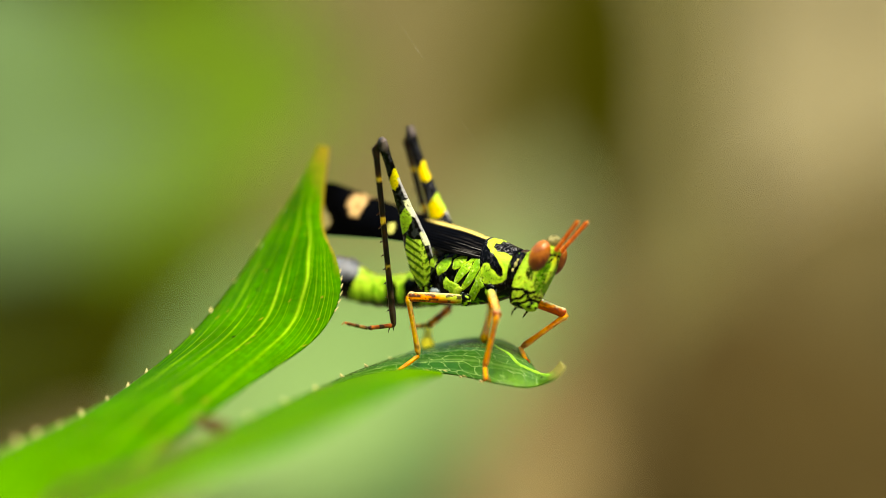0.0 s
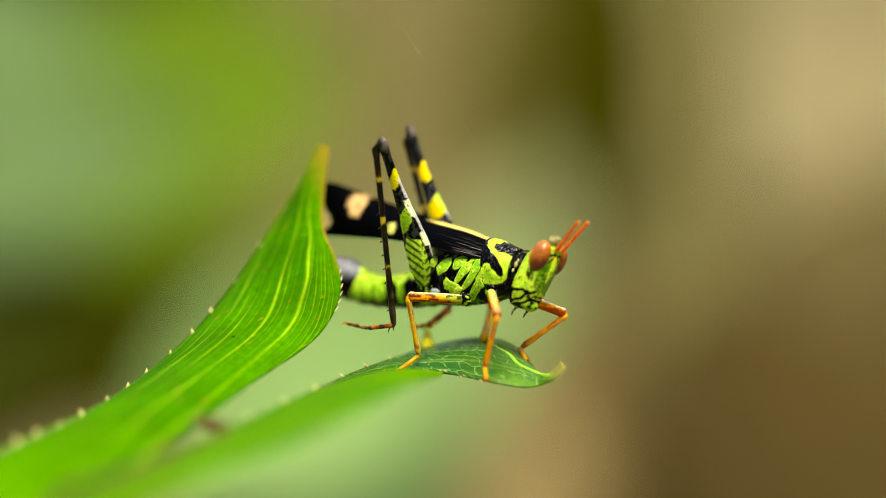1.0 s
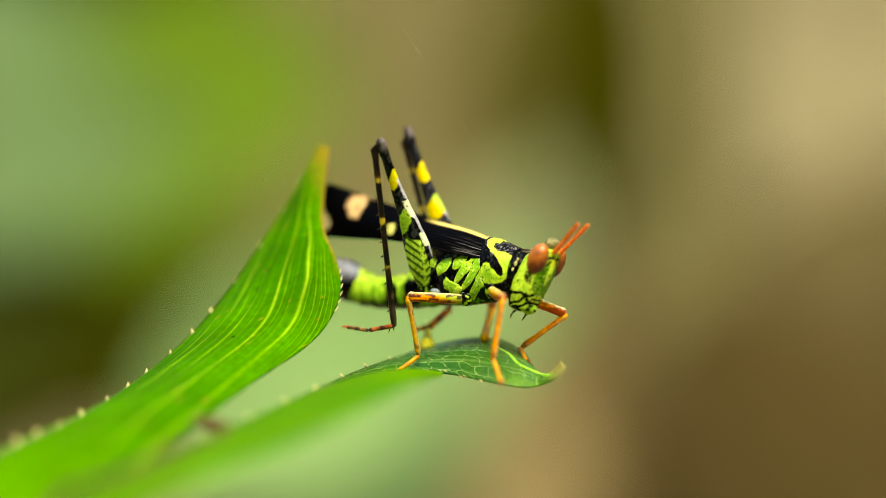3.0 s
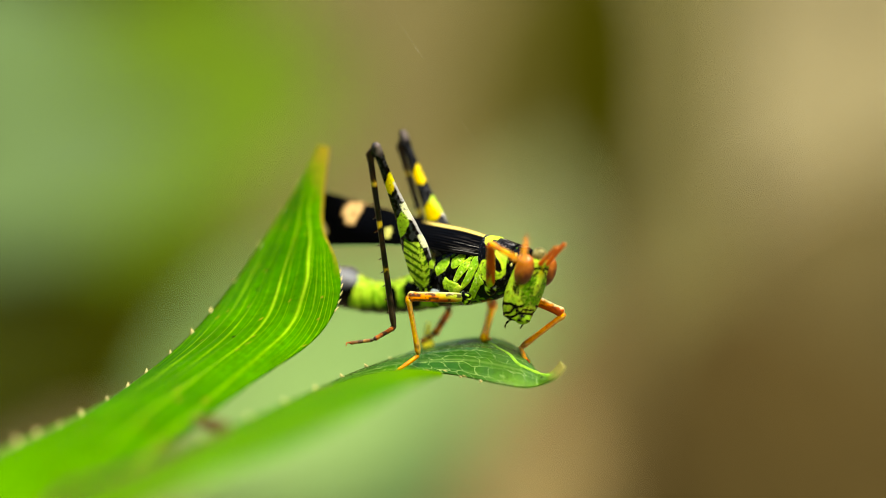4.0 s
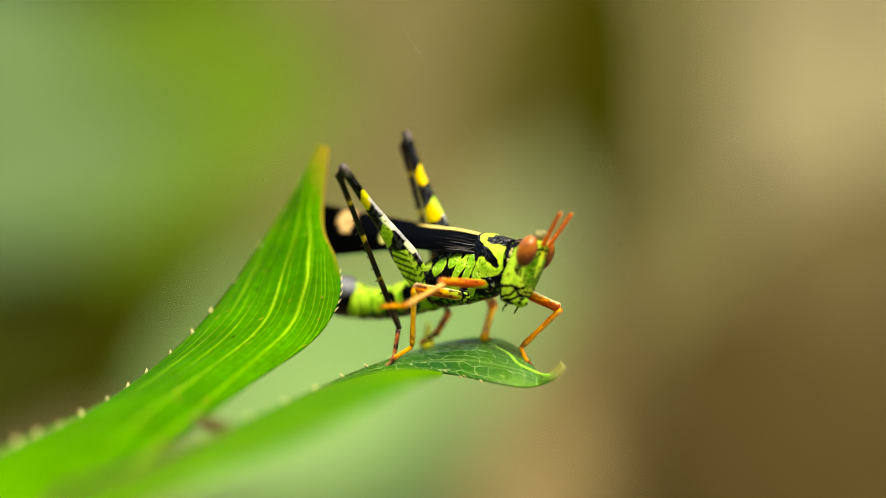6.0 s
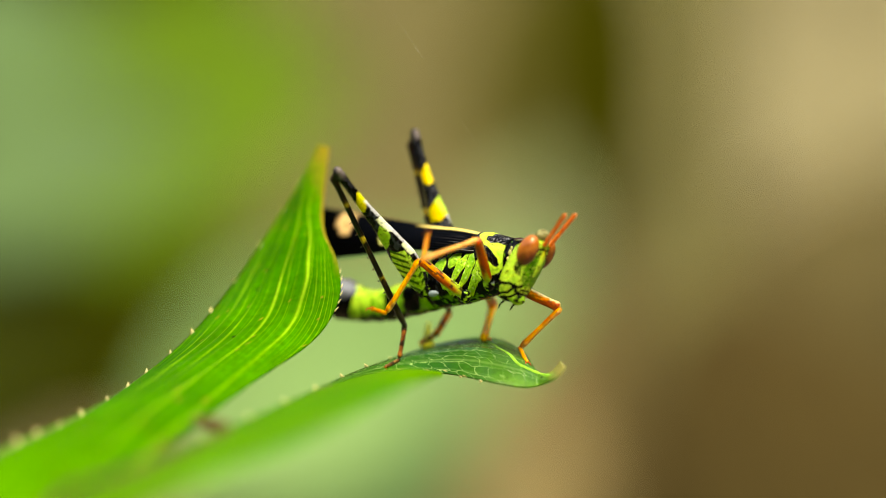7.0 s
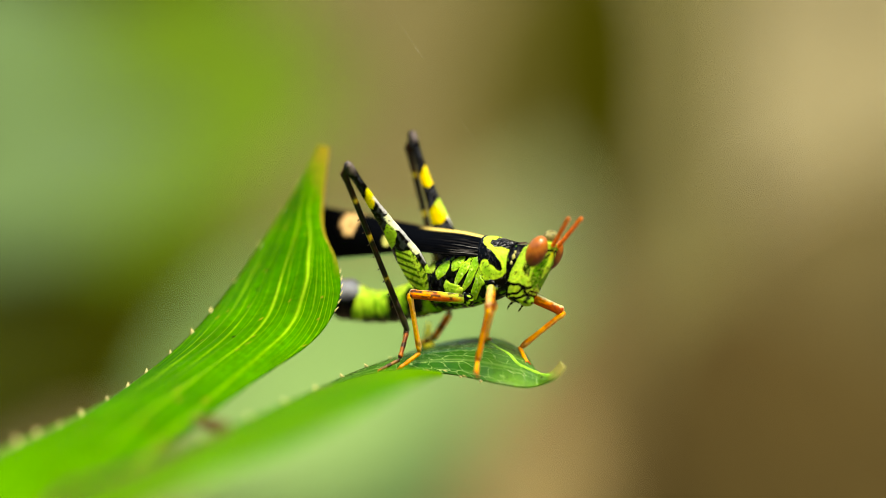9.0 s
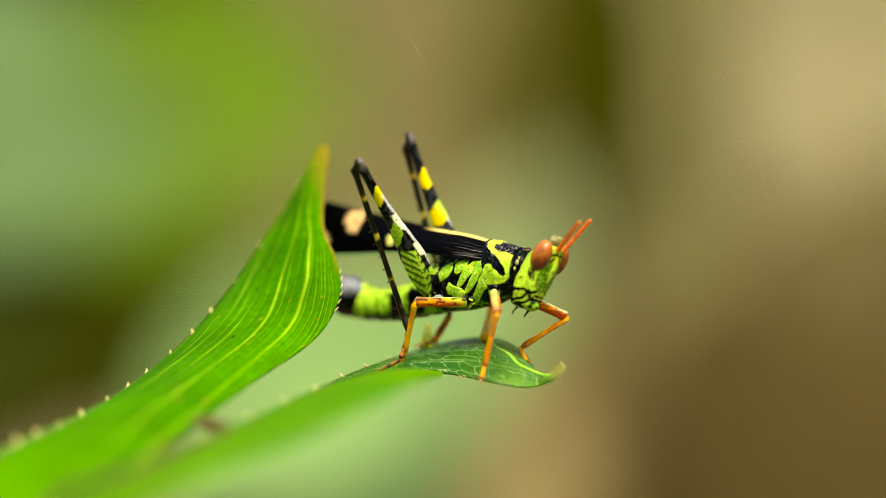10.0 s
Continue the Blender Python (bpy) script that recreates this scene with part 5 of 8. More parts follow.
    walk(PARTS["fore_tibia_r"], [
        (0.0, aim((8.16, -6.54, -4.65), (5.38, -4.81, -10.38), (0.91, 0.12, -0.4))),
        (2.7, aim((8.15, -6.57, -4.61), (5.37, -4.84, -10.35), (0.91, 0.12, -0.4))),
        (2.95, aim((8.67, -6.6, -3.37), (5.85, -4.58, -8.99), (0.9, 0.12, -0.41))),
        (3.0, aim((8.84, -6.53, -2.95), (7.46, -6.46, -9.4), (0.97, 0.09, -0.21))),
        (3.05, aim((8.98, -6.44, -2.52), (9.25, -8.32, -8.84), (0.99, 0.12, 0.01))),
        (3.1, aim((9.1, -6.33, -2.08), (10.98, -9.88, -7.32), (0.96, 0.21, 0.2))),
        (3.3, aim((8.98, -6.28, -0.88), (12.91, -8.98, -5.45), (0.8, 0.38, 0.46))),
        (3.467, aim((8.47, -6.27, 0.35), (13.27, -8.57, -3.54), (0.68, 0.45, 0.58))),
        (3.633, aim((7.77, -6.08, 1.48), (13.3, -7.9, -1.63), (0.54, 0.5, 0.67))),
        (3.8, aim((6.92, -5.72, 2.44), (13.01, -7, 0.23), (0.39, 0.54, 0.75))),
        (3.833, aim((7.23, -5.68, 2.28), (12.45, -6.5, -1.67), (0.57, 0.51, 0.65))),
        (3.867, aim((7.53, -5.64, 2.11), (11.41, -5.92, -3.23), (0.72, 0.49, 0.49))),
        (3.9, aim((7.82, -5.58, 1.92), (10, -5.3, -4.31), (0.81, 0.49, 0.31))),
        (3.933, aim((7.55, -5.61, 2.12), (11.31, -6.37, -3.25), (0.74, 0.5, 0.45))),
        (3.967, aim((7.27, -5.62, 2.31), (12.25, -7.36, -1.67), (0.63, 0.53, 0.56))),
        (4.0, aim((6.99, -5.62, 2.48), (12.67, -8.16, 0.3), (0.5, 0.58, 0.64))),
        (4.033, aim((7.82, -5.64, 1.87), (13.21, -7.57, -1.42), (0.57, 0.56, 0.61))),
        (4.067, aim((8.56, -5.57, 1.15), (13.44, -6.8, -3.11), (0.63, 0.54, 0.56))),
        (4.1, aim((9.18, -5.4, 0.35), (13.37, -5.9, -4.73), (0.68, 0.53, 0.51))),
        (4.133, aim((8.47, -5.59, 1.24), (13.39, -6.58, -3.05), (0.61, 0.54, 0.58))),
        (4.167, aim((7.62, -5.65, 2.02), (13.12, -7.1, -1.34), (0.54, 0.56, 0.64))),
        (4.2, aim((6.67, -5.61, 2.67), (12.56, -7.47, 0.35), (0.45, 0.58, 0.68))),
        (4.3, aim((6.85, -5.46, 2.67), (12.39, -6.24, -0.83), (0.5, 0.57, 0.66))),
        (4.333, aim((7.23, -5.43, 2.47), (12.48, -6.47, -1.39), (0.56, 0.56, 0.61))),
        (4.367, aim((7.6, -5.38, 2.25), (12.53, -6.67, -1.95), (0.62, 0.55, 0.56))),
        (4.4, aim((7.96, -5.32, 2.01), (12.52, -6.85, -2.5), (0.68, 0.53, 0.51))),
        (4.433, aim((7.5, -5.29, 2.4), (13.44, -7.55, 0.63), (0.43, 0.62, 0.66))),
        (4.467, aim((7.01, -5.23, 2.74), (12.97, -7.71, 4.13), (0.15, 0.73, 0.67))),
        (4.5, aim((6.49, -5.15, 3.05), (11.11, -7.27, 7.26), (-0.1, 0.84, 0.53))),
        (4.533, aim((6.59, -5.08, 3.04), (12.46, -7.48, 4.87), (0.1, 0.75, 0.65))),
        (4.6, aim((6.59, -5.07, 3.05), (12.61, -6.98, 1.14), (0.41, 0.64, 0.65))),
        (4.7, aim((6.52, -4.75, 3.25), (12.6, -7.27, 3.74), (0.24, 0.7, 0.67))),
        (4.733, aim((7.33, -5.06, 2.66), (13.42, -7.15, 1.2), (0.38, 0.65, 0.66))),
        (4.767, aim((8.06, -5.3, 1.93), (13.61, -6.75, -1.34), (0.52, 0.61, 0.6))),
        (4.8, aim((8.69, -5.45, 1.1), (13.18, -6.13, -3.69), (0.63, 0.58, 0.51))),
        (4.833, aim((8.11, -5.49, 1.72), (13.14, -6.68, -2.38), (0.59, 0.59, 0.55))),
        (4.867, aim((7.47, -5.48, 2.28), (12.92, -7.14, -1.05), (0.54, 0.6, 0.58))),
        (4.9, aim((6.77, -5.4, 2.76), (12.52, -7.5, 0.28), (0.49, 0.62, 0.61))),
        (5.0, aim((8.49, -5.35, 1.44), (12.64, -4.74, -3.66), (0.58, 0.61, 0.54))),
        (5.1, aim((7.99, -6.29, 0.99), (11.38, -4.04, -4.2), (0.53, 0.59, 0.6))),
        (5.133, aim((8.09, -6.06, 1.16), (12.06, -4.95, -3.99), (0.56, 0.6, 0.56))),
        (5.167, aim((8.18, -5.83, 1.32), (12.59, -5.9, -3.59), (0.59, 0.61, 0.53))),
        (5.2, aim((8.27, -5.59, 1.47), (12.95, -6.83, -3.02), (0.63, 0.6, 0.49))),
        (5.233, aim((7.78, -5.77, 1.79), (12.78, -6.84, -2.38), (0.58, 0.62, 0.54))),
        (5.267, aim((7.25, -5.92, 2.07), (12.55, -6.8, -1.77), (0.52, 0.63, 0.58))),
        (5.3, aim((6.7, -6.03, 2.31), (12.27, -6.73, -1.16), (0.47, 0.63, 0.62))),
        (5.4, aim((9.28, -5.36, 0.21), (12.72, -5.61, -5.41), (0.69, 0.61, 0.39))),
        (5.433, aim((8.59, -5.33, 1.35), (13.03, -7.34, -3.09), (0.68, 0.61, 0.4))),
        (5.467, aim((7.71, -5.16, 2.33), (12.6, -8.68, -0.36), (0.67, 0.62, 0.41))),
        (5.5, aim((6.69, -4.85, 3.13), (11.39, -9.44, 2.52), (0.66, 0.63, 0.41))),
        (5.533, aim((4.62, -6.71, 2.29), (8.44, -12.06, 1.71), (0.77, 0.5, 0.4))),
        (5.567, aim((2.48, -7.62, 0.55), (5.3, -13.56, -0), (0.85, 0.37, 0.38))),
        (5.6, aim((0.72, -7.39, -1.75), (2.44, -13.75, -2.25), (0.9, 0.22, 0.37))),
        (5.633, aim((0.34, -7.13, -2.32), (1.12, -13.55, -3.61), (0.94, 0.04, 0.35))),
        (5.667, aim((0.01, -6.8, -2.88), (-0.18, -13.07, -4.93), (0.94, -0.13, 0.3))),
        (5.7, aim((-0.26, -6.4, -3.43), (-1.42, -12.3, -6.16), (0.93, -0.29, 0.24))),
        (6.2, aim((3.83, -8.08, 0.09), (3.3, -14.44, -1.62), (0.95, -0.16, 0.29))),
        (6.8, aim((4.15, -6.37, 2.63), (3.86, -12.72, 0.83), (0.95, -0.13, 0.29))),
        (6.9, aim((6.51, -6.04, 2.4), (4.72, -11.83, -0.2), (0.91, -0.37, 0.21))),
        (6.933, aim((6.45, -6.1, 2.37), (3.89, -11.74, 0.09), (0.87, -0.46, 0.17))),
        (6.967, aim((6.39, -6.16, 2.35), (3.11, -11.55, 0.41), (0.82, -0.55, 0.13))),
        (7.0, aim((6.33, -6.22, 2.32), (2.38, -11.27, 0.77), (0.77, -0.63, 0.11))),
        (7.1, aim((6.73, -2.96, 3.72), (8.05, -9.31, 4.94), (0.97, 0.23, 0.13))),
        (7.133, aim((6.83, -3.45, 3.58), (9.02, -9.35, 1.59), (0.94, 0.3, 0.14))),
        (7.167, aim((6.91, -3.94, 3.41), (9.41, -7.85, -1.28), (0.91, 0.37, 0.18))),
        (7.2, aim((6.98, -4.41, 3.19), (9.13, -5.33, -2.98), (0.88, 0.4, 0.25))),
        (7.233, aim((6.68, -4.34, 3.37), (11.22, -6.93, -0.65), (0.72, 0.49, 0.5))),
        (7.267, aim((6.38, -4.25, 3.52), (11.94, -7.74, 2.86), (0.47, 0.63, 0.61))),
        (7.3, aim((6.06, -4.16, 3.66), (10.96, -7.49, 6.56), (0.21, 0.8, 0.56))),
        (7.333, aim((6.88, -4.57, 3.17), (12.62, -7.79, 2.72), (0.43, 0.67, 0.61))),
        (7.367, aim((7.63, -4.91, 2.55), (12.63, -7.14, -1.14), (0.64, 0.56, 0.52))),
        (7.4, aim((8.29, -5.18, 1.8), (11.17, -5.8, -4.11), (0.8, 0.51, 0.33))),
        (7.433, aim((7.61, -5.04, 2.48), (11.23, -6.3, -2.9), (0.76, 0.52, 0.39))),
        (7.467, aim((6.86, -4.83, 3.05), (11.12, -6.69, -1.64), (0.72, 0.53, 0.44))),
        (7.5, aim((6.05, -4.56, 3.51), (10.82, -6.97, -0.37), (0.67, 0.55, 0.49))),
        (7.6, aim((8.54, -5.23, 1.5), (13.17, -8.51, -1.86), (0.71, 0.53, 0.46))),
        (7.633, aim((8.16, -5.36, 1.79), (13.09, -8.45, -1.32), (0.66, 0.56, 0.49))),
        (7.667, aim((7.76, -5.47, 2.06), (12.96, -8.36, -0.8), (0.61, 0.59, 0.52))),
        (7.7, aim((7.34, -5.57, 2.3), (12.79, -8.24, -0.28), (0.56, 0.62, 0.55))),
        (7.8, aim((8.89, -5.85, 0.26), (12.23, -6.88, -5.33), (0.77, 0.53, 0.36))),
        (7.833, aim((8.39, -5.86, 1.04), (12.51, -7.37, -3.89), (0.72, 0.55, 0.43))),
        (7.867, aim((7.8, -5.79, 1.74), (12.59, -7.75, -2.36), (0.65, 0.57, 0.49))),
        (7.9, aim((7.14, -5.65, 2.37), (12.44, -7.98, -0.79), (0.59, 0.6, 0.54))),
        (8.0, aim((9.33, -5.39, 0.06), (12.65, -6.81, -5.46), (0.79, 0.52, 0.34))),
        (8.1, aim((6.86, -5.73, 2.47), (12.47, -8.07, -0.1), (0.52, 0.63, 0.58))),
        (8.2, aim((8.82, -5.84, 0.42), (12.3, -5.81, -5.19), (0.69, 0.59, 0.43))),
        (8.233, aim((8.36, -5.76, 1.18), (12.7, -6.66, -3.71), (0.66, 0.59, 0.47))),
        (8.267, aim((7.83, -5.61, 1.88), (12.81, -7.39, -2.06), (0.62, 0.6, 0.51))),
        (8.3, aim((7.23, -5.38, 2.51), (12.62, -7.97, -0.3), (0.58, 0.62, 0.54))),
        (8.4, aim((6.57, -4.7, 3.25), (12.38, -7.73, 2.5), (0.43, 0.69, 0.58))),
        (8.47, aim((6.74, -5.83, 2.46), (12.67, -7.67, 0.22), (0.43, 0.69, 0.58))),
        (8.53, aim((6.72, -5.82, 2.47), (12.62, -7.54, 0.05), (0.44, 0.69, 0.58))),
        (8.6, aim((9.03, -6.4, -2.4), (10.06, -8.22, -8.66), (0.89, 0.46, 0.01))),
        (8.7, aim((8.64, -6.65, -0.96), (8.3, -9.4, -6.95), (0.9, 0.37, -0.22))),
        (8.8, aim((8.24, -7.14, -2.13), (8.64, -10.89, -7.55), (0.9, 0.38, -0.2))),
        (8.833, aim((8.09, -7.22, -2.73), (6.6, -9.13, -8.87), (0.89, 0.32, -0.32))),
        (8.867, aim((7.9, -7.25, -3.32), (4.78, -7, -9.13), (0.84, 0.31, -0.44))),
        (8.9, aim((7.68, -7.24, -3.9), (3.46, -4.86, -8.38), (0.77, 0.33, -0.55))),
        (9.0, aim((7.14, -7.24, -4.69), (3.81, -5.71, -10.18), (0.85, 0.29, -0.44))),
        (9.2, aim((7.14, -7.17, -4.82), (3.81, -5.77, -10.34), (0.85, 0.29, -0.44))),
        (9.5, aim((7.69, -6.83, -4.79), (4.76, -5.89, -10.62), (0.87, 0.28, -0.39))),
        (10.0, aim((7.72, -6.92, -4.59), (4.7, -5.73, -10.34), (0.87, 0.28, -0.4))),
    ])
    walk(PARTS["fore_tarsus_r"], [
        (0.0, aim((5.38, -4.81, -10.38), (7.17, -7.14, -11.63), (0.24, -0.31, 0.92))),
        (2.7, aim((5.37, -4.84, -10.35), (7.17, -7.17, -11.6), (0.24, -0.31, 0.92))),
        (2.95, aim((5.85, -4.58, -8.99), (7.65, -6.85, -10.35), (0.26, -0.34, 0.91))),
        (3.0, aim((7.46, -6.46, -9.4), (8.98, -7.05, -12.16), (0.61, -0.64, 0.47))),
        (3.05, aim((9.25, -8.32, -8.84), (9.77, -6.95, -11.68), (0.82, -0.56, -0.12))),
        (3.1, aim((10.98, -9.88, -7.32), (10.25, -7.2, -8.9), (0.8, -0.13, -0.59))),
        (3.3, aim((12.91, -8.98, -5.45), (12.74, -6.05, -6.71), (0.81, -0.19, -0.55))),
        (3.467, aim((13.27, -8.57, -3.54), (13.06, -5.38, -3.66), (0.8, 0.03, -0.6))),
        (3.633, aim((13.3, -7.9, -1.63), (13.07, -4.88, -0.58), (0.78, 0.26, -0.57))),
        (3.8, aim((13.01, -7, 0.23), (12.79, -4.57, 2.3), (0.76, 0.46, -0.46))),
        (3.833, aim((12.45, -6.5, -1.67), (11.97, -3.39, -1.11), (0.79, 0.23, -0.57))),
        (3.867, aim((11.41, -5.92, -3.23), (10.79, -2.97, -4.32), (0.84, -0.03, -0.54))),
        (3.9, aim((10, -5.3, -4.31), (9.42, -3.32, -6.76), (0.89, -0.23, -0.4))),
        (3.933, aim((11.31, -6.37, -3.25), (10.46, -3.36, -3.93), (0.8, 0.09, -0.6))),
        (3.967, aim((12.25, -7.36, -1.67), (11.47, -4.57, -0.3), (0.69, 0.47, -0.56))),
        (4.0, aim((12.67, -8.16, 0.3), (12.3, -6.76, 3.15), (0.61, 0.74, -0.28))),
        (4.033, aim((13.21, -7.57, -1.42), (12.8, -5.02, 0.47), (0.66, 0.51, -0.55))),
        (4.067, aim((13.44, -6.8, -3.11), (13.09, -3.67, -2.59), (0.7, 0.19, -0.69))),
        (4.1, aim((13.37, -5.9, -4.73), (13.15, -2.86, -5.69), (0.73, -0.16, -0.66))),
        (4.133, aim((13.39, -6.58, -3.05), (13.13, -3.39, -2.87), (0.71, 0.1, -0.69))),
        (4.167, aim((13.12, -7.1, -1.34), (12.84, -4.19, -0.04), (0.69, 0.35, -0.63))),
        (4.2, aim((12.56, -7.47, 0.35), (12.31, -5.21, 2.6), (0.67, 0.56, -0.49))),
        (4.3, aim((12.39, -6.24, -0.83), (11.98, -3.74, 1.12), (0.68, 0.52, -0.52))),
        (4.333, aim((12.48, -6.47, -1.39), (11.85, -3.33, -1.3), (0.74, 0.17, -0.65))),
        (4.367, aim((12.53, -6.67, -1.95), (11.92, -4.1, -3.76), (0.82, -0.19, -0.54))),
        (4.4, aim((12.52, -6.85, -2.5), (12.17, -5.83, -5.51), (0.88, -0.41, -0.24))),
        (4.433, aim((13.44, -7.55, 0.63), (11.57, -5.54, -1.01), (0.62, -0.06, -0.78))),
        (4.467, aim((12.97, -7.71, 4.13), (10.52, -5.72, 4.68), (0.12, 0.4, -0.91))),
        (4.5, aim((11.11, -7.27, 7.26), (9.31, -6.3, 9.73), (-0.37, 0.74, -0.56))),
        (4.533, aim((12.46, -7.48, 4.87), (11.89, -5.8, 7.54), (-0.37, 0.75, -0.55))),
        (4.6, aim((12.61, -6.98, 1.14), (13.22, -5.98, 4.12), (-0.37, 0.9, -0.23))),
        (4.7, aim((12.6, -7.27, 3.74), (12.15, -7.16, 6.91), (-0.36, 0.93, -0.09))),
        (4.733, aim((13.42, -7.15, 1.2), (12.67, -5.29, 3.69), (-0.25, 0.74, -0.63))),
        (4.767, aim((13.61, -6.75, -1.34), (12.81, -3.8, -0.4), (-0.1, 0.28, -0.96))),
        (4.8, aim((13.18, -6.13, -3.69), (12.62, -3.12, -4.62), (0.03, -0.29, -0.96))),
        (4.833, aim((13.14, -6.68, -2.38), (12.85, -3.52, -1.94), (-0.03, 0.14, -0.99))),
        (4.867, aim((12.92, -7.14, -1.05), (12.96, -4.45, 0.68), (-0.05, 0.54, -0.84))),
        (4.9, aim((12.52, -7.5, 0.28), (12.87, -5.8, 2.97), (-0.02, 0.85, -0.53))),
        (5.0, aim((12.64, -4.74, -3.66), (12, -1.67, -3.07), (0.02, 0.19, -0.98))),
        (5.1, aim((11.38, -4.04, -4.2), (12.03, -0.97, -3.56), (0.02, 0.2, -0.98))),
        (5.133, aim((12.06, -4.95, -3.99), (12.27, -1.8, -4.49), (-0.03, -0.16, -0.99))),
        (5.167, aim((12.59, -5.9, -3.59), (12.32, -3.13, -5.17), (-0.03, -0.5, -0.87))),
        (5.2, aim((12.95, -6.83, -3.02), (12.24, -4.86, -5.43), (0.03, -0.77, -0.64))),
        (5.233, aim((12.78, -6.84, -2.38), (12.24, -3.82, -3.3), (-0.09, -0.3, -0.95))),
        (5.267, aim((12.55, -6.8, -1.77), (12.36, -3.74, -0.88), (-0.16, 0.26, -0.95))),
        (5.3, aim((12.27, -6.73, -1.16), (12.48, -4.62, 1.23), (-0.16, 0.75, -0.65))),
        (5.4, aim((12.72, -5.61, -5.41), (12.89, -2.46, -4.88), (-0.2, 0.17, -0.96))),
        (5.433, aim((13.03, -7.34, -3.09), (13.31, -4.57, -1.52), (-0.17, 0.5, -0.85))),
        (5.467, aim((12.6, -8.68, -0.36), (12.95, -6.62, 2.07), (-0.14, 0.77, -0.63))),
        (5.5, aim((11.39, -9.44, 2.52), (11.78, -8.35, 5.5), (-0.1, 0.94, -0.33))),
        (5.533, aim((8.44, -12.06, 1.71), (7.38, -10.37, 4.21), (-0.07, 0.81, -0.58))),
        (5.567, aim((5.3, -13.56, -0), (3.07, -11.73, 1.37), (0.08, 0.66, -0.75))),
        (5.6, aim((2.44, -13.75, -2.25), (-0.37, -12.23, -2.36), (0.3, 0.51, -0.81))),
        (5.633, aim((1.12, -13.55, -3.61), (-2.02, -13.06, -3.21), (-0.01, 0.61, -0.79))),
        (5.667, aim((-0.18, -13.07, -4.93), (-3.21, -13.67, -4.06), (-0.33, 0.61, -0.72))),
        (5.7, aim((-1.42, -12.3, -6.16), (-3.91, -13.91, -4.96), (-0.62, 0.49, -0.62))),
        (6.2, aim((3.3, -14.44, -1.62), (0.25, -13.99, -2.5), (0.29, 0.68, -0.67))),
        (6.8, aim((3.86, -12.72, 0.83), (1.85, -12.23, -1.62), (0.67, 0.61, -0.43))),
        (6.9, aim((4.72, -11.83, -0.2), (2.12, -11.2, -1.96), (0.53, 0.65, -0.55))),
        (6.933, aim((3.89, -11.74, 0.09), (1.15, -10.1, 0.23), (0.39, 0.71, -0.59))),
        (6.967, aim((3.11, -11.55, 0.41), (1.46, -9.65, 2.4), (0.27, 0.8, -0.54))),
        (7.0, aim((2.38, -11.27, 0.77), (2.58, -9.98, 3.69), (0.23, 0.88, -0.41))),
        (7.1, aim((8.05, -9.31, 4.94), (8.31, -7.49, 7.56), (0.22, 0.79, -0.57))),
        (7.133, aim((9.02, -9.35, 1.59), (8.75, -6.43, 2.87), (0.22, 0.41, -0.88))),
        (7.167, aim((9.41, -7.85, -1.28), (8.7, -4.77, -1.75), (0.3, -0.07, -0.95))),
        (7.2, aim((9.13, -5.33, -2.98), (8.21, -3.07, -5.04), (0.43, -0.5, -0.75))),
        (7.233, aim((11.22, -6.93, -0.65), (9.78, -4.08, -0.65), (0.16, 0.08, -0.98))),
        (7.267, aim((11.94, -7.74, 2.86), (10.67, -5.66, 4.93), (-0.15, 0.65, -0.75))),
        (7.3, aim((10.96, -7.49, 6.56), (10.47, -7.17, 9.71), (-0.35, 0.92, -0.15))),
        (7.333, aim((12.62, -7.79, 2.72), (11.45, -5.54, 4.67), (-0.14, 0.6, -0.78))),
        (7.367, aim((12.63, -7.14, -1.14), (11.42, -4.2, -1.46), (0.15, -0.04, -0.99))),
        (7.4, aim((11.17, -5.8, -4.11), (10.59, -3.77, -6.51), (0.37, -0.66, -0.65))),
        (7.433, aim((11.23, -6.3, -2.9), (10.8, -3.26, -3.79), (0.29, -0.23, -0.93))),
        (7.467, aim((11.12, -6.69, -1.64), (10.98, -3.63, -0.73), (0.24, 0.29, -0.93))),
        (7.5, aim((10.82, -6.97, -0.37), (11.02, -4.88, 2.05), (0.25, 0.72, -0.65))),
        (7.6, aim((13.17, -8.51, -1.86), (13.93, -7.42, 1.05), (0.29, 0.87, -0.4))),
        (7.633, aim((13.09, -8.45, -1.32), (13.7, -5.63, 0.05), (0.13, 0.41, -0.9))),
        (7.667, aim((12.96, -8.36, -0.8), (13.1, -5.29, -1.68), (0.04, -0.28, -0.96))),
        (7.7, aim((12.79, -8.24, -0.28), (12.39, -6.54, -2.96), (0.07, -0.84, -0.54))),
        (7.8, aim((12.23, -6.88, -5.33), (12.28, -3.75, -6.01), (0.02, -0.21, -0.98))),
        (7.833, aim((12.51, -7.37, -3.89), (12.44, -4.21, -3.4), (0.02, 0.15, -0.99))),
        (7.867, aim((12.59, -7.75, -2.36), (12.4, -4.97, -0.78), (0.01, 0.49, -0.87))),
        (7.9, aim((12.44, -7.98, -0.79), (12.17, -5.96, 1.67), (-0.02, 0.77, -0.64))),
        (8.0, aim((12.65, -6.81, -5.46), (13.35, -3.7, -5.18), (-0.08, 0.11, -0.99))),
        (8.1, aim((12.47, -8.07, -0.1), (12.29, -5.27, 1.44), (-0.04, 0.48, -0.88))),
        (8.2, aim((12.3, -5.81, -5.19), (12.52, -2.65, -5.58), (-0.05, -0.12, -0.99))),
        (8.233, aim((12.7, -6.66, -3.71), (13.04, -3.64, -2.71), (-0.01, 0.32, -0.95))),
        (8.267, aim((12.81, -7.39, -2.06), (13.2, -5.1, 0.14), (0.04, 0.69, -0.72))),
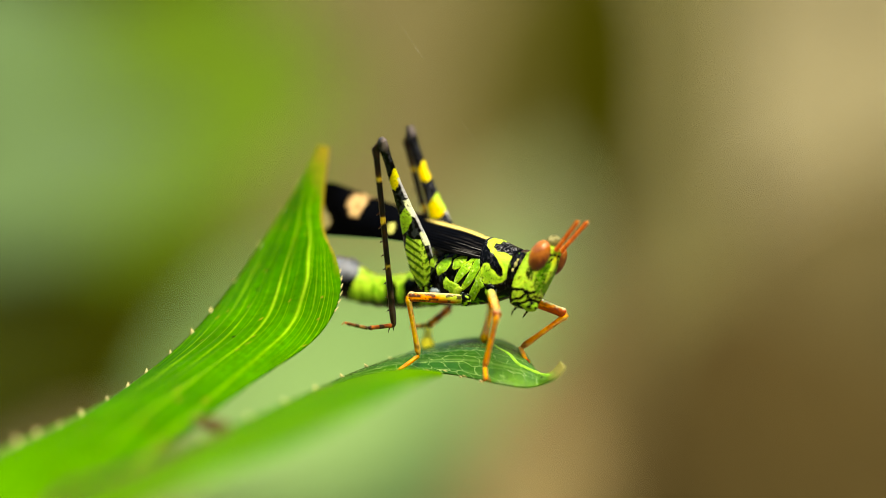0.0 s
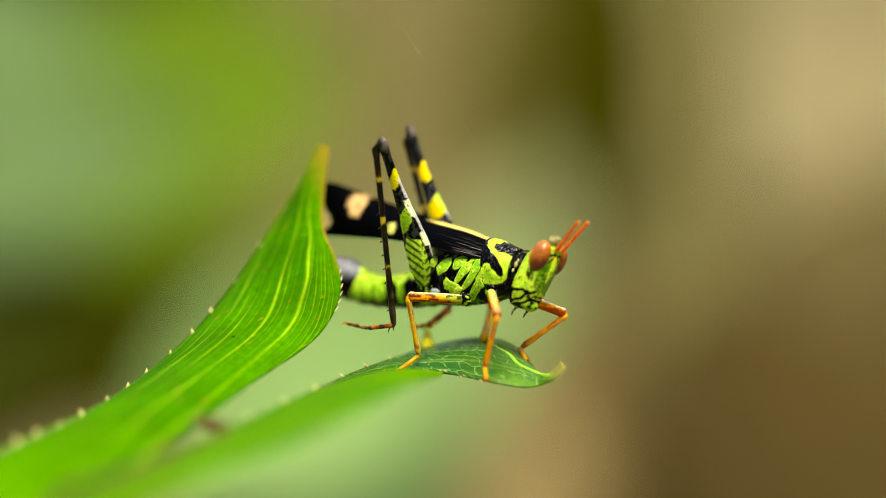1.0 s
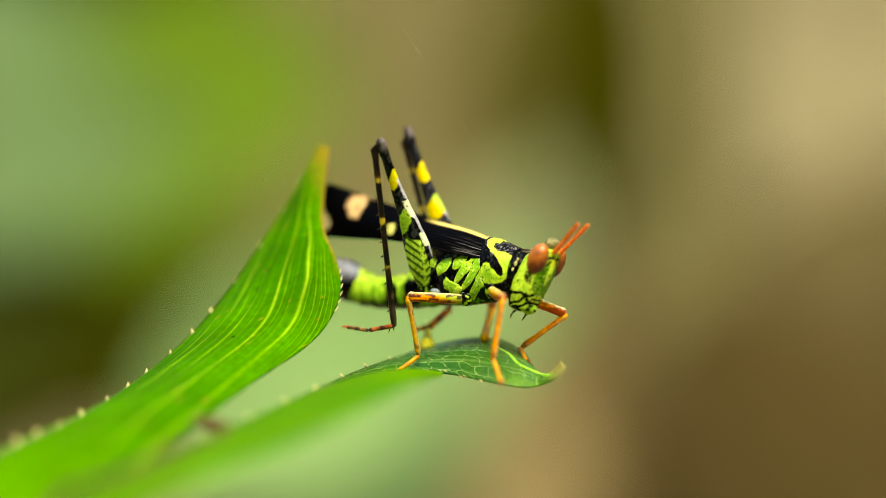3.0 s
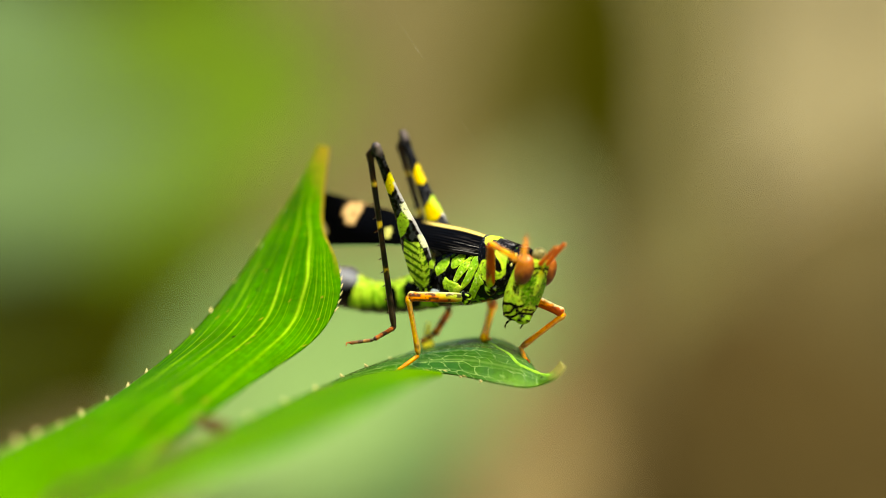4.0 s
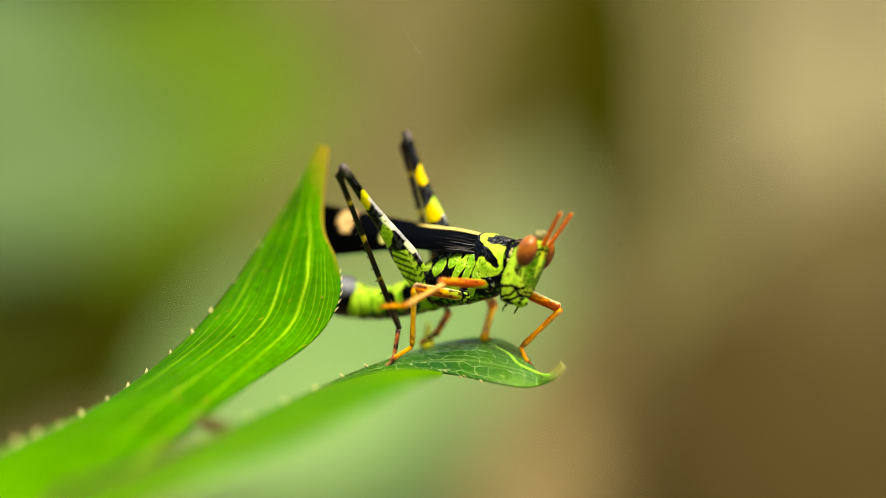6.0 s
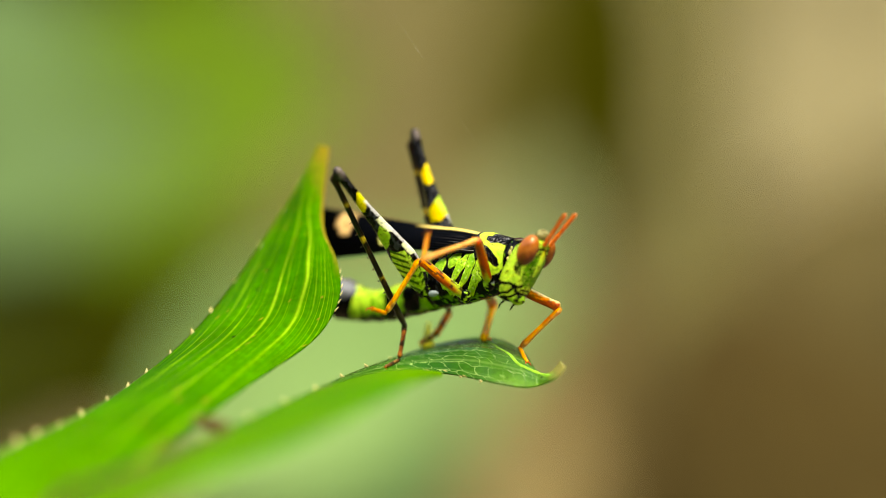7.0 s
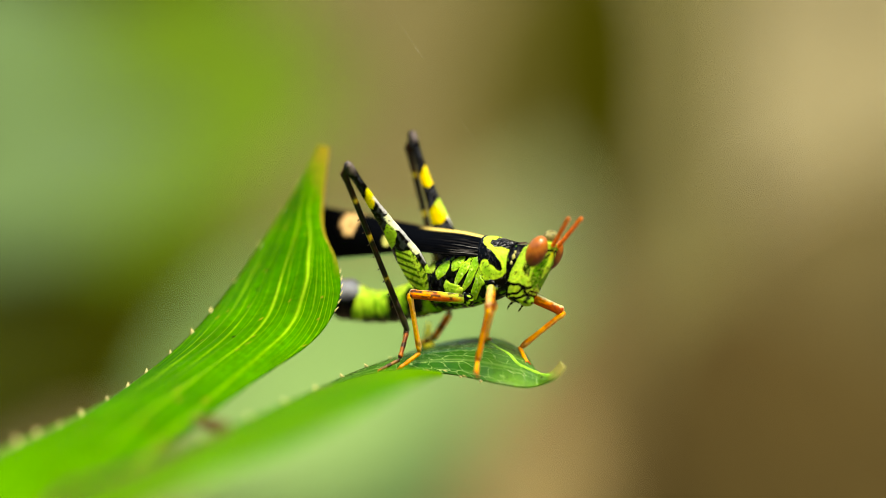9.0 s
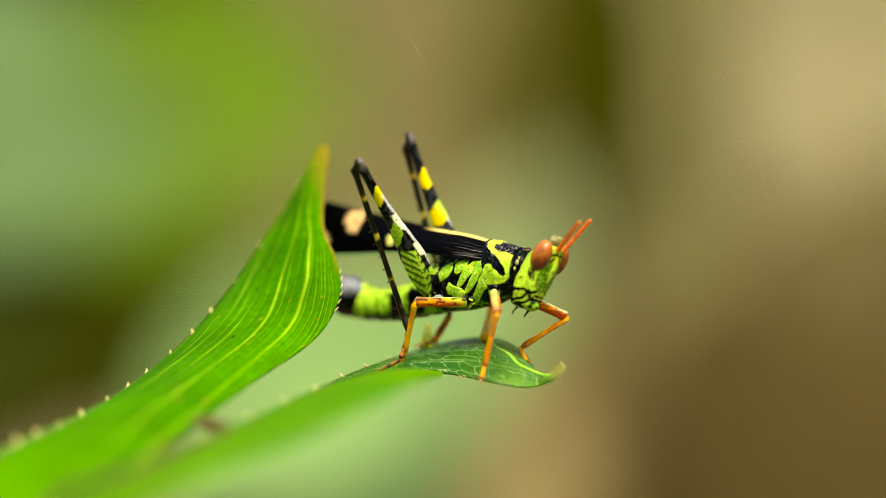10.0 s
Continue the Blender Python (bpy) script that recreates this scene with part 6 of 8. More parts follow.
        (8.3, aim((12.62, -7.97, -0.3), (12.98, -6.85, 2.67), (0.1, 0.93, -0.36))),
        (8.4, aim((12.38, -7.73, 2.5), (12.77, -6.66, 5.5), (0.1, 0.93, -0.35))),
        (8.47, aim((12.67, -7.67, 0.22), (12.22, -4.92, 1.79), (0.11, 0.51, -0.86))),
        (8.53, aim((12.62, -7.54, 0.05), (12.11, -4.8, 1.63), (0.1, 0.51, -0.85))),
        (8.6, aim((10.06, -8.22, -8.66), (10.27, -5.03, -8.77), (0.13, -0.04, -0.99))),
        (8.7, aim((8.3, -9.4, -6.95), (7.57, -6.49, -5.84), (0.1, 0.37, -0.92))),
        (8.8, aim((8.64, -10.89, -7.55), (6.33, -8.99, -8.7), (0.39, -0.08, -0.92))),
        (8.833, aim((6.6, -9.13, -8.87), (4.71, -8.77, -11.43), (0.75, -0.28, -0.6))),
        (8.867, aim((4.78, -7, -9.13), (4.15, -8.33, -11.97), (0.97, -0.2, -0.12))),
        (8.9, aim((3.46, -4.86, -8.38), (4.37, -7.3, -10.24), (0.95, 0.13, 0.29))),
        (9.0, aim((3.81, -5.71, -10.18), (5.18, -8.21, -11.63), (0.89, 0.27, 0.38))),
        (9.2, aim((3.81, -5.77, -10.34), (5.35, -8.24, -11.67), (0.86, 0.32, 0.4))),
        (9.5, aim((4.76, -5.89, -10.62), (6.07, -8.55, -11.83), (0.89, 0.27, 0.38))),
        (10.0, aim((4.7, -5.73, -10.34), (6.01, -8.36, -11.59), (0.89, 0.26, 0.38))),
    ])
    walk(PARTS["mid_femur_r"], [
        (0.0, aim((0.97, -2.3, -3.1), (-3.05, -7.39, -2.75), (0.03, 0.04, 1))),
        (1.5, aim((0.97, -2.3, -3.1), (-3.14, -7.32, -2.74), (0.03, 0.04, 1))),
        (2.7, aim((0.97, -2.3, -3.1), (-3.14, -7.32, -2.74), (0.03, 0.04, 1))),
        (3.8, aim((0.97, -2.3, -3.1), (-3.09, -7.36, -2.67), (0.04, 0.05, 1))),
        (4.5, aim((0.97, -2.3, -3.1), (-3.28, -7.18, -2.53), (0.06, 0.07, 1))),
        (5.5, aim((0.97, -2.3, -3.1), (-3.37, -7.1, -2.48), (0.06, 0.07, 1))),
        (5.6, aim((0.97, -2.3, -3.1), (-3.29, -7.17, -2.47), (0.06, 0.08, 1))),
        (5.7, aim((0.97, -2.3, -3.1), (-2.92, -7.48, -2.57), (0.05, 0.06, 1))),
        (6.2, aim((0.97, -2.3, -3.1), (-0.24, -8.42, -1.29), (0.14, 0.26, 0.96))),
        (6.8, aim((0.97, -2.3, -3.1), (1.29, -8.61, -1.57), (0.14, 0.24, 0.96))),
        (6.9, aim((0.97, -2.3, -3.1), (0.18, -6.39, 1.89), (0.16, 0.75, 0.64))),
        (6.933, aim((0.97, -2.3, -3.1), (-0.42, -6.4, 1.75), (0.16, 0.73, 0.66))),
        (6.967, aim((0.97, -2.3, -3.1), (-1.01, -6.37, 1.57), (0.15, 0.71, 0.68))),
        (7.0, aim((0.97, -2.3, -3.1), (-1.58, -6.3, 1.35), (0.14, 0.7, 0.7))),
        (7.1, aim((0.97, -2.3, -3.1), (-1.13, -6.04, 1.78), (0.17, 0.75, 0.64))),
        (7.2, aim((0.97, -2.3, -3.1), (-2.25, -6.65, 0.5), (0.07, 0.6, 0.79))),
        (7.3, aim((0.97, -2.3, -3.1), (-2.74, -6.69, -0.06), (0.03, 0.55, 0.83))),
        (7.4, aim((0.97, -2.3, -3.1), (-3.73, -5.9, -0.42), (0.04, 0.56, 0.83))),
        (7.5, aim((0.97, -2.3, -3.1), (-3.83, -6.14, -1), (-0.03, 0.51, 0.86))),
        (7.6, aim((0.97, -2.3, -3.1), (-3.73, -6.42, -1.31), (-0.07, 0.47, 0.88))),
        (7.8, aim((0.97, -2.3, -3.1), (-3.37, -6.92, -1.65), (-0.13, 0.41, 0.9))),
        (8.0, aim((0.97, -2.3, -3.1), (-3.2, -7.13, -1.84), (-0.16, 0.38, 0.91))),
        (8.2, aim((0.97, -2.3, -3.1), (-3.5, -6.86, -1.9), (-0.15, 0.39, 0.91))),
        (8.4, aim((0.97, -2.3, -3.1), (-4.1, -6.18, -1.87), (-0.11, 0.43, 0.9))),
        (8.5, aim((0.97, -2.3, -3.1), (-4.19, -6.08, -1.92), (-0.11, 0.43, 0.9))),
        (8.6, aim((0.97, -2.3, -3.1), (-4.2, -6.08, -1.97), (-0.11, 0.42, 0.9))),
        (8.8, aim((0.97, -2.3, -3.1), (-4.19, -6.08, -1.96), (-0.11, 0.42, 0.9))),
        (8.9, aim((0.97, -2.3, -3.1), (-3.13, -7.22, -1.96), (-0.18, 0.36, 0.92))),
        (9.0, aim((0.97, -2.3, -3.1), (-3.19, -7.15, -1.89), (-0.17, 0.37, 0.91))),
        (9.5, aim((0.97, -2.3, -3.1), (-2.67, -7.62, -2.24), (-0.22, 0.3, 0.93))),
        (9.7, aim((0.97, -2.3, -3.1), (-2.57, -7.71, -2.41), (-0.24, 0.28, 0.93))),
        (9.8, aim((0.97, -2.3, -3.1), (-2.45, -7.8, -2.52), (-0.25, 0.26, 0.93))),
        (10.0, aim((0.97, -2.3, -3.1), (-2.23, -7.94, -2.69), (-0.27, 0.22, 0.94))),
    ])
    walk(PARTS["mid_tibia_r"], [
        (0.0, aim((-3.05, -7.39, -2.75), (-3.73, -4.42, -9.38), (1, 0.04, -0.08))),
        (1.5, aim((-3.14, -7.32, -2.74), (-3.8, -4.35, -9.37), (1, 0.04, -0.08))),
        (2.7, aim((-3.14, -7.32, -2.74), (-3.8, -4.35, -9.37), (1, 0.04, -0.08))),
        (3.8, aim((-3.09, -7.36, -2.67), (-4.2, -4.38, -9.24), (0.99, 0.06, -0.14))),
        (4.5, aim((-3.28, -7.18, -2.53), (-4.38, -4.21, -9.11), (0.99, 0.06, -0.14))),
        (5.5, aim((-3.37, -7.1, -2.48), (-4.44, -4.13, -9.07), (0.99, 0.06, -0.13))),
        (5.6, aim((-3.29, -7.17, -2.47), (-4.39, -4.2, -9.04), (0.99, 0.06, -0.14))),
        (5.7, aim((-2.92, -7.48, -2.57), (-4.22, -4.49, -9.11), (0.98, 0.07, -0.16))),
        (6.2, aim((-0.24, -8.42, -1.29), (-4.22, -6.55, -7.11), (0.84, 0.21, -0.5))),
        (6.8, aim((1.29, -8.61, -1.57), (-4.19, -7, -6.12), (0.66, 0.27, -0.7))),
        (6.9, aim((0.18, -6.39, 1.89), (-3.28, -8.42, -4.22), (0.79, 0.28, -0.54))),
        (6.933, aim((-0.42, -6.4, 1.75), (-4.45, -7.95, -4.13), (0.76, 0.26, -0.59))),
        (6.967, aim((-1.01, -6.37, 1.57), (-5.57, -7.43, -4.03), (0.73, 0.25, -0.64))),
        (7.0, aim((-1.58, -6.3, 1.35), (-6.62, -6.87, -3.9), (0.68, 0.25, -0.69))),
        (7.1, aim((-1.13, -6.04, 1.78), (-6.33, -5.82, -3.34), (0.69, 0.25, -0.69))),
        (7.2, aim((-2.25, -6.65, 0.5), (-7.47, -5.08, -4.36), (0.7, 0.24, -0.67))),
        (7.3, aim((-2.74, -6.69, -0.06), (-6.99, -6.3, -5.98), (0.8, 0.22, -0.56))),
        (7.4, aim((-3.73, -5.9, -0.42), (-7.41, -5.72, -6.72), (0.85, 0.22, -0.49))),
        (7.5, aim((-3.83, -6.14, -1), (-7.57, -5.43, -7.23), (0.85, 0.22, -0.48))),
        (7.6, aim((-3.73, -6.42, -1.31), (-7.45, -5.29, -7.49), (0.85, 0.22, -0.47))),
        (7.8, aim((-3.37, -6.92, -1.65), (-6.23, -5.16, -8.13), (0.92, 0.19, -0.35))),
        (8.0, aim((-3.2, -7.13, -1.84), (-6.09, -5.2, -8.26), (0.92, 0.19, -0.35))),
        (8.2, aim((-3.5, -6.86, -1.9), (-5.7, -4.79, -8.55), (0.95, 0.16, -0.26))),
        (8.4, aim((-4.1, -6.18, -1.87), (-5.75, -4.09, -8.67), (0.97, 0.14, -0.19))),
        (8.5, aim((-4.19, -6.08, -1.92), (-5.83, -3.57, -8.58), (0.97, 0.14, -0.19))),
        (8.6, aim((-4.2, -6.08, -1.97), (-5.79, -3.2, -8.49), (0.97, 0.14, -0.18))),
        (8.8, aim((-4.19, -6.08, -1.96), (-5.81, -3.2, -8.47), (0.97, 0.14, -0.18))),
        (8.9, aim((-3.13, -7.22, -1.96), (-4.76, -4.26, -8.43), (0.97, 0.14, -0.18))),
        (9.0, aim((-3.19, -7.15, -1.89), (-4.8, -4.19, -8.37), (0.97, 0.14, -0.18))),
        (9.5, aim((-2.67, -7.62, -2.24), (-4.65, -4.36, -8.47), (0.96, 0.16, -0.22))),
        (9.7, aim((-2.57, -7.71, -2.41), (-4.74, -4.23, -8.44), (0.95, 0.17, -0.25))),
        (9.8, aim((-2.45, -7.8, -2.52), (-5.93, -5.59, -8.55), (0.88, 0.25, -0.41))),
        (10.0, aim((-2.23, -7.94, -2.69), (-5.84, -5.94, -8.72), (0.86, 0.26, -0.43))),
    ])
    walk(PARTS["mid_tarsus_r"], [
        (0.0, aim((-3.73, -4.42, -9.38), (-5.05, -6.65, -11.09), (-0.28, -0.47, 0.84))),
        (1.5, aim((-3.8, -4.35, -9.37), (-5.12, -6.58, -11.08), (-0.28, -0.47, 0.84))),
        (2.7, aim((-3.8, -4.35, -9.37), (-5.12, -6.58, -11.08), (-0.28, -0.47, 0.84))),
        (3.8, aim((-4.2, -4.38, -9.24), (-5.63, -6.61, -10.85), (-0.26, -0.45, 0.85))),
        (4.5, aim((-4.38, -4.21, -9.11), (-5.81, -6.44, -10.72), (-0.27, -0.45, 0.85))),
        (5.5, aim((-4.44, -4.13, -9.07), (-5.8, -6.44, -10.69), (-0.27, -0.45, 0.85))),
        (5.6, aim((-4.39, -4.2, -9.04), (-5.82, -6.43, -10.66), (-0.27, -0.45, 0.85))),
        (5.7, aim((-4.22, -4.49, -9.11), (-5.69, -6.72, -10.68), (-0.26, -0.44, 0.86))),
        (6.2, aim((-4.22, -6.55, -7.11), (-4.36, -9.6, -7.63), (-0.17, -0.16, 0.97))),
        (6.8, aim((-4.19, -7, -6.12), (-5.87, -9.53, -5.51), (-0.04, 0.26, 0.97))),
        (6.9, aim((-3.28, -8.42, -4.22), (-5.72, -10.16, -4.97), (-0.29, -0.01, 0.96))),
        (6.933, aim((-4.45, -7.95, -4.13), (-6.2, -10.5, -4.44), (-0.24, 0.05, 0.97))),
        (6.967, aim((-5.57, -7.43, -4.03), (-6.38, -10.42, -3.84), (-0.21, 0.12, 0.97))),
        (7.0, aim((-6.62, -6.87, -3.9), (-6.38, -9.89, -3.24), (-0.2, 0.19, 0.96))),
        (7.1, aim((-6.33, -5.82, -3.34), (-6.05, -8.9, -3.63), (-0.17, -0.11, 0.98))),
        (7.2, aim((-7.47, -5.08, -4.36), (-8.24, -8.08, -4.5), (-0.17, -0, 0.99))),
        (7.3, aim((-6.99, -6.3, -5.98), (-8.19, -9.07, -5.25), (-0.07, 0.28, 0.96))),
        (7.4, aim((-7.41, -5.72, -6.72), (-8.91, -8.43, -6.64), (-0.15, 0.11, 0.98))),
        (7.5, aim((-7.57, -5.43, -7.23), (-9.39, -7.94, -7.19), (-0.15, 0.12, 0.98))),
        (7.6, aim((-7.45, -5.29, -7.49), (-9.25, -7.78, -7.83), (-0.22, 0.02, 0.98))),
        (7.8, aim((-6.23, -5.16, -8.13), (-8.64, -6.91, -9), (-0.3, -0.06, 0.95))),
        (8.0, aim((-6.09, -5.2, -8.26), (-7.14, -7.97, -9.17), (-0.38, -0.16, 0.91))),
        (8.2, aim((-5.7, -4.79, -8.55), (-6.9, -7.41, -9.71), (-0.4, -0.21, 0.89))),
        (8.4, aim((-5.75, -4.09, -8.67), (-6.93, -6.65, -9.97), (-0.42, -0.25, 0.87))),
        (8.5, aim((-5.83, -3.57, -8.58), (-6.95, -6.41, -10.07), (-0.43, -0.27, 0.86))),
        (8.6, aim((-5.79, -3.2, -8.49), (-6.81, -6.3, -10.15), (-0.44, -0.28, 0.86))),
        (8.8, aim((-5.81, -3.2, -8.47), (-6.83, -6.3, -10.12), (-0.43, -0.28, 0.86))),
        (8.9, aim((-4.76, -4.26, -8.43), (-6.69, -6.14, -10.02), (-0.43, -0.28, 0.86))),
        (9.0, aim((-4.8, -4.19, -8.37), (-6.61, -6.22, -9.97), (-0.43, -0.28, 0.86))),
        (9.5, aim((-4.65, -4.36, -8.47), (-6.51, -6.38, -9.94), (-0.41, -0.26, 0.88))),
        (9.7, aim((-4.74, -4.23, -8.44), (-6.49, -6.4, -9.93), (-0.41, -0.26, 0.87))),
        (9.8, aim((-5.93, -5.59, -8.55), (-7.33, -8.56, -9.68), (-0.31, -0.18, 0.93))),
        (10.0, aim((-5.84, -5.94, -8.72), (-7.25, -8.87, -9.88), (-0.32, -0.19, 0.93))),
    ])
    walk(PARTS["hind_femur_r"], [
        (0.0, aim((-4.32, -2.4, -1.77), (-3.67, -11.36, 14.17), (0.99, 0.15, 0.04))),
        (1.5, aim((-4.32, -2.4, -1.77), (-3.76, -11.33, 14.19), (0.99, 0.14, 0.05))),
        (2.7, aim((-4.32, -2.4, -1.77), (-3.76, -11.33, 14.19), (0.99, 0.14, 0.05))),
        (3.8, aim((-4.32, -2.4, -1.77), (-2.93, -12.06, 13.71), (0.99, 0.16, 0.01))),
        (4.5, aim((-4.32, -2.4, -1.77), (-2.96, -11.94, 13.79), (0.99, 0.16, 0.01))),
        (5.5, aim((-4.32, -2.4, -1.77), (-2.98, -12.06, 13.71), (0.99, 0.16, 0.01))),
        (5.6, aim((-4.32, -2.4, -1.77), (-2.88, -12.04, 13.72), (0.99, 0.16, 0.01))),
        (5.633, aim((-4.32, -2.4, -1.77), (-3.19, -12.61, 13.37), (0.99, 0.15, 0.03))),
        (5.667, aim((-4.32, -2.4, -1.77), (-3.5, -13.17, 13), (0.99, 0.14, 0.05))),
        (5.7, aim((-4.32, -2.4, -1.77), (-3.81, -13.7, 12.61), (0.99, 0.13, 0.06))),
        (6.2, aim((-4.32, -2.4, -1.77), (-4.4, -14.84, 11.65), (0.99, 0.1, 0.1))),
        (6.8, aim((-4.32, -2.4, -1.77), (-4.87, -14.91, 11.57), (0.99, 0.08, 0.12))),
        (7.0, aim((-4.32, -2.4, -1.77), (-4.78, -14.94, 11.55), (0.99, 0.08, 0.11))),
        (7.5, aim((-4.32, -2.4, -1.77), (-4.98, -14.77, 11.7), (0.99, 0.08, 0.12))),
        (8.0, aim((-4.32, -2.4, -1.77), (-5, -14.66, 11.8), (0.99, 0.08, 0.12))),
        (8.5, aim((-4.32, -2.4, -1.77), (-5.1, -14.4, 12.02), (0.99, 0.08, 0.12))),
        (8.8, aim((-4.32, -2.4, -1.77), (-5.01, -14.24, 12.16), (0.99, 0.08, 0.12))),
        (8.9, aim((-4.32, -2.4, -1.77), (-4.56, -14.14, 12.27), (0.99, 0.1, 0.1))),
        (9.0, aim((-4.32, -2.4, -1.77), (-4.6, -14, 12.38), (0.99, 0.1, 0.1))),
        (9.5, aim((-4.32, -2.4, -1.77), (-4.41, -13.68, 12.64), (0.99, 0.1, 0.09))),
        (10.0, aim((-4.32, -2.4, -1.77), (-4.4, -13.47, 12.8), (0.99, 0.11, 0.09))),
    ])
    walk(PARTS["hind_tibia_r"], [
        (0.0, aim((-3.67, -11.36, 14.17), (-5.1, -7.22, -5.95), (1, 0.01, -0.07))),
        (1.5, aim((-3.76, -11.33, 14.19), (-5.14, -7.21, -5.94), (1, 0.01, -0.07))),
        (2.7, aim((-3.76, -11.33, 14.19), (-5.14, -7.21, -5.94), (1, 0.01, -0.07))),
        (3.8, aim((-2.93, -12.06, 13.71), (-5.67, -6.65, -5.98), (0.99, 0.03, -0.13))),
        (4.5, aim((-2.96, -11.94, 13.79), (-5.9, -6.42, -5.84), (0.99, 0.03, -0.14))),
        (5.5, aim((-2.98, -12.06, 13.71), (-6.05, -6.24, -5.81), (0.99, 0.03, -0.15))),
        (5.6, aim((-2.88, -12.04, 13.72), (-6.06, -6.19, -5.78), (0.99, 0.03, -0.15))),
        (5.633, aim((-3.19, -12.61, 13.37), (-6.37, -5.99, -5.87), (0.99, 0.03, -0.15))),
        (5.667, aim((-3.5, -13.17, 13), (-6.67, -5.78, -5.96), (0.99, 0.04, -0.15))),
        (5.7, aim((-3.81, -13.7, 12.61), (-6.96, -5.57, -6.05), (0.99, 0.04, -0.15))),
        (6.2, aim((-4.4, -14.84, 11.65), (-6.73, -3.94, -5.67), (0.99, 0.02, -0.12))),
        (6.8, aim((-4.87, -14.91, 11.57), (-6.55, -3.42, -5.44), (1, 0, -0.1))),
        (7.0, aim((-4.78, -14.94, 11.55), (-6.65, -3.43, -5.43), (0.99, 0.01, -0.1))),
        (7.5, aim((-4.98, -14.77, 11.7), (-6.75, -3.54, -5.48), (1, 0, -0.1))),
        (8.0, aim((-5, -14.66, 11.8), (-6.8, -3.72, -5.56), (0.99, 0.01, -0.1))),
        (8.5, aim((-5.1, -14.4, 12.02), (-6.68, -3.96, -5.67), (1, -0, -0.09))),
        (8.8, aim((-5.01, -14.24, 12.16), (-6.5, -4.2, -5.76), (1, -0, -0.08))),
        (8.9, aim((-4.56, -14.14, 12.27), (-6.16, -4.21, -5.71), (1, -0, -0.09))),
        (9.0, aim((-4.6, -14, 12.38), (-6.13, -4.23, -5.69), (1, -0, -0.09))),
        (9.5, aim((-4.41, -13.68, 12.64), (-5.77, -4.7, -5.85), (1, -0.01, -0.08))),
        (10.0, aim((-4.4, -13.47, 12.8), (-5.5, -5, -5.95), (1, -0.01, -0.06))),
    ])
    walk(PARTS["hind_tarsus_r"], [
        (0.0, aim((-5.1, -7.22, -5.95), (-6, -10.9, -6.19), (-0.01, -0.06, 1))),
        (1.5, aim((-5.14, -7.21, -5.94), (-6.04, -10.89, -6.18), (-0.01, -0.06, 1))),
        (2.7, aim((-5.14, -7.21, -5.94), (-6.04, -10.89, -6.18), (-0.01, -0.06, 1))),
        (3.8, aim((-5.67, -6.65, -5.98), (-6.06, -10.21, -7.23), (-0.06, -0.32, 0.94))),
        (4.5, aim((-5.9, -6.42, -5.84), (-6.29, -9.99, -7.1), (-0.06, -0.32, 0.94))),
        (5.5, aim((-6.05, -6.24, -5.81), (-6.43, -9.8, -7.06), (-0.06, -0.33, 0.94))),
        (5.6, aim((-6.06, -6.19, -5.78), (-6.46, -9.76, -7.03), (-0.06, -0.33, 0.94))),
        (5.633, aim((-6.37, -5.99, -5.87), (-6.5, -9.45, -7.44), (-0.07, -0.41, 0.91))),
        (5.667, aim((-6.67, -5.78, -5.96), (-6.53, -9.1, -7.82), (-0.07, -0.49, 0.87))),
        (5.7, aim((-6.96, -5.57, -6.05), (-6.56, -8.69, -8.18), (-0.06, -0.57, 0.82))),
        (6.2, aim((-6.73, -3.94, -5.67), (-7.58, -4.44, -9.34), (-0.11, -0.98, 0.16))),
        (6.8, aim((-6.55, -3.42, -5.44), (-7.36, -4.27, -9.06), (-0.09, -0.96, 0.25))),
        (7.0, aim((-6.65, -3.43, -5.43), (-7.45, -4.26, -9.05), (-0.09, -0.96, 0.24))),
        (7.5, aim((-6.75, -3.54, -5.48), (-7.51, -4.38, -9.11), (-0.1, -0.97, 0.24))),
        (8.0, aim((-6.8, -3.72, -5.56), (-7.22, -5.09, -9.08), (-0.07, -0.93, 0.37))),
        (8.5, aim((-6.68, -3.96, -5.67), (-6.88, -5.65, -9.07), (-0.07, -0.89, 0.45))),
        (8.8, aim((-6.5, -4.2, -5.76), (-6.58, -6.1, -9.05), (-0.07, -0.86, 0.5))),
        (8.9, aim((-6.16, -4.21, -5.71), (-6.23, -6.18, -8.96), (-0.07, -0.85, 0.52))),
        (9.0, aim((-6.13, -4.23, -5.69), (-6.16, -6.26, -8.9), (-0.06, -0.84, 0.53))),
        (9.5, aim((-5.77, -4.7, -5.85), (-5.57, -7, -8.87), (-0.07, -0.8, 0.6))),
        (10.0, aim((-5.5, -5, -5.95), (-5.21, -7.46, -8.83), (-0.07, -0.76, 0.64))),
    ])
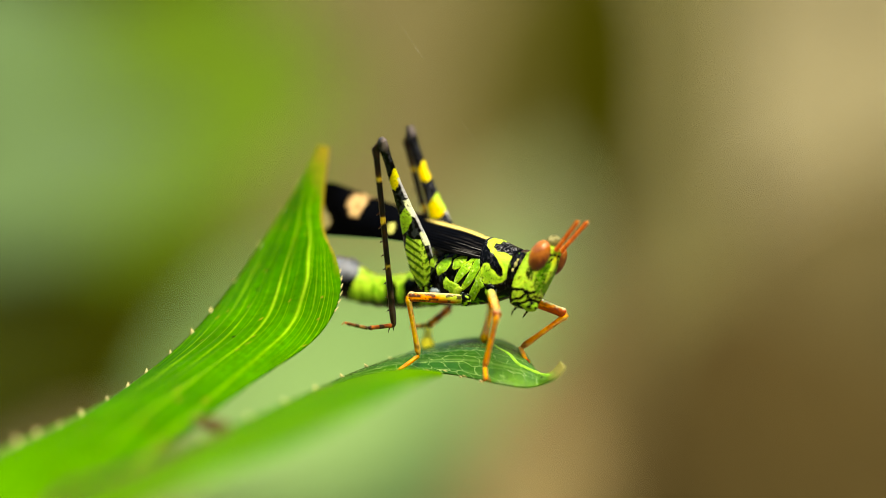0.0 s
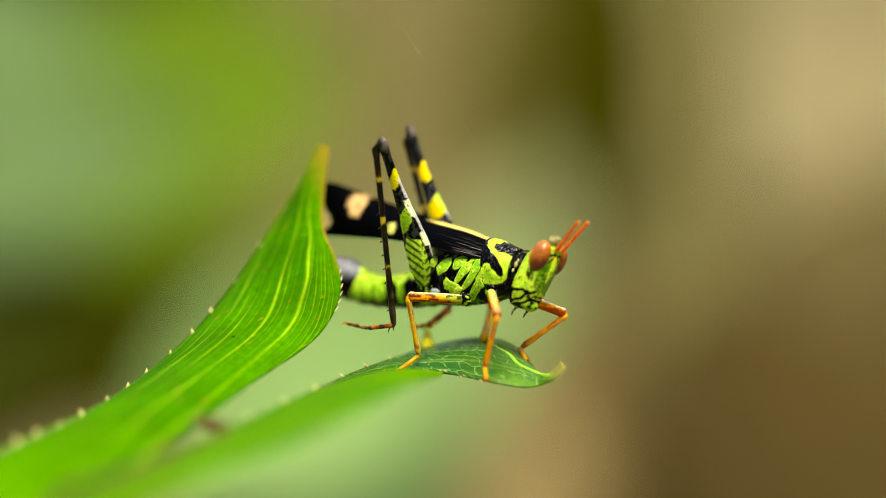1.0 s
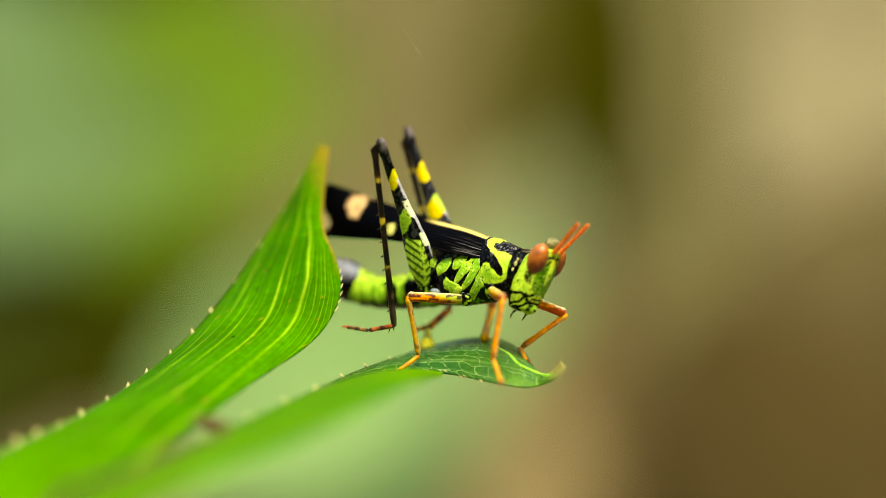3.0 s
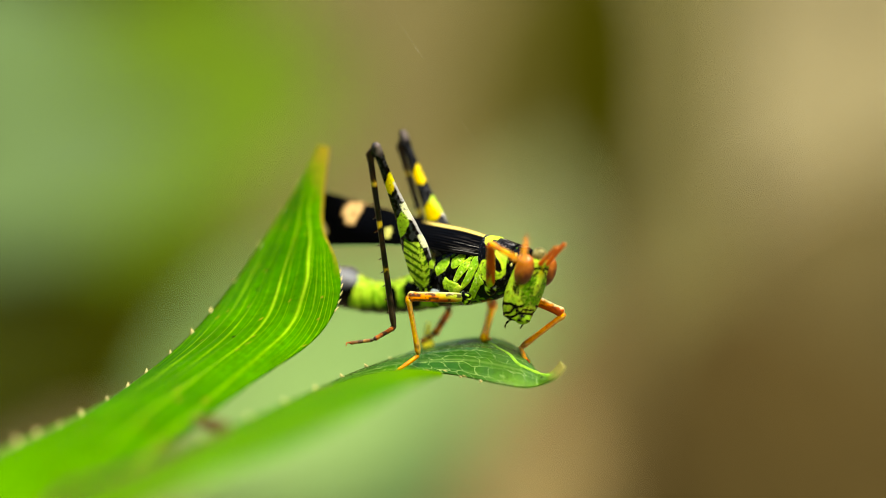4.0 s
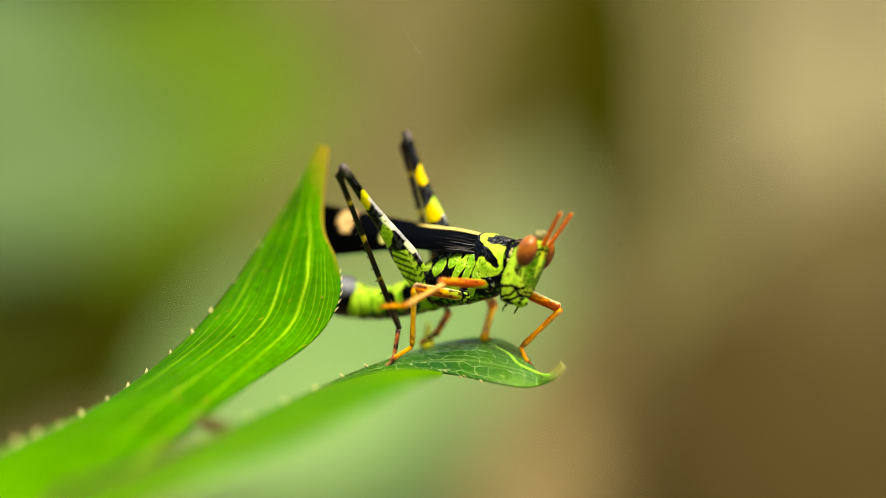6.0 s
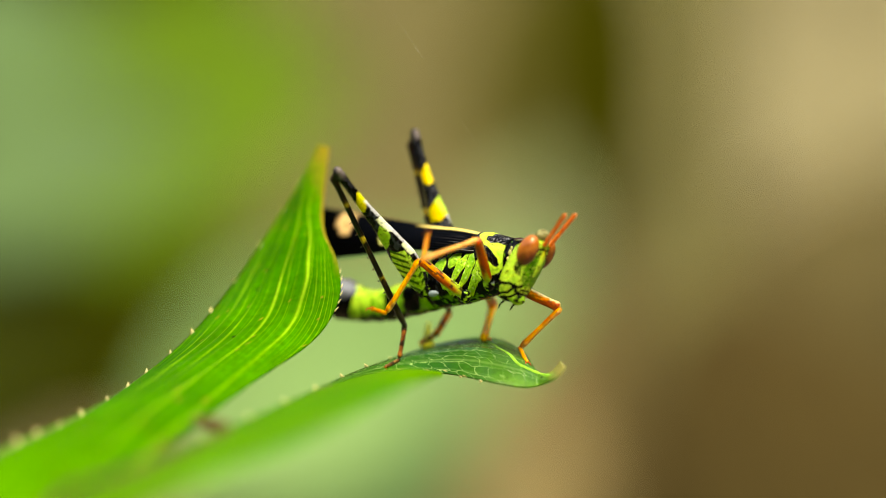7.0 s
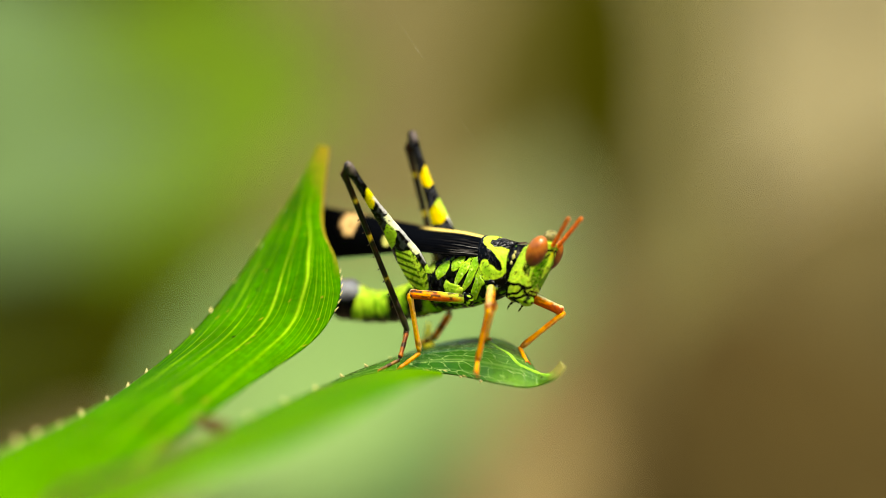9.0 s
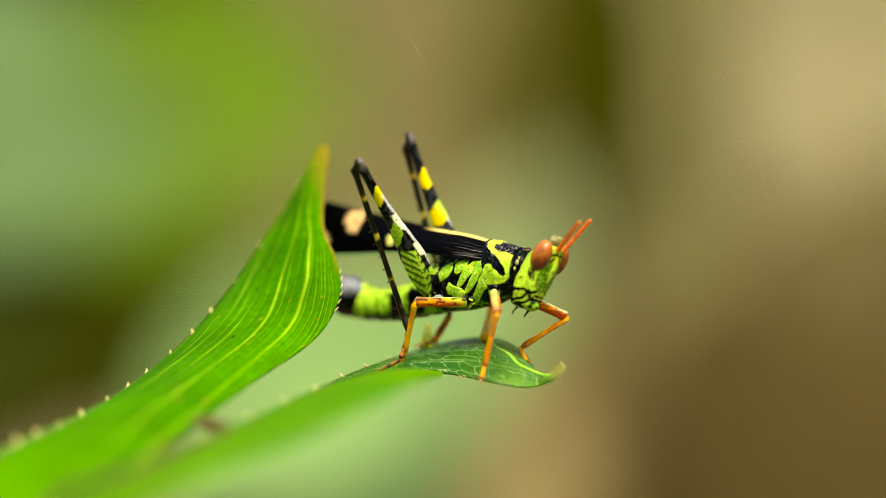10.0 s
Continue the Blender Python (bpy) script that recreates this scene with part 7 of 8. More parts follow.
    walk(PARTS["hind_toe_r"], [
        (0.0, aim((-6, -10.9, -6.19), (-7.02, -13.44, -5.59), (0.08, 0.2, 0.98))),
        (1.5, aim((-6.04, -10.89, -6.18), (-7.06, -13.43, -5.58), (0.08, 0.2, 0.98))),
        (2.7, aim((-6.04, -10.89, -6.18), (-7.06, -13.43, -5.58), (0.08, 0.2, 0.98))),
        (3.8, aim((-6.06, -10.21, -7.23), (-8.28, -11.9, -7.44), (-0.08, -0.01, 1))),
        (4.5, aim((-6.29, -9.99, -7.1), (-8.51, -11.68, -7.31), (-0.08, -0.02, 1))),
        (5.5, aim((-6.43, -9.8, -7.06), (-8.65, -11.49, -7.29), (-0.09, -0.02, 1))),
        (5.6, aim((-6.46, -9.76, -7.03), (-8.68, -11.45, -7.25), (-0.08, -0.02, 1))),
        (5.633, aim((-6.5, -9.45, -7.44), (-8, -11.68, -8.21), (-0.23, -0.17, 0.96))),
        (5.667, aim((-6.53, -9.1, -7.82), (-7.11, -11.55, -9.04), (-0.32, -0.36, 0.88))),
        (5.7, aim((-6.56, -8.69, -8.18), (-6.13, -11.02, -9.67), (-0.32, -0.55, 0.77))),
        (6.2, aim((-7.58, -4.44, -9.34), (-9.48, -6.29, -10.26), (-0.22, -0.25, 0.94))),
        (6.8, aim((-7.36, -4.27, -9.06), (-7.64, -8.26, -10.19), (-0.24, -0.27, 0.93))),
        (7.0, aim((-7.45, -4.26, -9.05), (-7.68, -8.31, -10.19), (-0.24, -0.27, 0.93))),
        (7.5, aim((-7.51, -4.38, -9.11), (-7.72, -8.43, -10.25), (-0.25, -0.28, 0.93))),
        (8.0, aim((-7.22, -5.09, -9.08), (-7.85, -8.56, -10.21), (-0.25, -0.28, 0.93))),
        (8.5, aim((-6.88, -5.65, -9.07), (-7.85, -8.69, -10.16), (-0.26, -0.28, 0.92))),
        (8.8, aim((-6.58, -6.1, -9.05), (-7.9, -8.69, -10.12), (-0.26, -0.28, 0.92))),
        (8.9, aim((-6.23, -6.18, -8.96), (-7.74, -8.52, -10.02), (-0.25, -0.28, 0.93))),
        (9.0, aim((-6.16, -6.26, -8.9), (-7.74, -8.52, -9.96), (-0.25, -0.28, 0.93))),
        (9.5, aim((-5.57, -7, -8.87), (-7.51, -8.71, -9.96), (-0.27, -0.29, 0.92))),
        (10.0, aim((-5.21, -7.46, -8.83), (-7.28, -8.99, -9.94), (-0.27, -0.3, 0.91))),
    ])
    walk(PARTS["hind_femur_l"], [
        (0.0, aim((-4, 2.4, -1.8), (-9.45, 2.03, 15.82), (0.96, -0, 0.3))),
        (1.5, aim((-4, 2.4, -1.8), (-9.55, 2.02, 15.79), (0.95, -0, 0.3))),
        (2.7, aim((-4, 2.4, -1.8), (-9.63, 2.08, 15.77), (0.95, -0, 0.31))),
        (3.8, aim((-4, 2.4, -1.8), (-9.32, 2.07, 15.86), (0.96, -0, 0.29))),
        (4.5, aim((-4, 2.4, -1.8), (-9.09, 1.79, 15.92), (0.96, 0, 0.28))),
        (5.5, aim((-4, 2.4, -1.8), (-9.16, 1.98, 15.91), (0.96, 0, 0.28))),
        (5.6, aim((-4, 2.4, -1.8), (-9.02, 1.68, 15.94), (0.96, 0, 0.27))),
        (5.7, aim((-4, 2.4, -1.8), (-8.68, 1.87, 16.04), (0.97, 0, 0.25))),
        (6.8, aim((-4, 2.4, -1.8), (-6.55, 3.02, 16.46), (0.99, 0, 0.14))),
        (7.0, aim((-4, 2.4, -1.8), (-6.59, 3.02, 16.46), (0.99, 0, 0.14))),
        (7.5, aim((-4, 2.4, -1.8), (-6.87, 3.25, 16.41), (0.99, 0, 0.16))),
        (8.0, aim((-4, 2.4, -1.8), (-6.66, 3.04, 16.45), (0.99, 0, 0.14))),
        (8.5, aim((-4, 2.4, -1.8), (-6.77, 2.8, 16.44), (0.99, 0, 0.15))),
        (8.8, aim((-4, 2.4, -1.8), (-6.6, 2.87, 16.46), (0.99, 0, 0.14))),
        (8.9, aim((-4, 2.4, -1.8), (-7.04, 2.16, 16.4), (0.99, 0, 0.16))),
        (9.0, aim((-4, 2.4, -1.8), (-6.91, 1.95, 16.41), (0.99, 0, 0.16))),
        (9.5, aim((-4, 2.4, -1.8), (-7.47, 1.35, 16.29), (0.98, -0, 0.19))),
        (10.0, aim((-4, 2.4, -1.8), (-7.67, 1.01, 16.23), (0.98, -0, 0.2))),
    ])
    walk(PARTS["hind_tibia_l"], [
        (0.0, aim((-9.45, 2.03, 15.82), (-5.5, 4.16, -4.28), (0.98, -0.02, 0.19))),
        (1.5, aim((-9.55, 2.02, 15.79), (-5.53, 4.17, -4.3), (0.98, -0.02, 0.19))),
        (2.7, aim((-9.63, 2.08, 15.77), (-5.58, 4.25, -4.31), (0.98, -0.02, 0.2))),
        (3.8, aim((-9.32, 2.07, 15.86), (-6.03, 4.64, -4.31), (0.99, -0.02, 0.16))),
        (4.5, aim((-9.09, 1.79, 15.92), (-5.84, 4.31, -4.26), (0.99, -0.02, 0.16))),
        (5.5, aim((-9.16, 1.98, 15.91), (-5.93, 4.43, -4.29), (0.99, -0.02, 0.16))),
        (5.6, aim((-9.02, 1.68, 15.94), (-5.76, 4.21, -4.24), (0.99, -0.02, 0.16))),
        (5.7, aim((-8.68, 1.87, 16.04), (-5.87, 4.48, -4.2), (0.99, -0.01, 0.14))),
        (6.8, aim((-6.55, 3.02, 16.46), (-6.08, 4.88, -4.05), (1, -0, 0.02))),
        (7.0, aim((-6.59, 3.02, 16.46), (-6.13, 4.82, -4.06), (1, -0, 0.02))),
        (7.5, aim((-6.87, 3.25, 16.41), (-6.38, 4.9, -4.12), (1, -0, 0.02))),
        (8.0, aim((-6.66, 3.04, 16.45), (-6.34, 4.51, -4.1), (1, -0, 0.02))),
        (8.5, aim((-6.77, 2.8, 16.44), (-6.31, 4.15, -4.11), (1, -0, 0.02))),
        (8.8, aim((-6.6, 2.87, 16.46), (-6.32, 4.16, -4.1), (1, -0, 0.01))),
        (8.9, aim((-7.04, 2.16, 16.4), (-5.98, 4.11, -4.08), (1, -0, 0.05))),
        (9.0, aim((-6.91, 1.95, 16.41), (-5.83, 3.91, -4.06), (1, -0, 0.05))),
        (9.5, aim((-7.47, 1.35, 16.29), (-5.63, 3.41, -4.12), (1, -0.01, 0.09))),
        (10.0, aim((-7.67, 1.01, 16.23), (-5.49, 3.14, -4.15), (0.99, -0.01, 0.11))),
    ])
    walk(PARTS["hind_tarsus_l"], [
        (0.0, aim((-5.5, 4.16, -4.28), (-6.58, 1.46, -6.23), (-0.36, -0.73, 0.58))),
        (1.5, aim((-5.53, 4.17, -4.3), (-6.59, 1.44, -6.22), (-0.36, -0.73, 0.58))),
        (2.7, aim((-5.58, 4.25, -4.31), (-6.58, 1.48, -6.2), (-0.36, -0.73, 0.58))),
        (3.8, aim((-6.03, 4.64, -4.31), (-6.56, 2.3, -6.86), (-0.36, -0.73, 0.58))),
        (4.5, aim((-5.84, 4.31, -4.26), (-6.59, 2.1, -6.87), (-0.36, -0.73, 0.58))),
        (5.5, aim((-5.93, 4.43, -4.29), (-6.59, 2.12, -6.83), (-0.36, -0.73, 0.58))),
        (5.6, aim((-5.76, 4.21, -4.24), (-6.59, 2.05, -6.86), (-0.36, -0.73, 0.58))),
        (5.7, aim((-5.87, 4.48, -4.2), (-6.64, 2.24, -6.77), (-0.36, -0.73, 0.58))),
        (6.8, aim((-6.08, 4.88, -4.05), (-6.73, 2.52, -6.55), (-0.36, -0.73, 0.58))),
        (7.0, aim((-6.13, 4.82, -4.06), (-6.79, 2.45, -6.55), (-0.36, -0.73, 0.58))),
        (7.5, aim((-6.38, 4.9, -4.12), (-6.88, 2.42, -6.54), (-0.36, -0.73, 0.58))),
        (8.0, aim((-6.34, 4.51, -4.1), (-7.02, 2.16, -6.6), (-0.36, -0.73, 0.58))),
        (8.5, aim((-6.31, 4.15, -4.11), (-7.11, 1.9, -6.67), (-0.36, -0.73, 0.58))),
        (8.8, aim((-6.32, 4.16, -4.1), (-7.14, 1.9, -6.64), (-0.36, -0.73, 0.58))),
        (8.9, aim((-5.98, 4.11, -4.08), (-6.98, 1.96, -6.65), (-0.36, -0.73, 0.58))),
        (9.0, aim((-5.83, 3.91, -4.06), (-7, 1.89, -6.67), (-0.36, -0.73, 0.58))),
        (9.5, aim((-5.63, 3.41, -4.12), (-6.93, 1.76, -6.92), (-0.36, -0.73, 0.58))),
        (10.0, aim((-5.49, 3.14, -4.15), (-6.94, 1.68, -6.98), (-0.36, -0.73, 0.58))),
    ])
    walk(PARTS["hind_toe_l"], [
        (0.0, aim((-6.58, 1.46, -6.23), (-7.13, -0.11, -6.29), (0, -0.3, 0.95))),
        (1.5, aim((-6.59, 1.44, -6.22), (-7.14, -0.13, -6.28), (0, -0.3, 0.95))),
        (2.7, aim((-6.58, 1.48, -6.2), (-7.14, -0.13, -6.28), (0, -0.3, 0.95))),
        (3.8, aim((-6.56, 2.3, -6.86), (-7.55, -0.03, -7.91), (0, -0.3, 0.95))),
        (4.5, aim((-6.59, 2.1, -6.87), (-7.58, -0.06, -7.78), (0, -0.3, 0.95))),
        (5.5, aim((-6.59, 2.12, -6.83), (-7.57, -0.09, -7.75), (0, -0.3, 0.95))),
        (5.6, aim((-6.59, 2.05, -6.86), (-7.58, -0.06, -7.72), (0, -0.3, 0.95))),
        (5.7, aim((-6.64, 2.24, -6.77), (-7.66, 0.04, -7.68), (0, -0.3, 0.95))),
        (6.8, aim((-6.73, 2.52, -6.55), (-7.91, 0.21, -7.41), (0, -0.3, 0.95))),
        (7.0, aim((-6.79, 2.45, -6.55), (-7.97, 0.15, -7.41), (0, -0.3, 0.95))),
        (7.5, aim((-6.88, 2.42, -6.54), (-8.04, 0.03, -7.47), (0, -0.3, 0.95))),
        (8.0, aim((-7.02, 2.16, -6.6), (-8.18, -0.1, -7.43), (0, -0.3, 0.95))),
        (8.5, aim((-7.11, 1.9, -6.67), (-8.25, -0.23, -7.4), (0, -0.3, 0.95))),
        (8.8, aim((-7.14, 1.9, -6.64), (-8.28, -0.23, -7.36), (0, -0.3, 0.95))),
        (8.9, aim((-6.98, 1.96, -6.65), (-8.09, -0.06, -7.25), (0, -0.3, 0.95))),
        (9.0, aim((-7, 1.89, -6.67), (-8.08, -0.06, -7.18), (0, -0.3, 0.95))),
        (9.5, aim((-6.93, 1.76, -6.92), (-8.02, -0.18, -7.38), (0, -0.3, 0.95))),
        (10.0, aim((-6.94, 1.68, -6.98), (-7.98, -0.22, -7.37), (0, -0.3, 0.95))),
    ])
    walk(PARTS["fore_femur_l"], [
        (0.0, aim((4.5, 2, -2.4), (10.46, 3.92, -4.78), (0.34, 0.11, 0.93))),
        (1.5, aim((4.5, 2, -2.4), (10.53, 3.77, -4.73), (0.33, 0.11, 0.94))),
        (2.7, aim((4.5, 2, -2.4), (10.53, 3.77, -4.73), (0.33, 0.11, 0.94))),
        (3.8, aim((4.5, 2, -2.4), (10.24, 3.53, -5.5), (0.44, 0.14, 0.89))),
        (4.5, aim((4.5, 2, -2.4), (10.38, 3.26, -5.35), (0.42, 0.13, 0.9))),
        (5.5, aim((4.5, 2, -2.4), (10.45, 3.2, -5.24), (0.41, 0.13, 0.9))),
        (5.6, aim((4.5, 2, -2.4), (10.58, 2.69, -5.13), (0.39, 0.13, 0.91))),
        (5.7, aim((4.5, 2, -2.4), (10.43, 2.68, -5.45), (0.44, 0.13, 0.89))),
        (6.8, aim((4.5, 2, -2.4), (10.22, 2.59, -5.84), (0.5, 0.14, 0.85))),
        (7.0, aim((4.5, 2, -2.4), (10.22, 2.55, -5.84), (0.5, 0.14, 0.85))),
        (7.5, aim((4.5, 2, -2.4), (10.23, 2.57, -5.83), (0.5, 0.14, 0.86))),
        (8.0, aim((4.5, 2, -2.4), (10.08, 2.84, -6.01), (0.52, 0.14, 0.84))),
        (8.5, aim((4.5, 2, -2.4), (10.1, 2.83, -5.99), (0.52, 0.14, 0.84))),
        (8.8, aim((4.5, 2, -2.4), (10.27, 2.22, -5.8), (0.5, 0.14, 0.86))),
        (8.9, aim((4.5, 2, -2.4), (10.27, 2.6, -5.75), (0.49, 0.14, 0.86))),
        (9.0, aim((4.5, 2, -2.4), (10.24, 2.76, -5.77), (0.49, 0.14, 0.86))),
        (9.5, aim((4.5, 2, -2.4), (10.26, 3.08, -5.66), (0.47, 0.14, 0.87))),
        (10.0, aim((4.5, 2, -2.4), (10.23, 3.31, -5.62), (0.46, 0.14, 0.88))),
    ])
    walk(PARTS["fore_tibia_l"], [
        (0.0, aim((10.46, 3.92, -4.78), (4.74, 3.22, -8.56), (0.56, -0.15, -0.82))),
        (1.5, aim((10.53, 3.77, -4.73), (4.8, 3.08, -8.53), (0.56, -0.15, -0.82))),
        (2.7, aim((10.53, 3.77, -4.73), (4.8, 3.08, -8.53), (0.56, -0.15, -0.82))),
        (3.8, aim((10.24, 3.53, -5.5), (4.28, 3.29, -8.97), (0.5, -0.15, -0.85))),
        (4.5, aim((10.38, 3.26, -5.35), (4.43, 2.98, -8.83), (0.5, -0.15, -0.85))),
        (5.5, aim((10.45, 3.2, -5.24), (4.51, 2.85, -8.74), (0.51, -0.15, -0.85))),
        (5.6, aim((10.58, 2.69, -5.13), (4.71, 2.55, -8.76), (0.52, -0.15, -0.84))),
        (5.7, aim((10.43, 2.68, -5.45), (4.56, 2.71, -9.08), (0.52, -0.15, -0.84))),
        (6.8, aim((10.22, 2.59, -5.84), (4.37, 2.51, -9.5), (0.53, -0.15, -0.84))),
        (7.0, aim((10.22, 2.55, -5.84), (4.35, 2.41, -9.46), (0.52, -0.15, -0.84))),
        (7.5, aim((10.23, 2.57, -5.83), (4.32, 2.27, -9.37), (0.51, -0.15, -0.84))),
        (8.0, aim((10.08, 2.84, -6.01), (4, 2.42, -9.26), (0.47, -0.16, -0.87))),
        (8.5, aim((10.1, 2.83, -5.99), (3.94, 2.31, -9.05), (0.45, -0.16, -0.88))),
        (8.8, aim((10.27, 2.22, -5.8), (4.21, 1.85, -9.08), (0.48, -0.16, -0.86))),
        (8.9, aim((10.27, 2.6, -5.75), (4.23, 2.24, -9.07), (0.48, -0.16, -0.86))),
        (9.0, aim((10.24, 2.76, -5.77), (4.15, 2.39, -9), (0.47, -0.16, -0.87))),
        (9.5, aim((10.26, 3.08, -5.66), (4.05, 2.63, -8.64), (0.44, -0.16, -0.89))),
        (10.0, aim((10.23, 3.31, -5.62), (3.97, 2.78, -8.48), (0.42, -0.16, -0.89))),
    ])
    walk(PARTS["fore_tarsus_l"], [
        (0.0, aim((4.74, 3.22, -8.56), (8.03, 0.11, -10.61), (0.66, -0.32, 0.69))),
        (1.5, aim((4.8, 3.08, -8.53), (8.03, 0.09, -10.58), (0.65, -0.31, 0.69))),
        (2.7, aim((4.8, 3.08, -8.53), (8.03, 0.09, -10.58), (0.65, -0.31, 0.69))),
        (3.8, aim((4.28, 3.29, -8.97), (7.43, 0.19, -11.24), (0.69, -0.33, 0.64))),
        (4.5, aim((4.43, 2.98, -8.83), (7.4, 0.15, -11.09), (0.69, -0.33, 0.64))),
        (5.5, aim((4.51, 2.85, -8.74), (7.43, 0.13, -11), (0.69, -0.33, 0.65))),
        (5.6, aim((4.71, 2.55, -8.76), (7.4, 0.15, -11.03), (0.69, -0.33, 0.65))),
        (5.7, aim((4.56, 2.71, -9.08), (7.22, 0.26, -11.42), (0.7, -0.34, 0.63))),
        (6.8, aim((4.37, 2.51, -9.5), (6.71, 0.42, -12), (0.73, -0.36, 0.58))),
        (7.0, aim((4.35, 2.41, -9.46), (6.68, 0.36, -11.94), (0.73, -0.35, 0.58))),
        (7.5, aim((4.32, 2.27, -9.37), (6.66, 0.25, -11.83), (0.72, -0.35, 0.59))),
        (8.0, aim((4, 2.42, -9.26), (6.54, 0.11, -11.71), (0.72, -0.35, 0.6))),
        (8.5, aim((3.94, 2.31, -9.05), (6.53, -0.02, -11.47), (0.72, -0.35, 0.61))),
        (8.8, aim((4.21, 1.85, -9.08), (6.49, -0.02, -11.49), (0.72, -0.35, 0.61))),
        (8.9, aim((4.23, 2.24, -9.07), (6.63, 0.15, -11.51), (0.72, -0.35, 0.6))),
        (9.0, aim((4.15, 2.39, -9), (6.64, 0.15, -11.44), (0.72, -0.35, 0.6))),
        (9.5, aim((4.05, 2.63, -8.64), (6.8, 0, -11.01), (0.71, -0.34, 0.62))),
        (10.0, aim((3.97, 2.78, -8.48), (6.87, -0.04, -10.82), (0.7, -0.34, 0.63))),
    ])
    walk(PARTS["mid_femur_l"], [
        (0.0, aim((0.9, 2.2, -2.8), (-2.04, 7.79, -3.82), (-0.07, 0.14, 0.99))),
        (1.5, aim((0.9, 2.2, -2.8), (-2.07, 7.78, -3.8), (-0.07, 0.14, 0.99))),
        (2.7, aim((0.9, 2.2, -2.8), (-2.07, 7.78, -3.8), (-0.07, 0.14, 0.99))),
        (3.8, aim((0.9, 2.2, -2.8), (-2.11, 7.76, -3.8), (-0.07, 0.14, 0.99))),
        (4.5, aim((0.9, 2.2, -2.8), (-2.17, 7.75, -3.66), (-0.06, 0.12, 0.99))),
        (5.5, aim((0.9, 2.2, -2.8), (-2.19, 7.75, -3.61), (-0.06, 0.11, 0.99))),
        (5.6, aim((0.9, 2.2, -2.8), (-2.17, 7.76, -3.6), (-0.06, 0.11, 0.99))),
        (5.7, aim((0.9, 2.2, -2.8), (-2.08, 7.79, -3.72), (-0.07, 0.13, 0.99))),
        (6.8, aim((0.9, 2.2, -2.8), (-2.01, 7.82, -3.75), (-0.07, 0.13, 0.99))),
        (7.0, aim((0.9, 2.2, -2.8), (-2.09, 7.79, -3.72), (-0.07, 0.13, 0.99))),
        (7.5, aim((0.9, 2.2, -2.8), (-2.23, 7.71, -3.71), (-0.07, 0.13, 0.99))),
        (8.0, aim((0.9, 2.2, -2.8), (-2.41, 7.61, -3.63), (-0.06, 0.12, 0.99))),
        (8.5, aim((0.9, 2.2, -2.8), (-2.58, 7.52, -3.53), (-0.05, 0.1, 0.99))),
        (8.8, aim((0.9, 2.2, -2.8), (-2.58, 7.52, -3.51), (-0.05, 0.1, 0.99))),
        (8.9, aim((0.9, 2.2, -2.8), (-2.35, 7.67, -3.45), (-0.04, 0.09, 0.99))),
        (9.0, aim((0.9, 2.2, -2.8), (-2.35, 7.68, -3.38), (-0.04, 0.08, 1))),
        (9.5, aim((0.9, 2.2, -2.8), (-2.48, 7.62, -3.22), (-0.03, 0.06, 1))),
        (10.0, aim((0.9, 2.2, -2.8), (-2.52, 7.6, -3.14), (-0.02, 0.05, 1))),
    ])
    walk(PARTS["mid_tibia_l"], [
        (0.0, aim((-2.04, 7.79, -3.82), (0.19, 2.75, -7.44), (0.94, 0.28, 0.2))),
        (1.5, aim((-2.07, 7.78, -3.8), (0.17, 2.74, -7.42), (0.94, 0.28, 0.2))),
        (2.7, aim((-2.07, 7.78, -3.8), (0.17, 2.74, -7.42), (0.94, 0.28, 0.2))),
        (3.8, aim((-2.11, 7.76, -3.8), (-0.11, 2.72, -7.56), (0.95, 0.25, 0.18))),
        (4.5, aim((-2.17, 7.75, -3.66), (-0.17, 2.71, -7.42), (0.95, 0.25, 0.18))),
        (5.5, aim((-2.19, 7.75, -3.61), (-0.17, 2.71, -7.36), (0.95, 0.25, 0.18))),
        (5.6, aim((-2.17, 7.76, -3.6), (-0.17, 2.72, -7.36), (0.95, 0.25, 0.18))),
        (5.7, aim((-2.08, 7.79, -3.72), (-0.19, 2.74, -7.54), (0.96, 0.23, 0.17))),
        (6.8, aim((-2.01, 7.82, -3.75), (-0.35, 2.78, -7.67), (0.97, 0.2, 0.15))),
        (7.0, aim((-2.09, 7.79, -3.72), (-0.42, 2.74, -7.64), (0.97, 0.21, 0.15))),
        (7.5, aim((-2.23, 7.71, -3.71), (-0.52, 2.66, -7.61), (0.97, 0.21, 0.15))),
        (8.0, aim((-2.41, 7.61, -3.63), (-0.68, 2.57, -7.52), (0.96, 0.21, 0.15))),
        (8.5, aim((-2.58, 7.52, -3.53), (-0.79, 2.48, -7.39), (0.96, 0.22, 0.16))),
        (8.8, aim((-2.58, 7.52, -3.51), (-0.81, 2.48, -7.38), (0.96, 0.22, 0.16))),
        (8.9, aim((-2.35, 7.67, -3.45), (-0.61, 2.63, -7.33), (0.96, 0.21, 0.15))),
        (9.0, aim((-2.35, 7.68, -3.38), (-0.61, 2.64, -7.27), (0.96, 0.21, 0.15))),
        (9.5, aim((-2.48, 7.62, -3.22), (-0.63, 2.57, -7.05), (0.96, 0.23, 0.16))),
        (10.0, aim((-2.52, 7.6, -3.14), (-0.62, 2.56, -6.95), (0.96, 0.23, 0.17))),
    ])
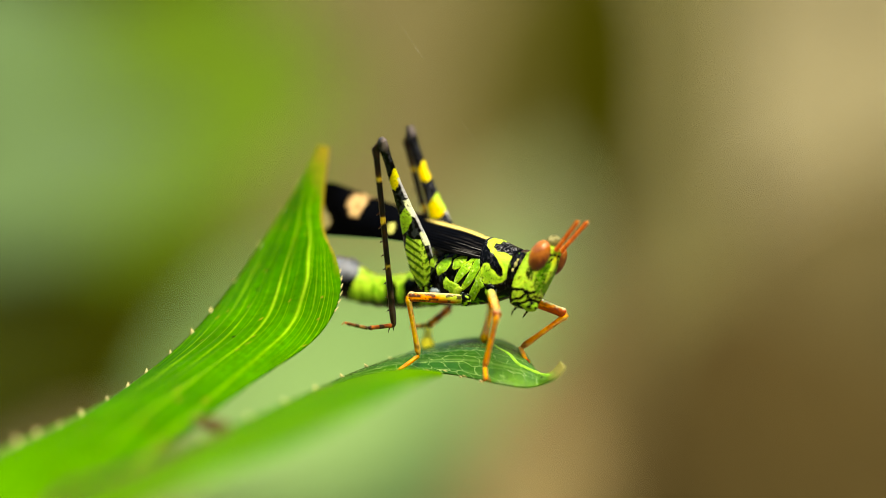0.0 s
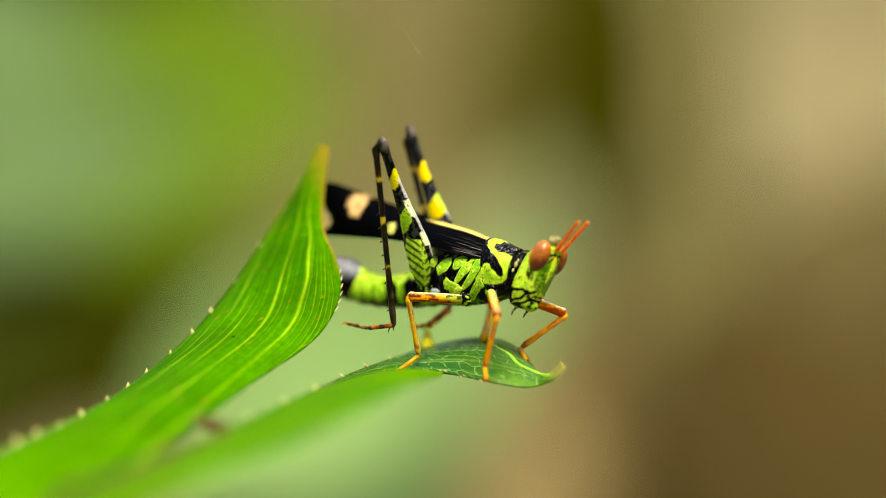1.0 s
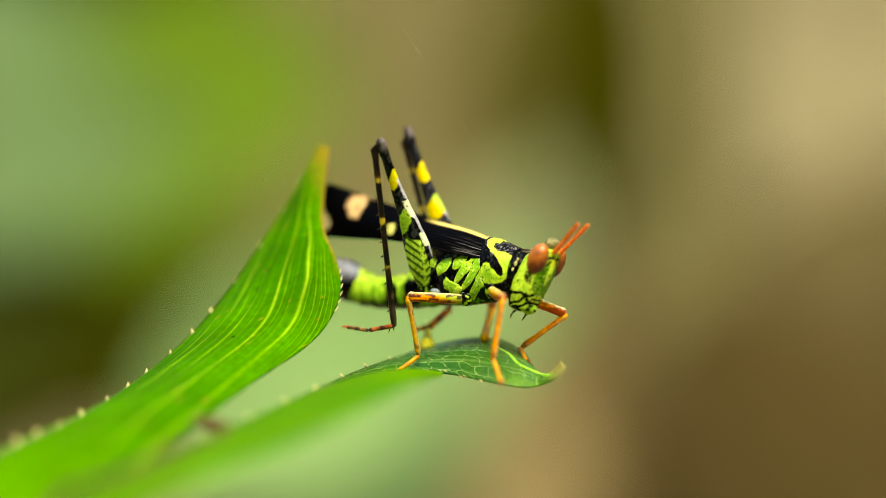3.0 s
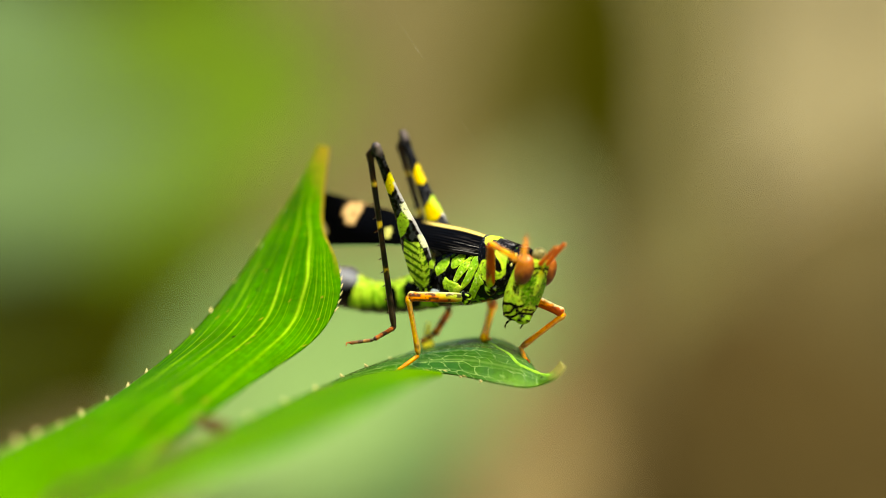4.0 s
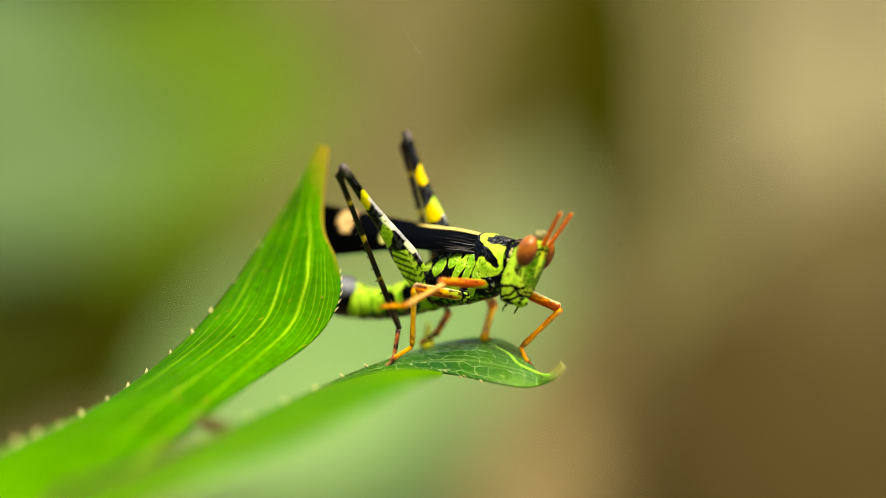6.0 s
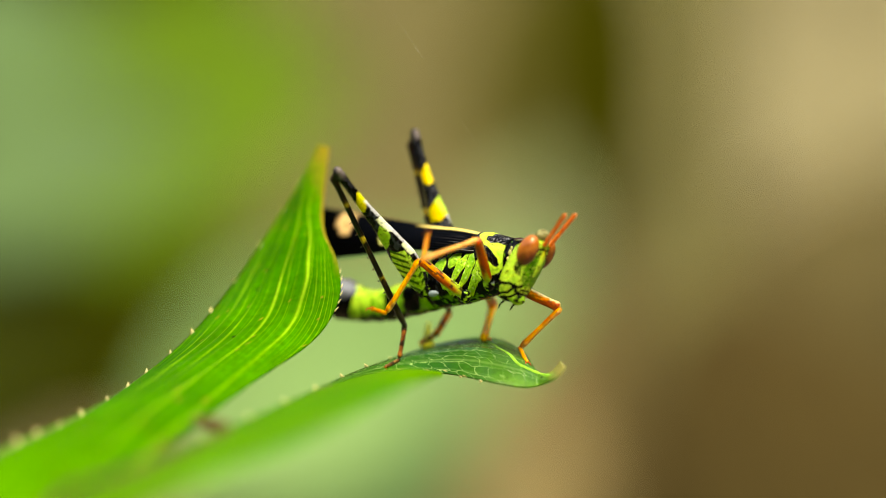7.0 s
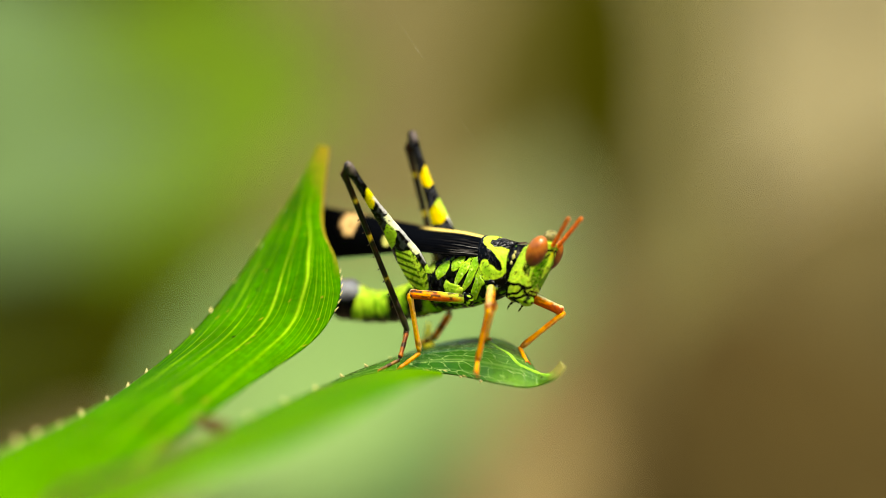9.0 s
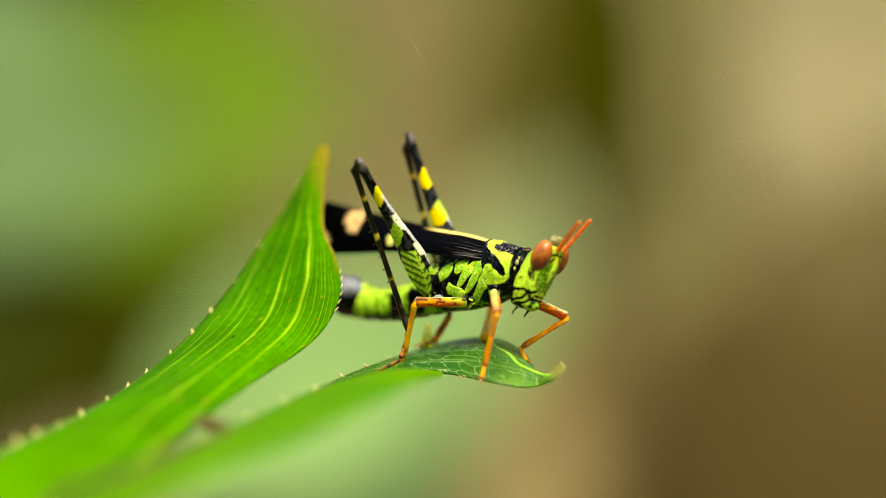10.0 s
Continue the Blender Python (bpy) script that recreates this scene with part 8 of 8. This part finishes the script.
    walk(PARTS["mid_tarsus_l"], [
        (0.0, aim((0.19, 2.75, -7.44), (-0.37, 4.84, -7.83), (-0.05, 0.17, 0.98))),
        (1.5, aim((0.17, 2.74, -7.42), (-0.39, 4.83, -7.81), (-0.05, 0.17, 0.98))),
        (2.7, aim((0.17, 2.74, -7.42), (-0.39, 4.83, -7.81), (-0.05, 0.17, 0.98))),
        (3.8, aim((-0.11, 2.72, -7.56), (-0.7, 4.81, -7.91), (-0.04, 0.15, 0.99))),
        (4.5, aim((-0.17, 2.71, -7.42), (-0.76, 4.8, -7.78), (-0.04, 0.16, 0.99))),
        (5.5, aim((-0.17, 2.71, -7.36), (-0.76, 4.8, -7.72), (-0.04, 0.16, 0.99))),
        (5.6, aim((-0.17, 2.72, -7.36), (-0.76, 4.81, -7.71), (-0.04, 0.16, 0.99))),
        (5.7, aim((-0.19, 2.74, -7.54), (-0.79, 4.83, -7.87), (-0.04, 0.15, 0.99))),
        (6.8, aim((-0.35, 2.78, -7.67), (-0.97, 4.87, -7.97), (-0.03, 0.13, 0.99))),
        (7.0, aim((-0.42, 2.74, -7.64), (-1.04, 4.83, -7.94), (-0.04, 0.13, 0.99))),
        (7.5, aim((-0.52, 2.66, -7.61), (-1.13, 4.75, -7.92), (-0.04, 0.14, 0.99))),
        (8.0, aim((-0.68, 2.57, -7.52), (-1.29, 4.66, -7.84), (-0.04, 0.14, 0.99))),
        (8.5, aim((-0.79, 2.48, -7.39), (-1.39, 4.57, -7.71), (-0.04, 0.14, 0.99))),
        (8.8, aim((-0.81, 2.48, -7.38), (-1.42, 4.57, -7.7), (-0.04, 0.14, 0.99))),
        (8.9, aim((-0.61, 2.63, -7.33), (-1.22, 4.72, -7.65), (-0.04, 0.14, 0.99))),
        (9.0, aim((-0.61, 2.64, -7.27), (-1.22, 4.73, -7.58), (-0.04, 0.14, 0.99))),
        (9.5, aim((-0.63, 2.57, -7.05), (-1.23, 4.66, -7.38), (-0.04, 0.15, 0.99))),
        (10.0, aim((-0.62, 2.56, -6.95), (-1.22, 4.65, -7.29), (-0.04, 0.15, 0.99))),
    ])
    walk(PARTS["head"], [
        (0.0, pose(0.00789, -0.00035, 0.00008, -9.4, 5.3, -2.5)),
        (2.7, pose(0.00793, -0.00038, 0.00014, -8.8, 6.1, -2.5)),
        (3.3, pose(0.00731, -0.00019, -0.00108, -4.9, 9.8, -6.7)),
        (3.8, pose(0.00680, -0.00005, -0.00188, 3.1, 19.6, -10.0)),
        (3.9, pose(0.00708, -0.00073, -0.00193, -4.0, 8.0, -11.7)),
        (4.1, pose(0.00681, 0.00004, -0.00164, -3.3, 12.9, -19.7)),
        (4.3, pose(0.00728, -0.00072, -0.00167, -5.5, 12.1, -7.4)),
        (4.4, pose(0.00747, -0.00103, -0.00122, -3.9, 8.2, -2.5)),
        (4.5, pose(0.00719, -0.00107, -0.00148, -1.2, 7.7, -0.6)),
        (4.7, pose(0.00721, -0.00132, -0.00116, -1.1, 8.8, 3.7)),
        (4.9, pose(0.00709, -0.00111, -0.00124, -2.4, 11.8, 0.6)),
        (5.1, pose(0.00700, -0.00038, -0.00136, -4.3, 16.2, -2.4)),
        (5.3, pose(0.00737, -0.00091, -0.00127, -3.6, 13.0, 0.4)),
        (5.5, pose(0.00739, -0.00124, -0.00107, -3.4, 9.8, -0.7)),
        (5.6, pose(0.00755, -0.00134, -0.00058, -2.0, 10.1, -2.1)),
        (5.7, pose(0.00767, -0.00153, -0.00059, -5.4, 10.0, -2.7)),
        (6.8, pose(0.00752, -0.00123, -0.00050, -7.3, 16.7, -1.8)),
        (7.0, pose(0.00748, -0.00127, -0.00044, -7.3, 17.1, -1.9)),
        (7.1, pose(0.00713, -0.00111, -0.00071, -2.2, 12.2, 7.0)),
        (7.3, pose(0.00663, -0.00137, -0.00117, -5.3, 6.8, 6.1)),
        (7.5, pose(0.00607, -0.00044, -0.00128, 1.1, 11.9, 8.1)),
        (7.7, pose(0.00641, -0.00050, -0.00145, -1.6, 13.8, 1.2)),
        (8.0, pose(0.00731, -0.00165, -0.00132, -6.6, 9.3, -0.7)),
        (8.2, pose(0.00704, -0.00130, -0.00155, -3.4, 11.4, 0.5)),
        (8.4, pose(0.00720, -0.00090, -0.00158, -3.2, 14.1, -5.9)),
        (8.6, pose(0.00743, -0.00102, -0.00087, -7.2, 8.1, -6.8)),
        (8.7, pose(0.00750, -0.00103, -0.00056, -5.6, 10.3, -3.3)),
        (8.9, pose(0.00761, -0.00036, -0.00007, -7.0, 15.7, -0.9)),
        (9.0, pose(0.00753, -0.00035, -0.00013, -7.4, 14.9, -0.2)),
        (9.5, pose(0.00766, -0.00021, -0.00021, -9.7, 12.5, -1.4)),
        (10.0, pose(0.00774, -0.00023, -0.00013, -10.4, 11.1, -2.2)),
    ])
    walk(PARTS["antenna_r"], [
        (0.0, aim((11.86, -0.6, 2.32), (15.31, -1.74, 5.31), (-0.5, 0, 0.8))),
        (2.7, aim((11.92, -0.66, 2.32), (15.35, -1.88, 5.29), (-0.5, 0, 0.8))),
        (3.3, aim((11.38, -0.95, 0.83), (15.03, -1.4, 3.76), (-0.5, 0, 0.8))),
        (3.8, aim((11, -1.43, -0.76), (14.32, -3.9, 1.47), (-0.5, 0, 0.8))),
        (3.9, aim((11, -1.87, 0.11), (14.67, -4.47, 1.47), (-0.5, 0, 0.8))),
        (4.1, aim((10.68, -1.71, 0.03), (14.43, -4.12, 1.53), (-0.5, 0, 0.8))),
        (4.3, aim((11.42, -1.51, 0.07), (15.34, -3.97, 0.91), (-0.5, 0, 0.8))),
        (4.4, aim((11.53, -1.54, 0.8), (15.05, -3.28, 3.37), (-0.5, 0, 0.8))),
        (4.5, aim((11.24, -1.56, 0.55), (14.44, -2.26, 3.93), (-0.5, 0, 0.8))),
        (4.7, aim((11.33, -1.51, 0.8), (14.67, -2.07, 4.06), (-0.5, 0, 0.8))),
        (4.9, aim((11.29, -1.46, 0.51), (14.29, -1.13, 4.12), (-0.5, 0, 0.8))),
        (5.1, aim((11.3, -0.87, 0.08), (15.67, -1.67, 1.62), (-0.5, 0, 0.8))),
        (5.3, aim((11.6, -1.22, 0.4), (14.4, -0.89, 4.16), (-0.5, 0, 0.8))),
        (5.5, aim((11.51, -1.64, 0.83), (14.94, -3.19, 3.65), (-0.5, 0, 0.8))),
        (5.6, aim((11.68, -1.9, 1.29), (14.94, -3, 4.49), (-0.5, 0, 0.8))),
        (5.7, aim((11.8, -1.97, 1.31), (15.03, -3.46, 4.38), (-0.5, 0, 0.8))),
        (6.8, aim((11.84, -1.54, 0.9), (15.59, -2.75, 3.47), (-0.5, 0, 0.8))),
        (7.0, aim((11.82, -1.58, 0.93), (15.57, -2.81, 3.48), (-0.5, 0, 0.8))),
        (7.1, aim((11.35, -1, 1), (14.91, -0.95, 4.07), (-0.5, 0, 0.8))),
        (7.3, aim((10.66, -1.21, 0.95), (13.73, -1.36, 4.51), (-0.5, 0, 0.8))),
        (7.5, aim((10.3, -0.39, 0.44), (13.67, 0.93, 3.43), (-0.5, 0, 0.8))),
        (7.7, aim((10.67, -0.84, 0.14), (14.5, -1.15, 2.85), (-0.5, 0, 0.8))),
        (8.0, aim((11.43, -1.91, 0.63), (15.33, -2.93, 3.04), (-0.5, 0, 0.8))),
        (8.2, aim((11.23, -1.61, 0.23), (15.09, -2.92, 2.57), (-0.5, 0, 0.8))),
        (8.4, aim((11.4, -1.69, 0.01), (15.22, -3.52, 2.04), (-0.5, 0, 0.8))),
        (8.6, aim((11.46, -1.68, 1.17), (14.72, -2.96, 4.3), (-0.5, 0, 0.8))),
        (8.7, aim((11.63, -1.52, 1.32), (14.96, -2.48, 4.5), (-0.5, 0, 0.8))),
        (8.9, aim((11.91, -0.62, 1.42), (15.53, -2.27, 3.92), (-0.5, 0, 0.8))),
        (9.0, aim((11.82, -0.53, 1.41), (15.36, -2.48, 3.82), (-0.5, 0, 0.8))),
        (9.5, aim((11.88, -0.37, 1.52), (15.52, -1.59, 4.23), (-0.5, 0, 0.8))),
        (10.0, aim((11.91, -0.42, 1.7), (15.6, -1.72, 4.32), (-0.5, 0, 0.8))),
    ])
    walk(PARTS["antenna_l"], [
        (0.0, aim((11.89, 0.38, 2.16), (15.4, -0.04, 5.26), (-0.5, 0, 0.8))),
        (2.7, aim((11.95, 0.33, 2.17), (15.47, -0.12, 5.25), (-0.5, 0, 0.8))),
        (3.3, aim((11.48, 0.05, 0.75), (15.16, 0.45, 3.65), (-0.5, 0, 0.8))),
        (3.8, aim((11.19, -0.45, -0.71), (14.62, -2.93, 1.33), (-0.5, 0, 0.8))),
        (3.9, aim((11.2, -0.89, 0.04), (14.91, -3.3, 1.61), (-0.5, 0, 0.8))),
        (4.1, aim((11, -0.77, -0.02), (14.64, -2.69, 2.24), (-0.5, 0, 0.8))),
        (4.3, aim((11.53, -0.52, -0.02), (15.31, -1.46, 2.61), (-0.5, 0, 0.8))),
        (4.4, aim((11.56, -0.54, 0.73), (14.75, -1.12, 4.14), (-0.5, 0, 0.8))),
        (4.5, aim((11.25, -0.56, 0.53), (14.14, -1.08, 4.2), (-0.5, 0, 0.8))),
        (4.7, aim((11.26, -0.51, 0.78), (14.65, -1.26, 3.95), (-0.5, 0, 0.8))),
        (4.9, aim((11.27, -0.46, 0.47), (14.58, -0.72, 3.8), (-0.5, 0, 0.8))),
        (5.1, aim((11.32, 0.13, 0.01), (15.42, -0.4, 2.24), (-0.5, 0, 0.8))),
        (5.3, aim((11.58, -0.23, 0.34), (14.74, -0.79, 3.78), (-0.5, 0, 0.8))),
        (5.5, aim((11.52, -0.64, 0.77), (14.88, -1.01, 4.04), (-0.5, 0, 0.8))),
        (5.6, aim((11.71, -0.9, 1.26), (14.87, -1.4, 4.7), (-0.5, 0, 0.8))),
        (5.7, aim((11.83, -0.98, 1.21), (15.12, -1.55, 4.52), (-0.5, 0, 0.8))),
        (6.8, aim((11.84, -0.55, 0.78), (15.64, -0.63, 3.54), (-0.5, 0, 0.8))),
        (7.0, aim((11.81, -0.59, 0.81), (15.62, -0.82, 3.55), (-0.5, 0, 0.8))),
        (7.1, aim((11.22, -0, 0.97), (14.81, -0.46, 3.97), (-0.5, 0, 0.8))),
        (7.3, aim((10.55, -0.22, 0.86), (14.53, -1.74, 2.84), (-0.5, 0, 0.8))),
        (7.5, aim((10.16, 0.6, 0.45), (14.84, 0.84, 0.91), (-0.5, 0, 0.8))),
        (7.7, aim((10.64, 0.16, 0.12), (14.45, 0.99, 2.75), (-0.5, 0, 0.8))),
        (8.0, aim((11.42, -0.91, 0.52), (14.95, -1.65, 3.54), (-0.5, 0, 0.8))),
        (8.2, aim((11.21, -0.62, 0.17), (14.99, -1.34, 2.87), (-0.5, 0, 0.8))),
        (8.4, aim((11.49, -0.7, -0.05), (15.51, -1.79, 2.14), (-0.5, 0, 0.8))),
        (8.6, aim((11.56, -0.69, 1.05), (14.9, -1.31, 4.29), (-0.5, 0, 0.8))),
        (8.7, aim((11.67, -0.52, 1.22), (15.03, -0.52, 4.51), (-0.5, 0, 0.8))),
        (8.9, aim((11.9, 0.37, 1.3), (15.67, -0.18, 4.05), (-0.5, 0, 0.8))),
        (9.0, aim((11.79, 0.46, 1.29), (15.66, -0.44, 3.8), (-0.5, 0, 0.8))),
        (9.5, aim((11.87, 0.61, 1.35), (15.46, 0.38, 4.38), (-0.5, 0, 0.8))),
        (10.0, aim((11.92, 0.56, 1.52), (15.53, 0.61, 4.53), (-0.5, 0, 0.8))),
    ])


motions()
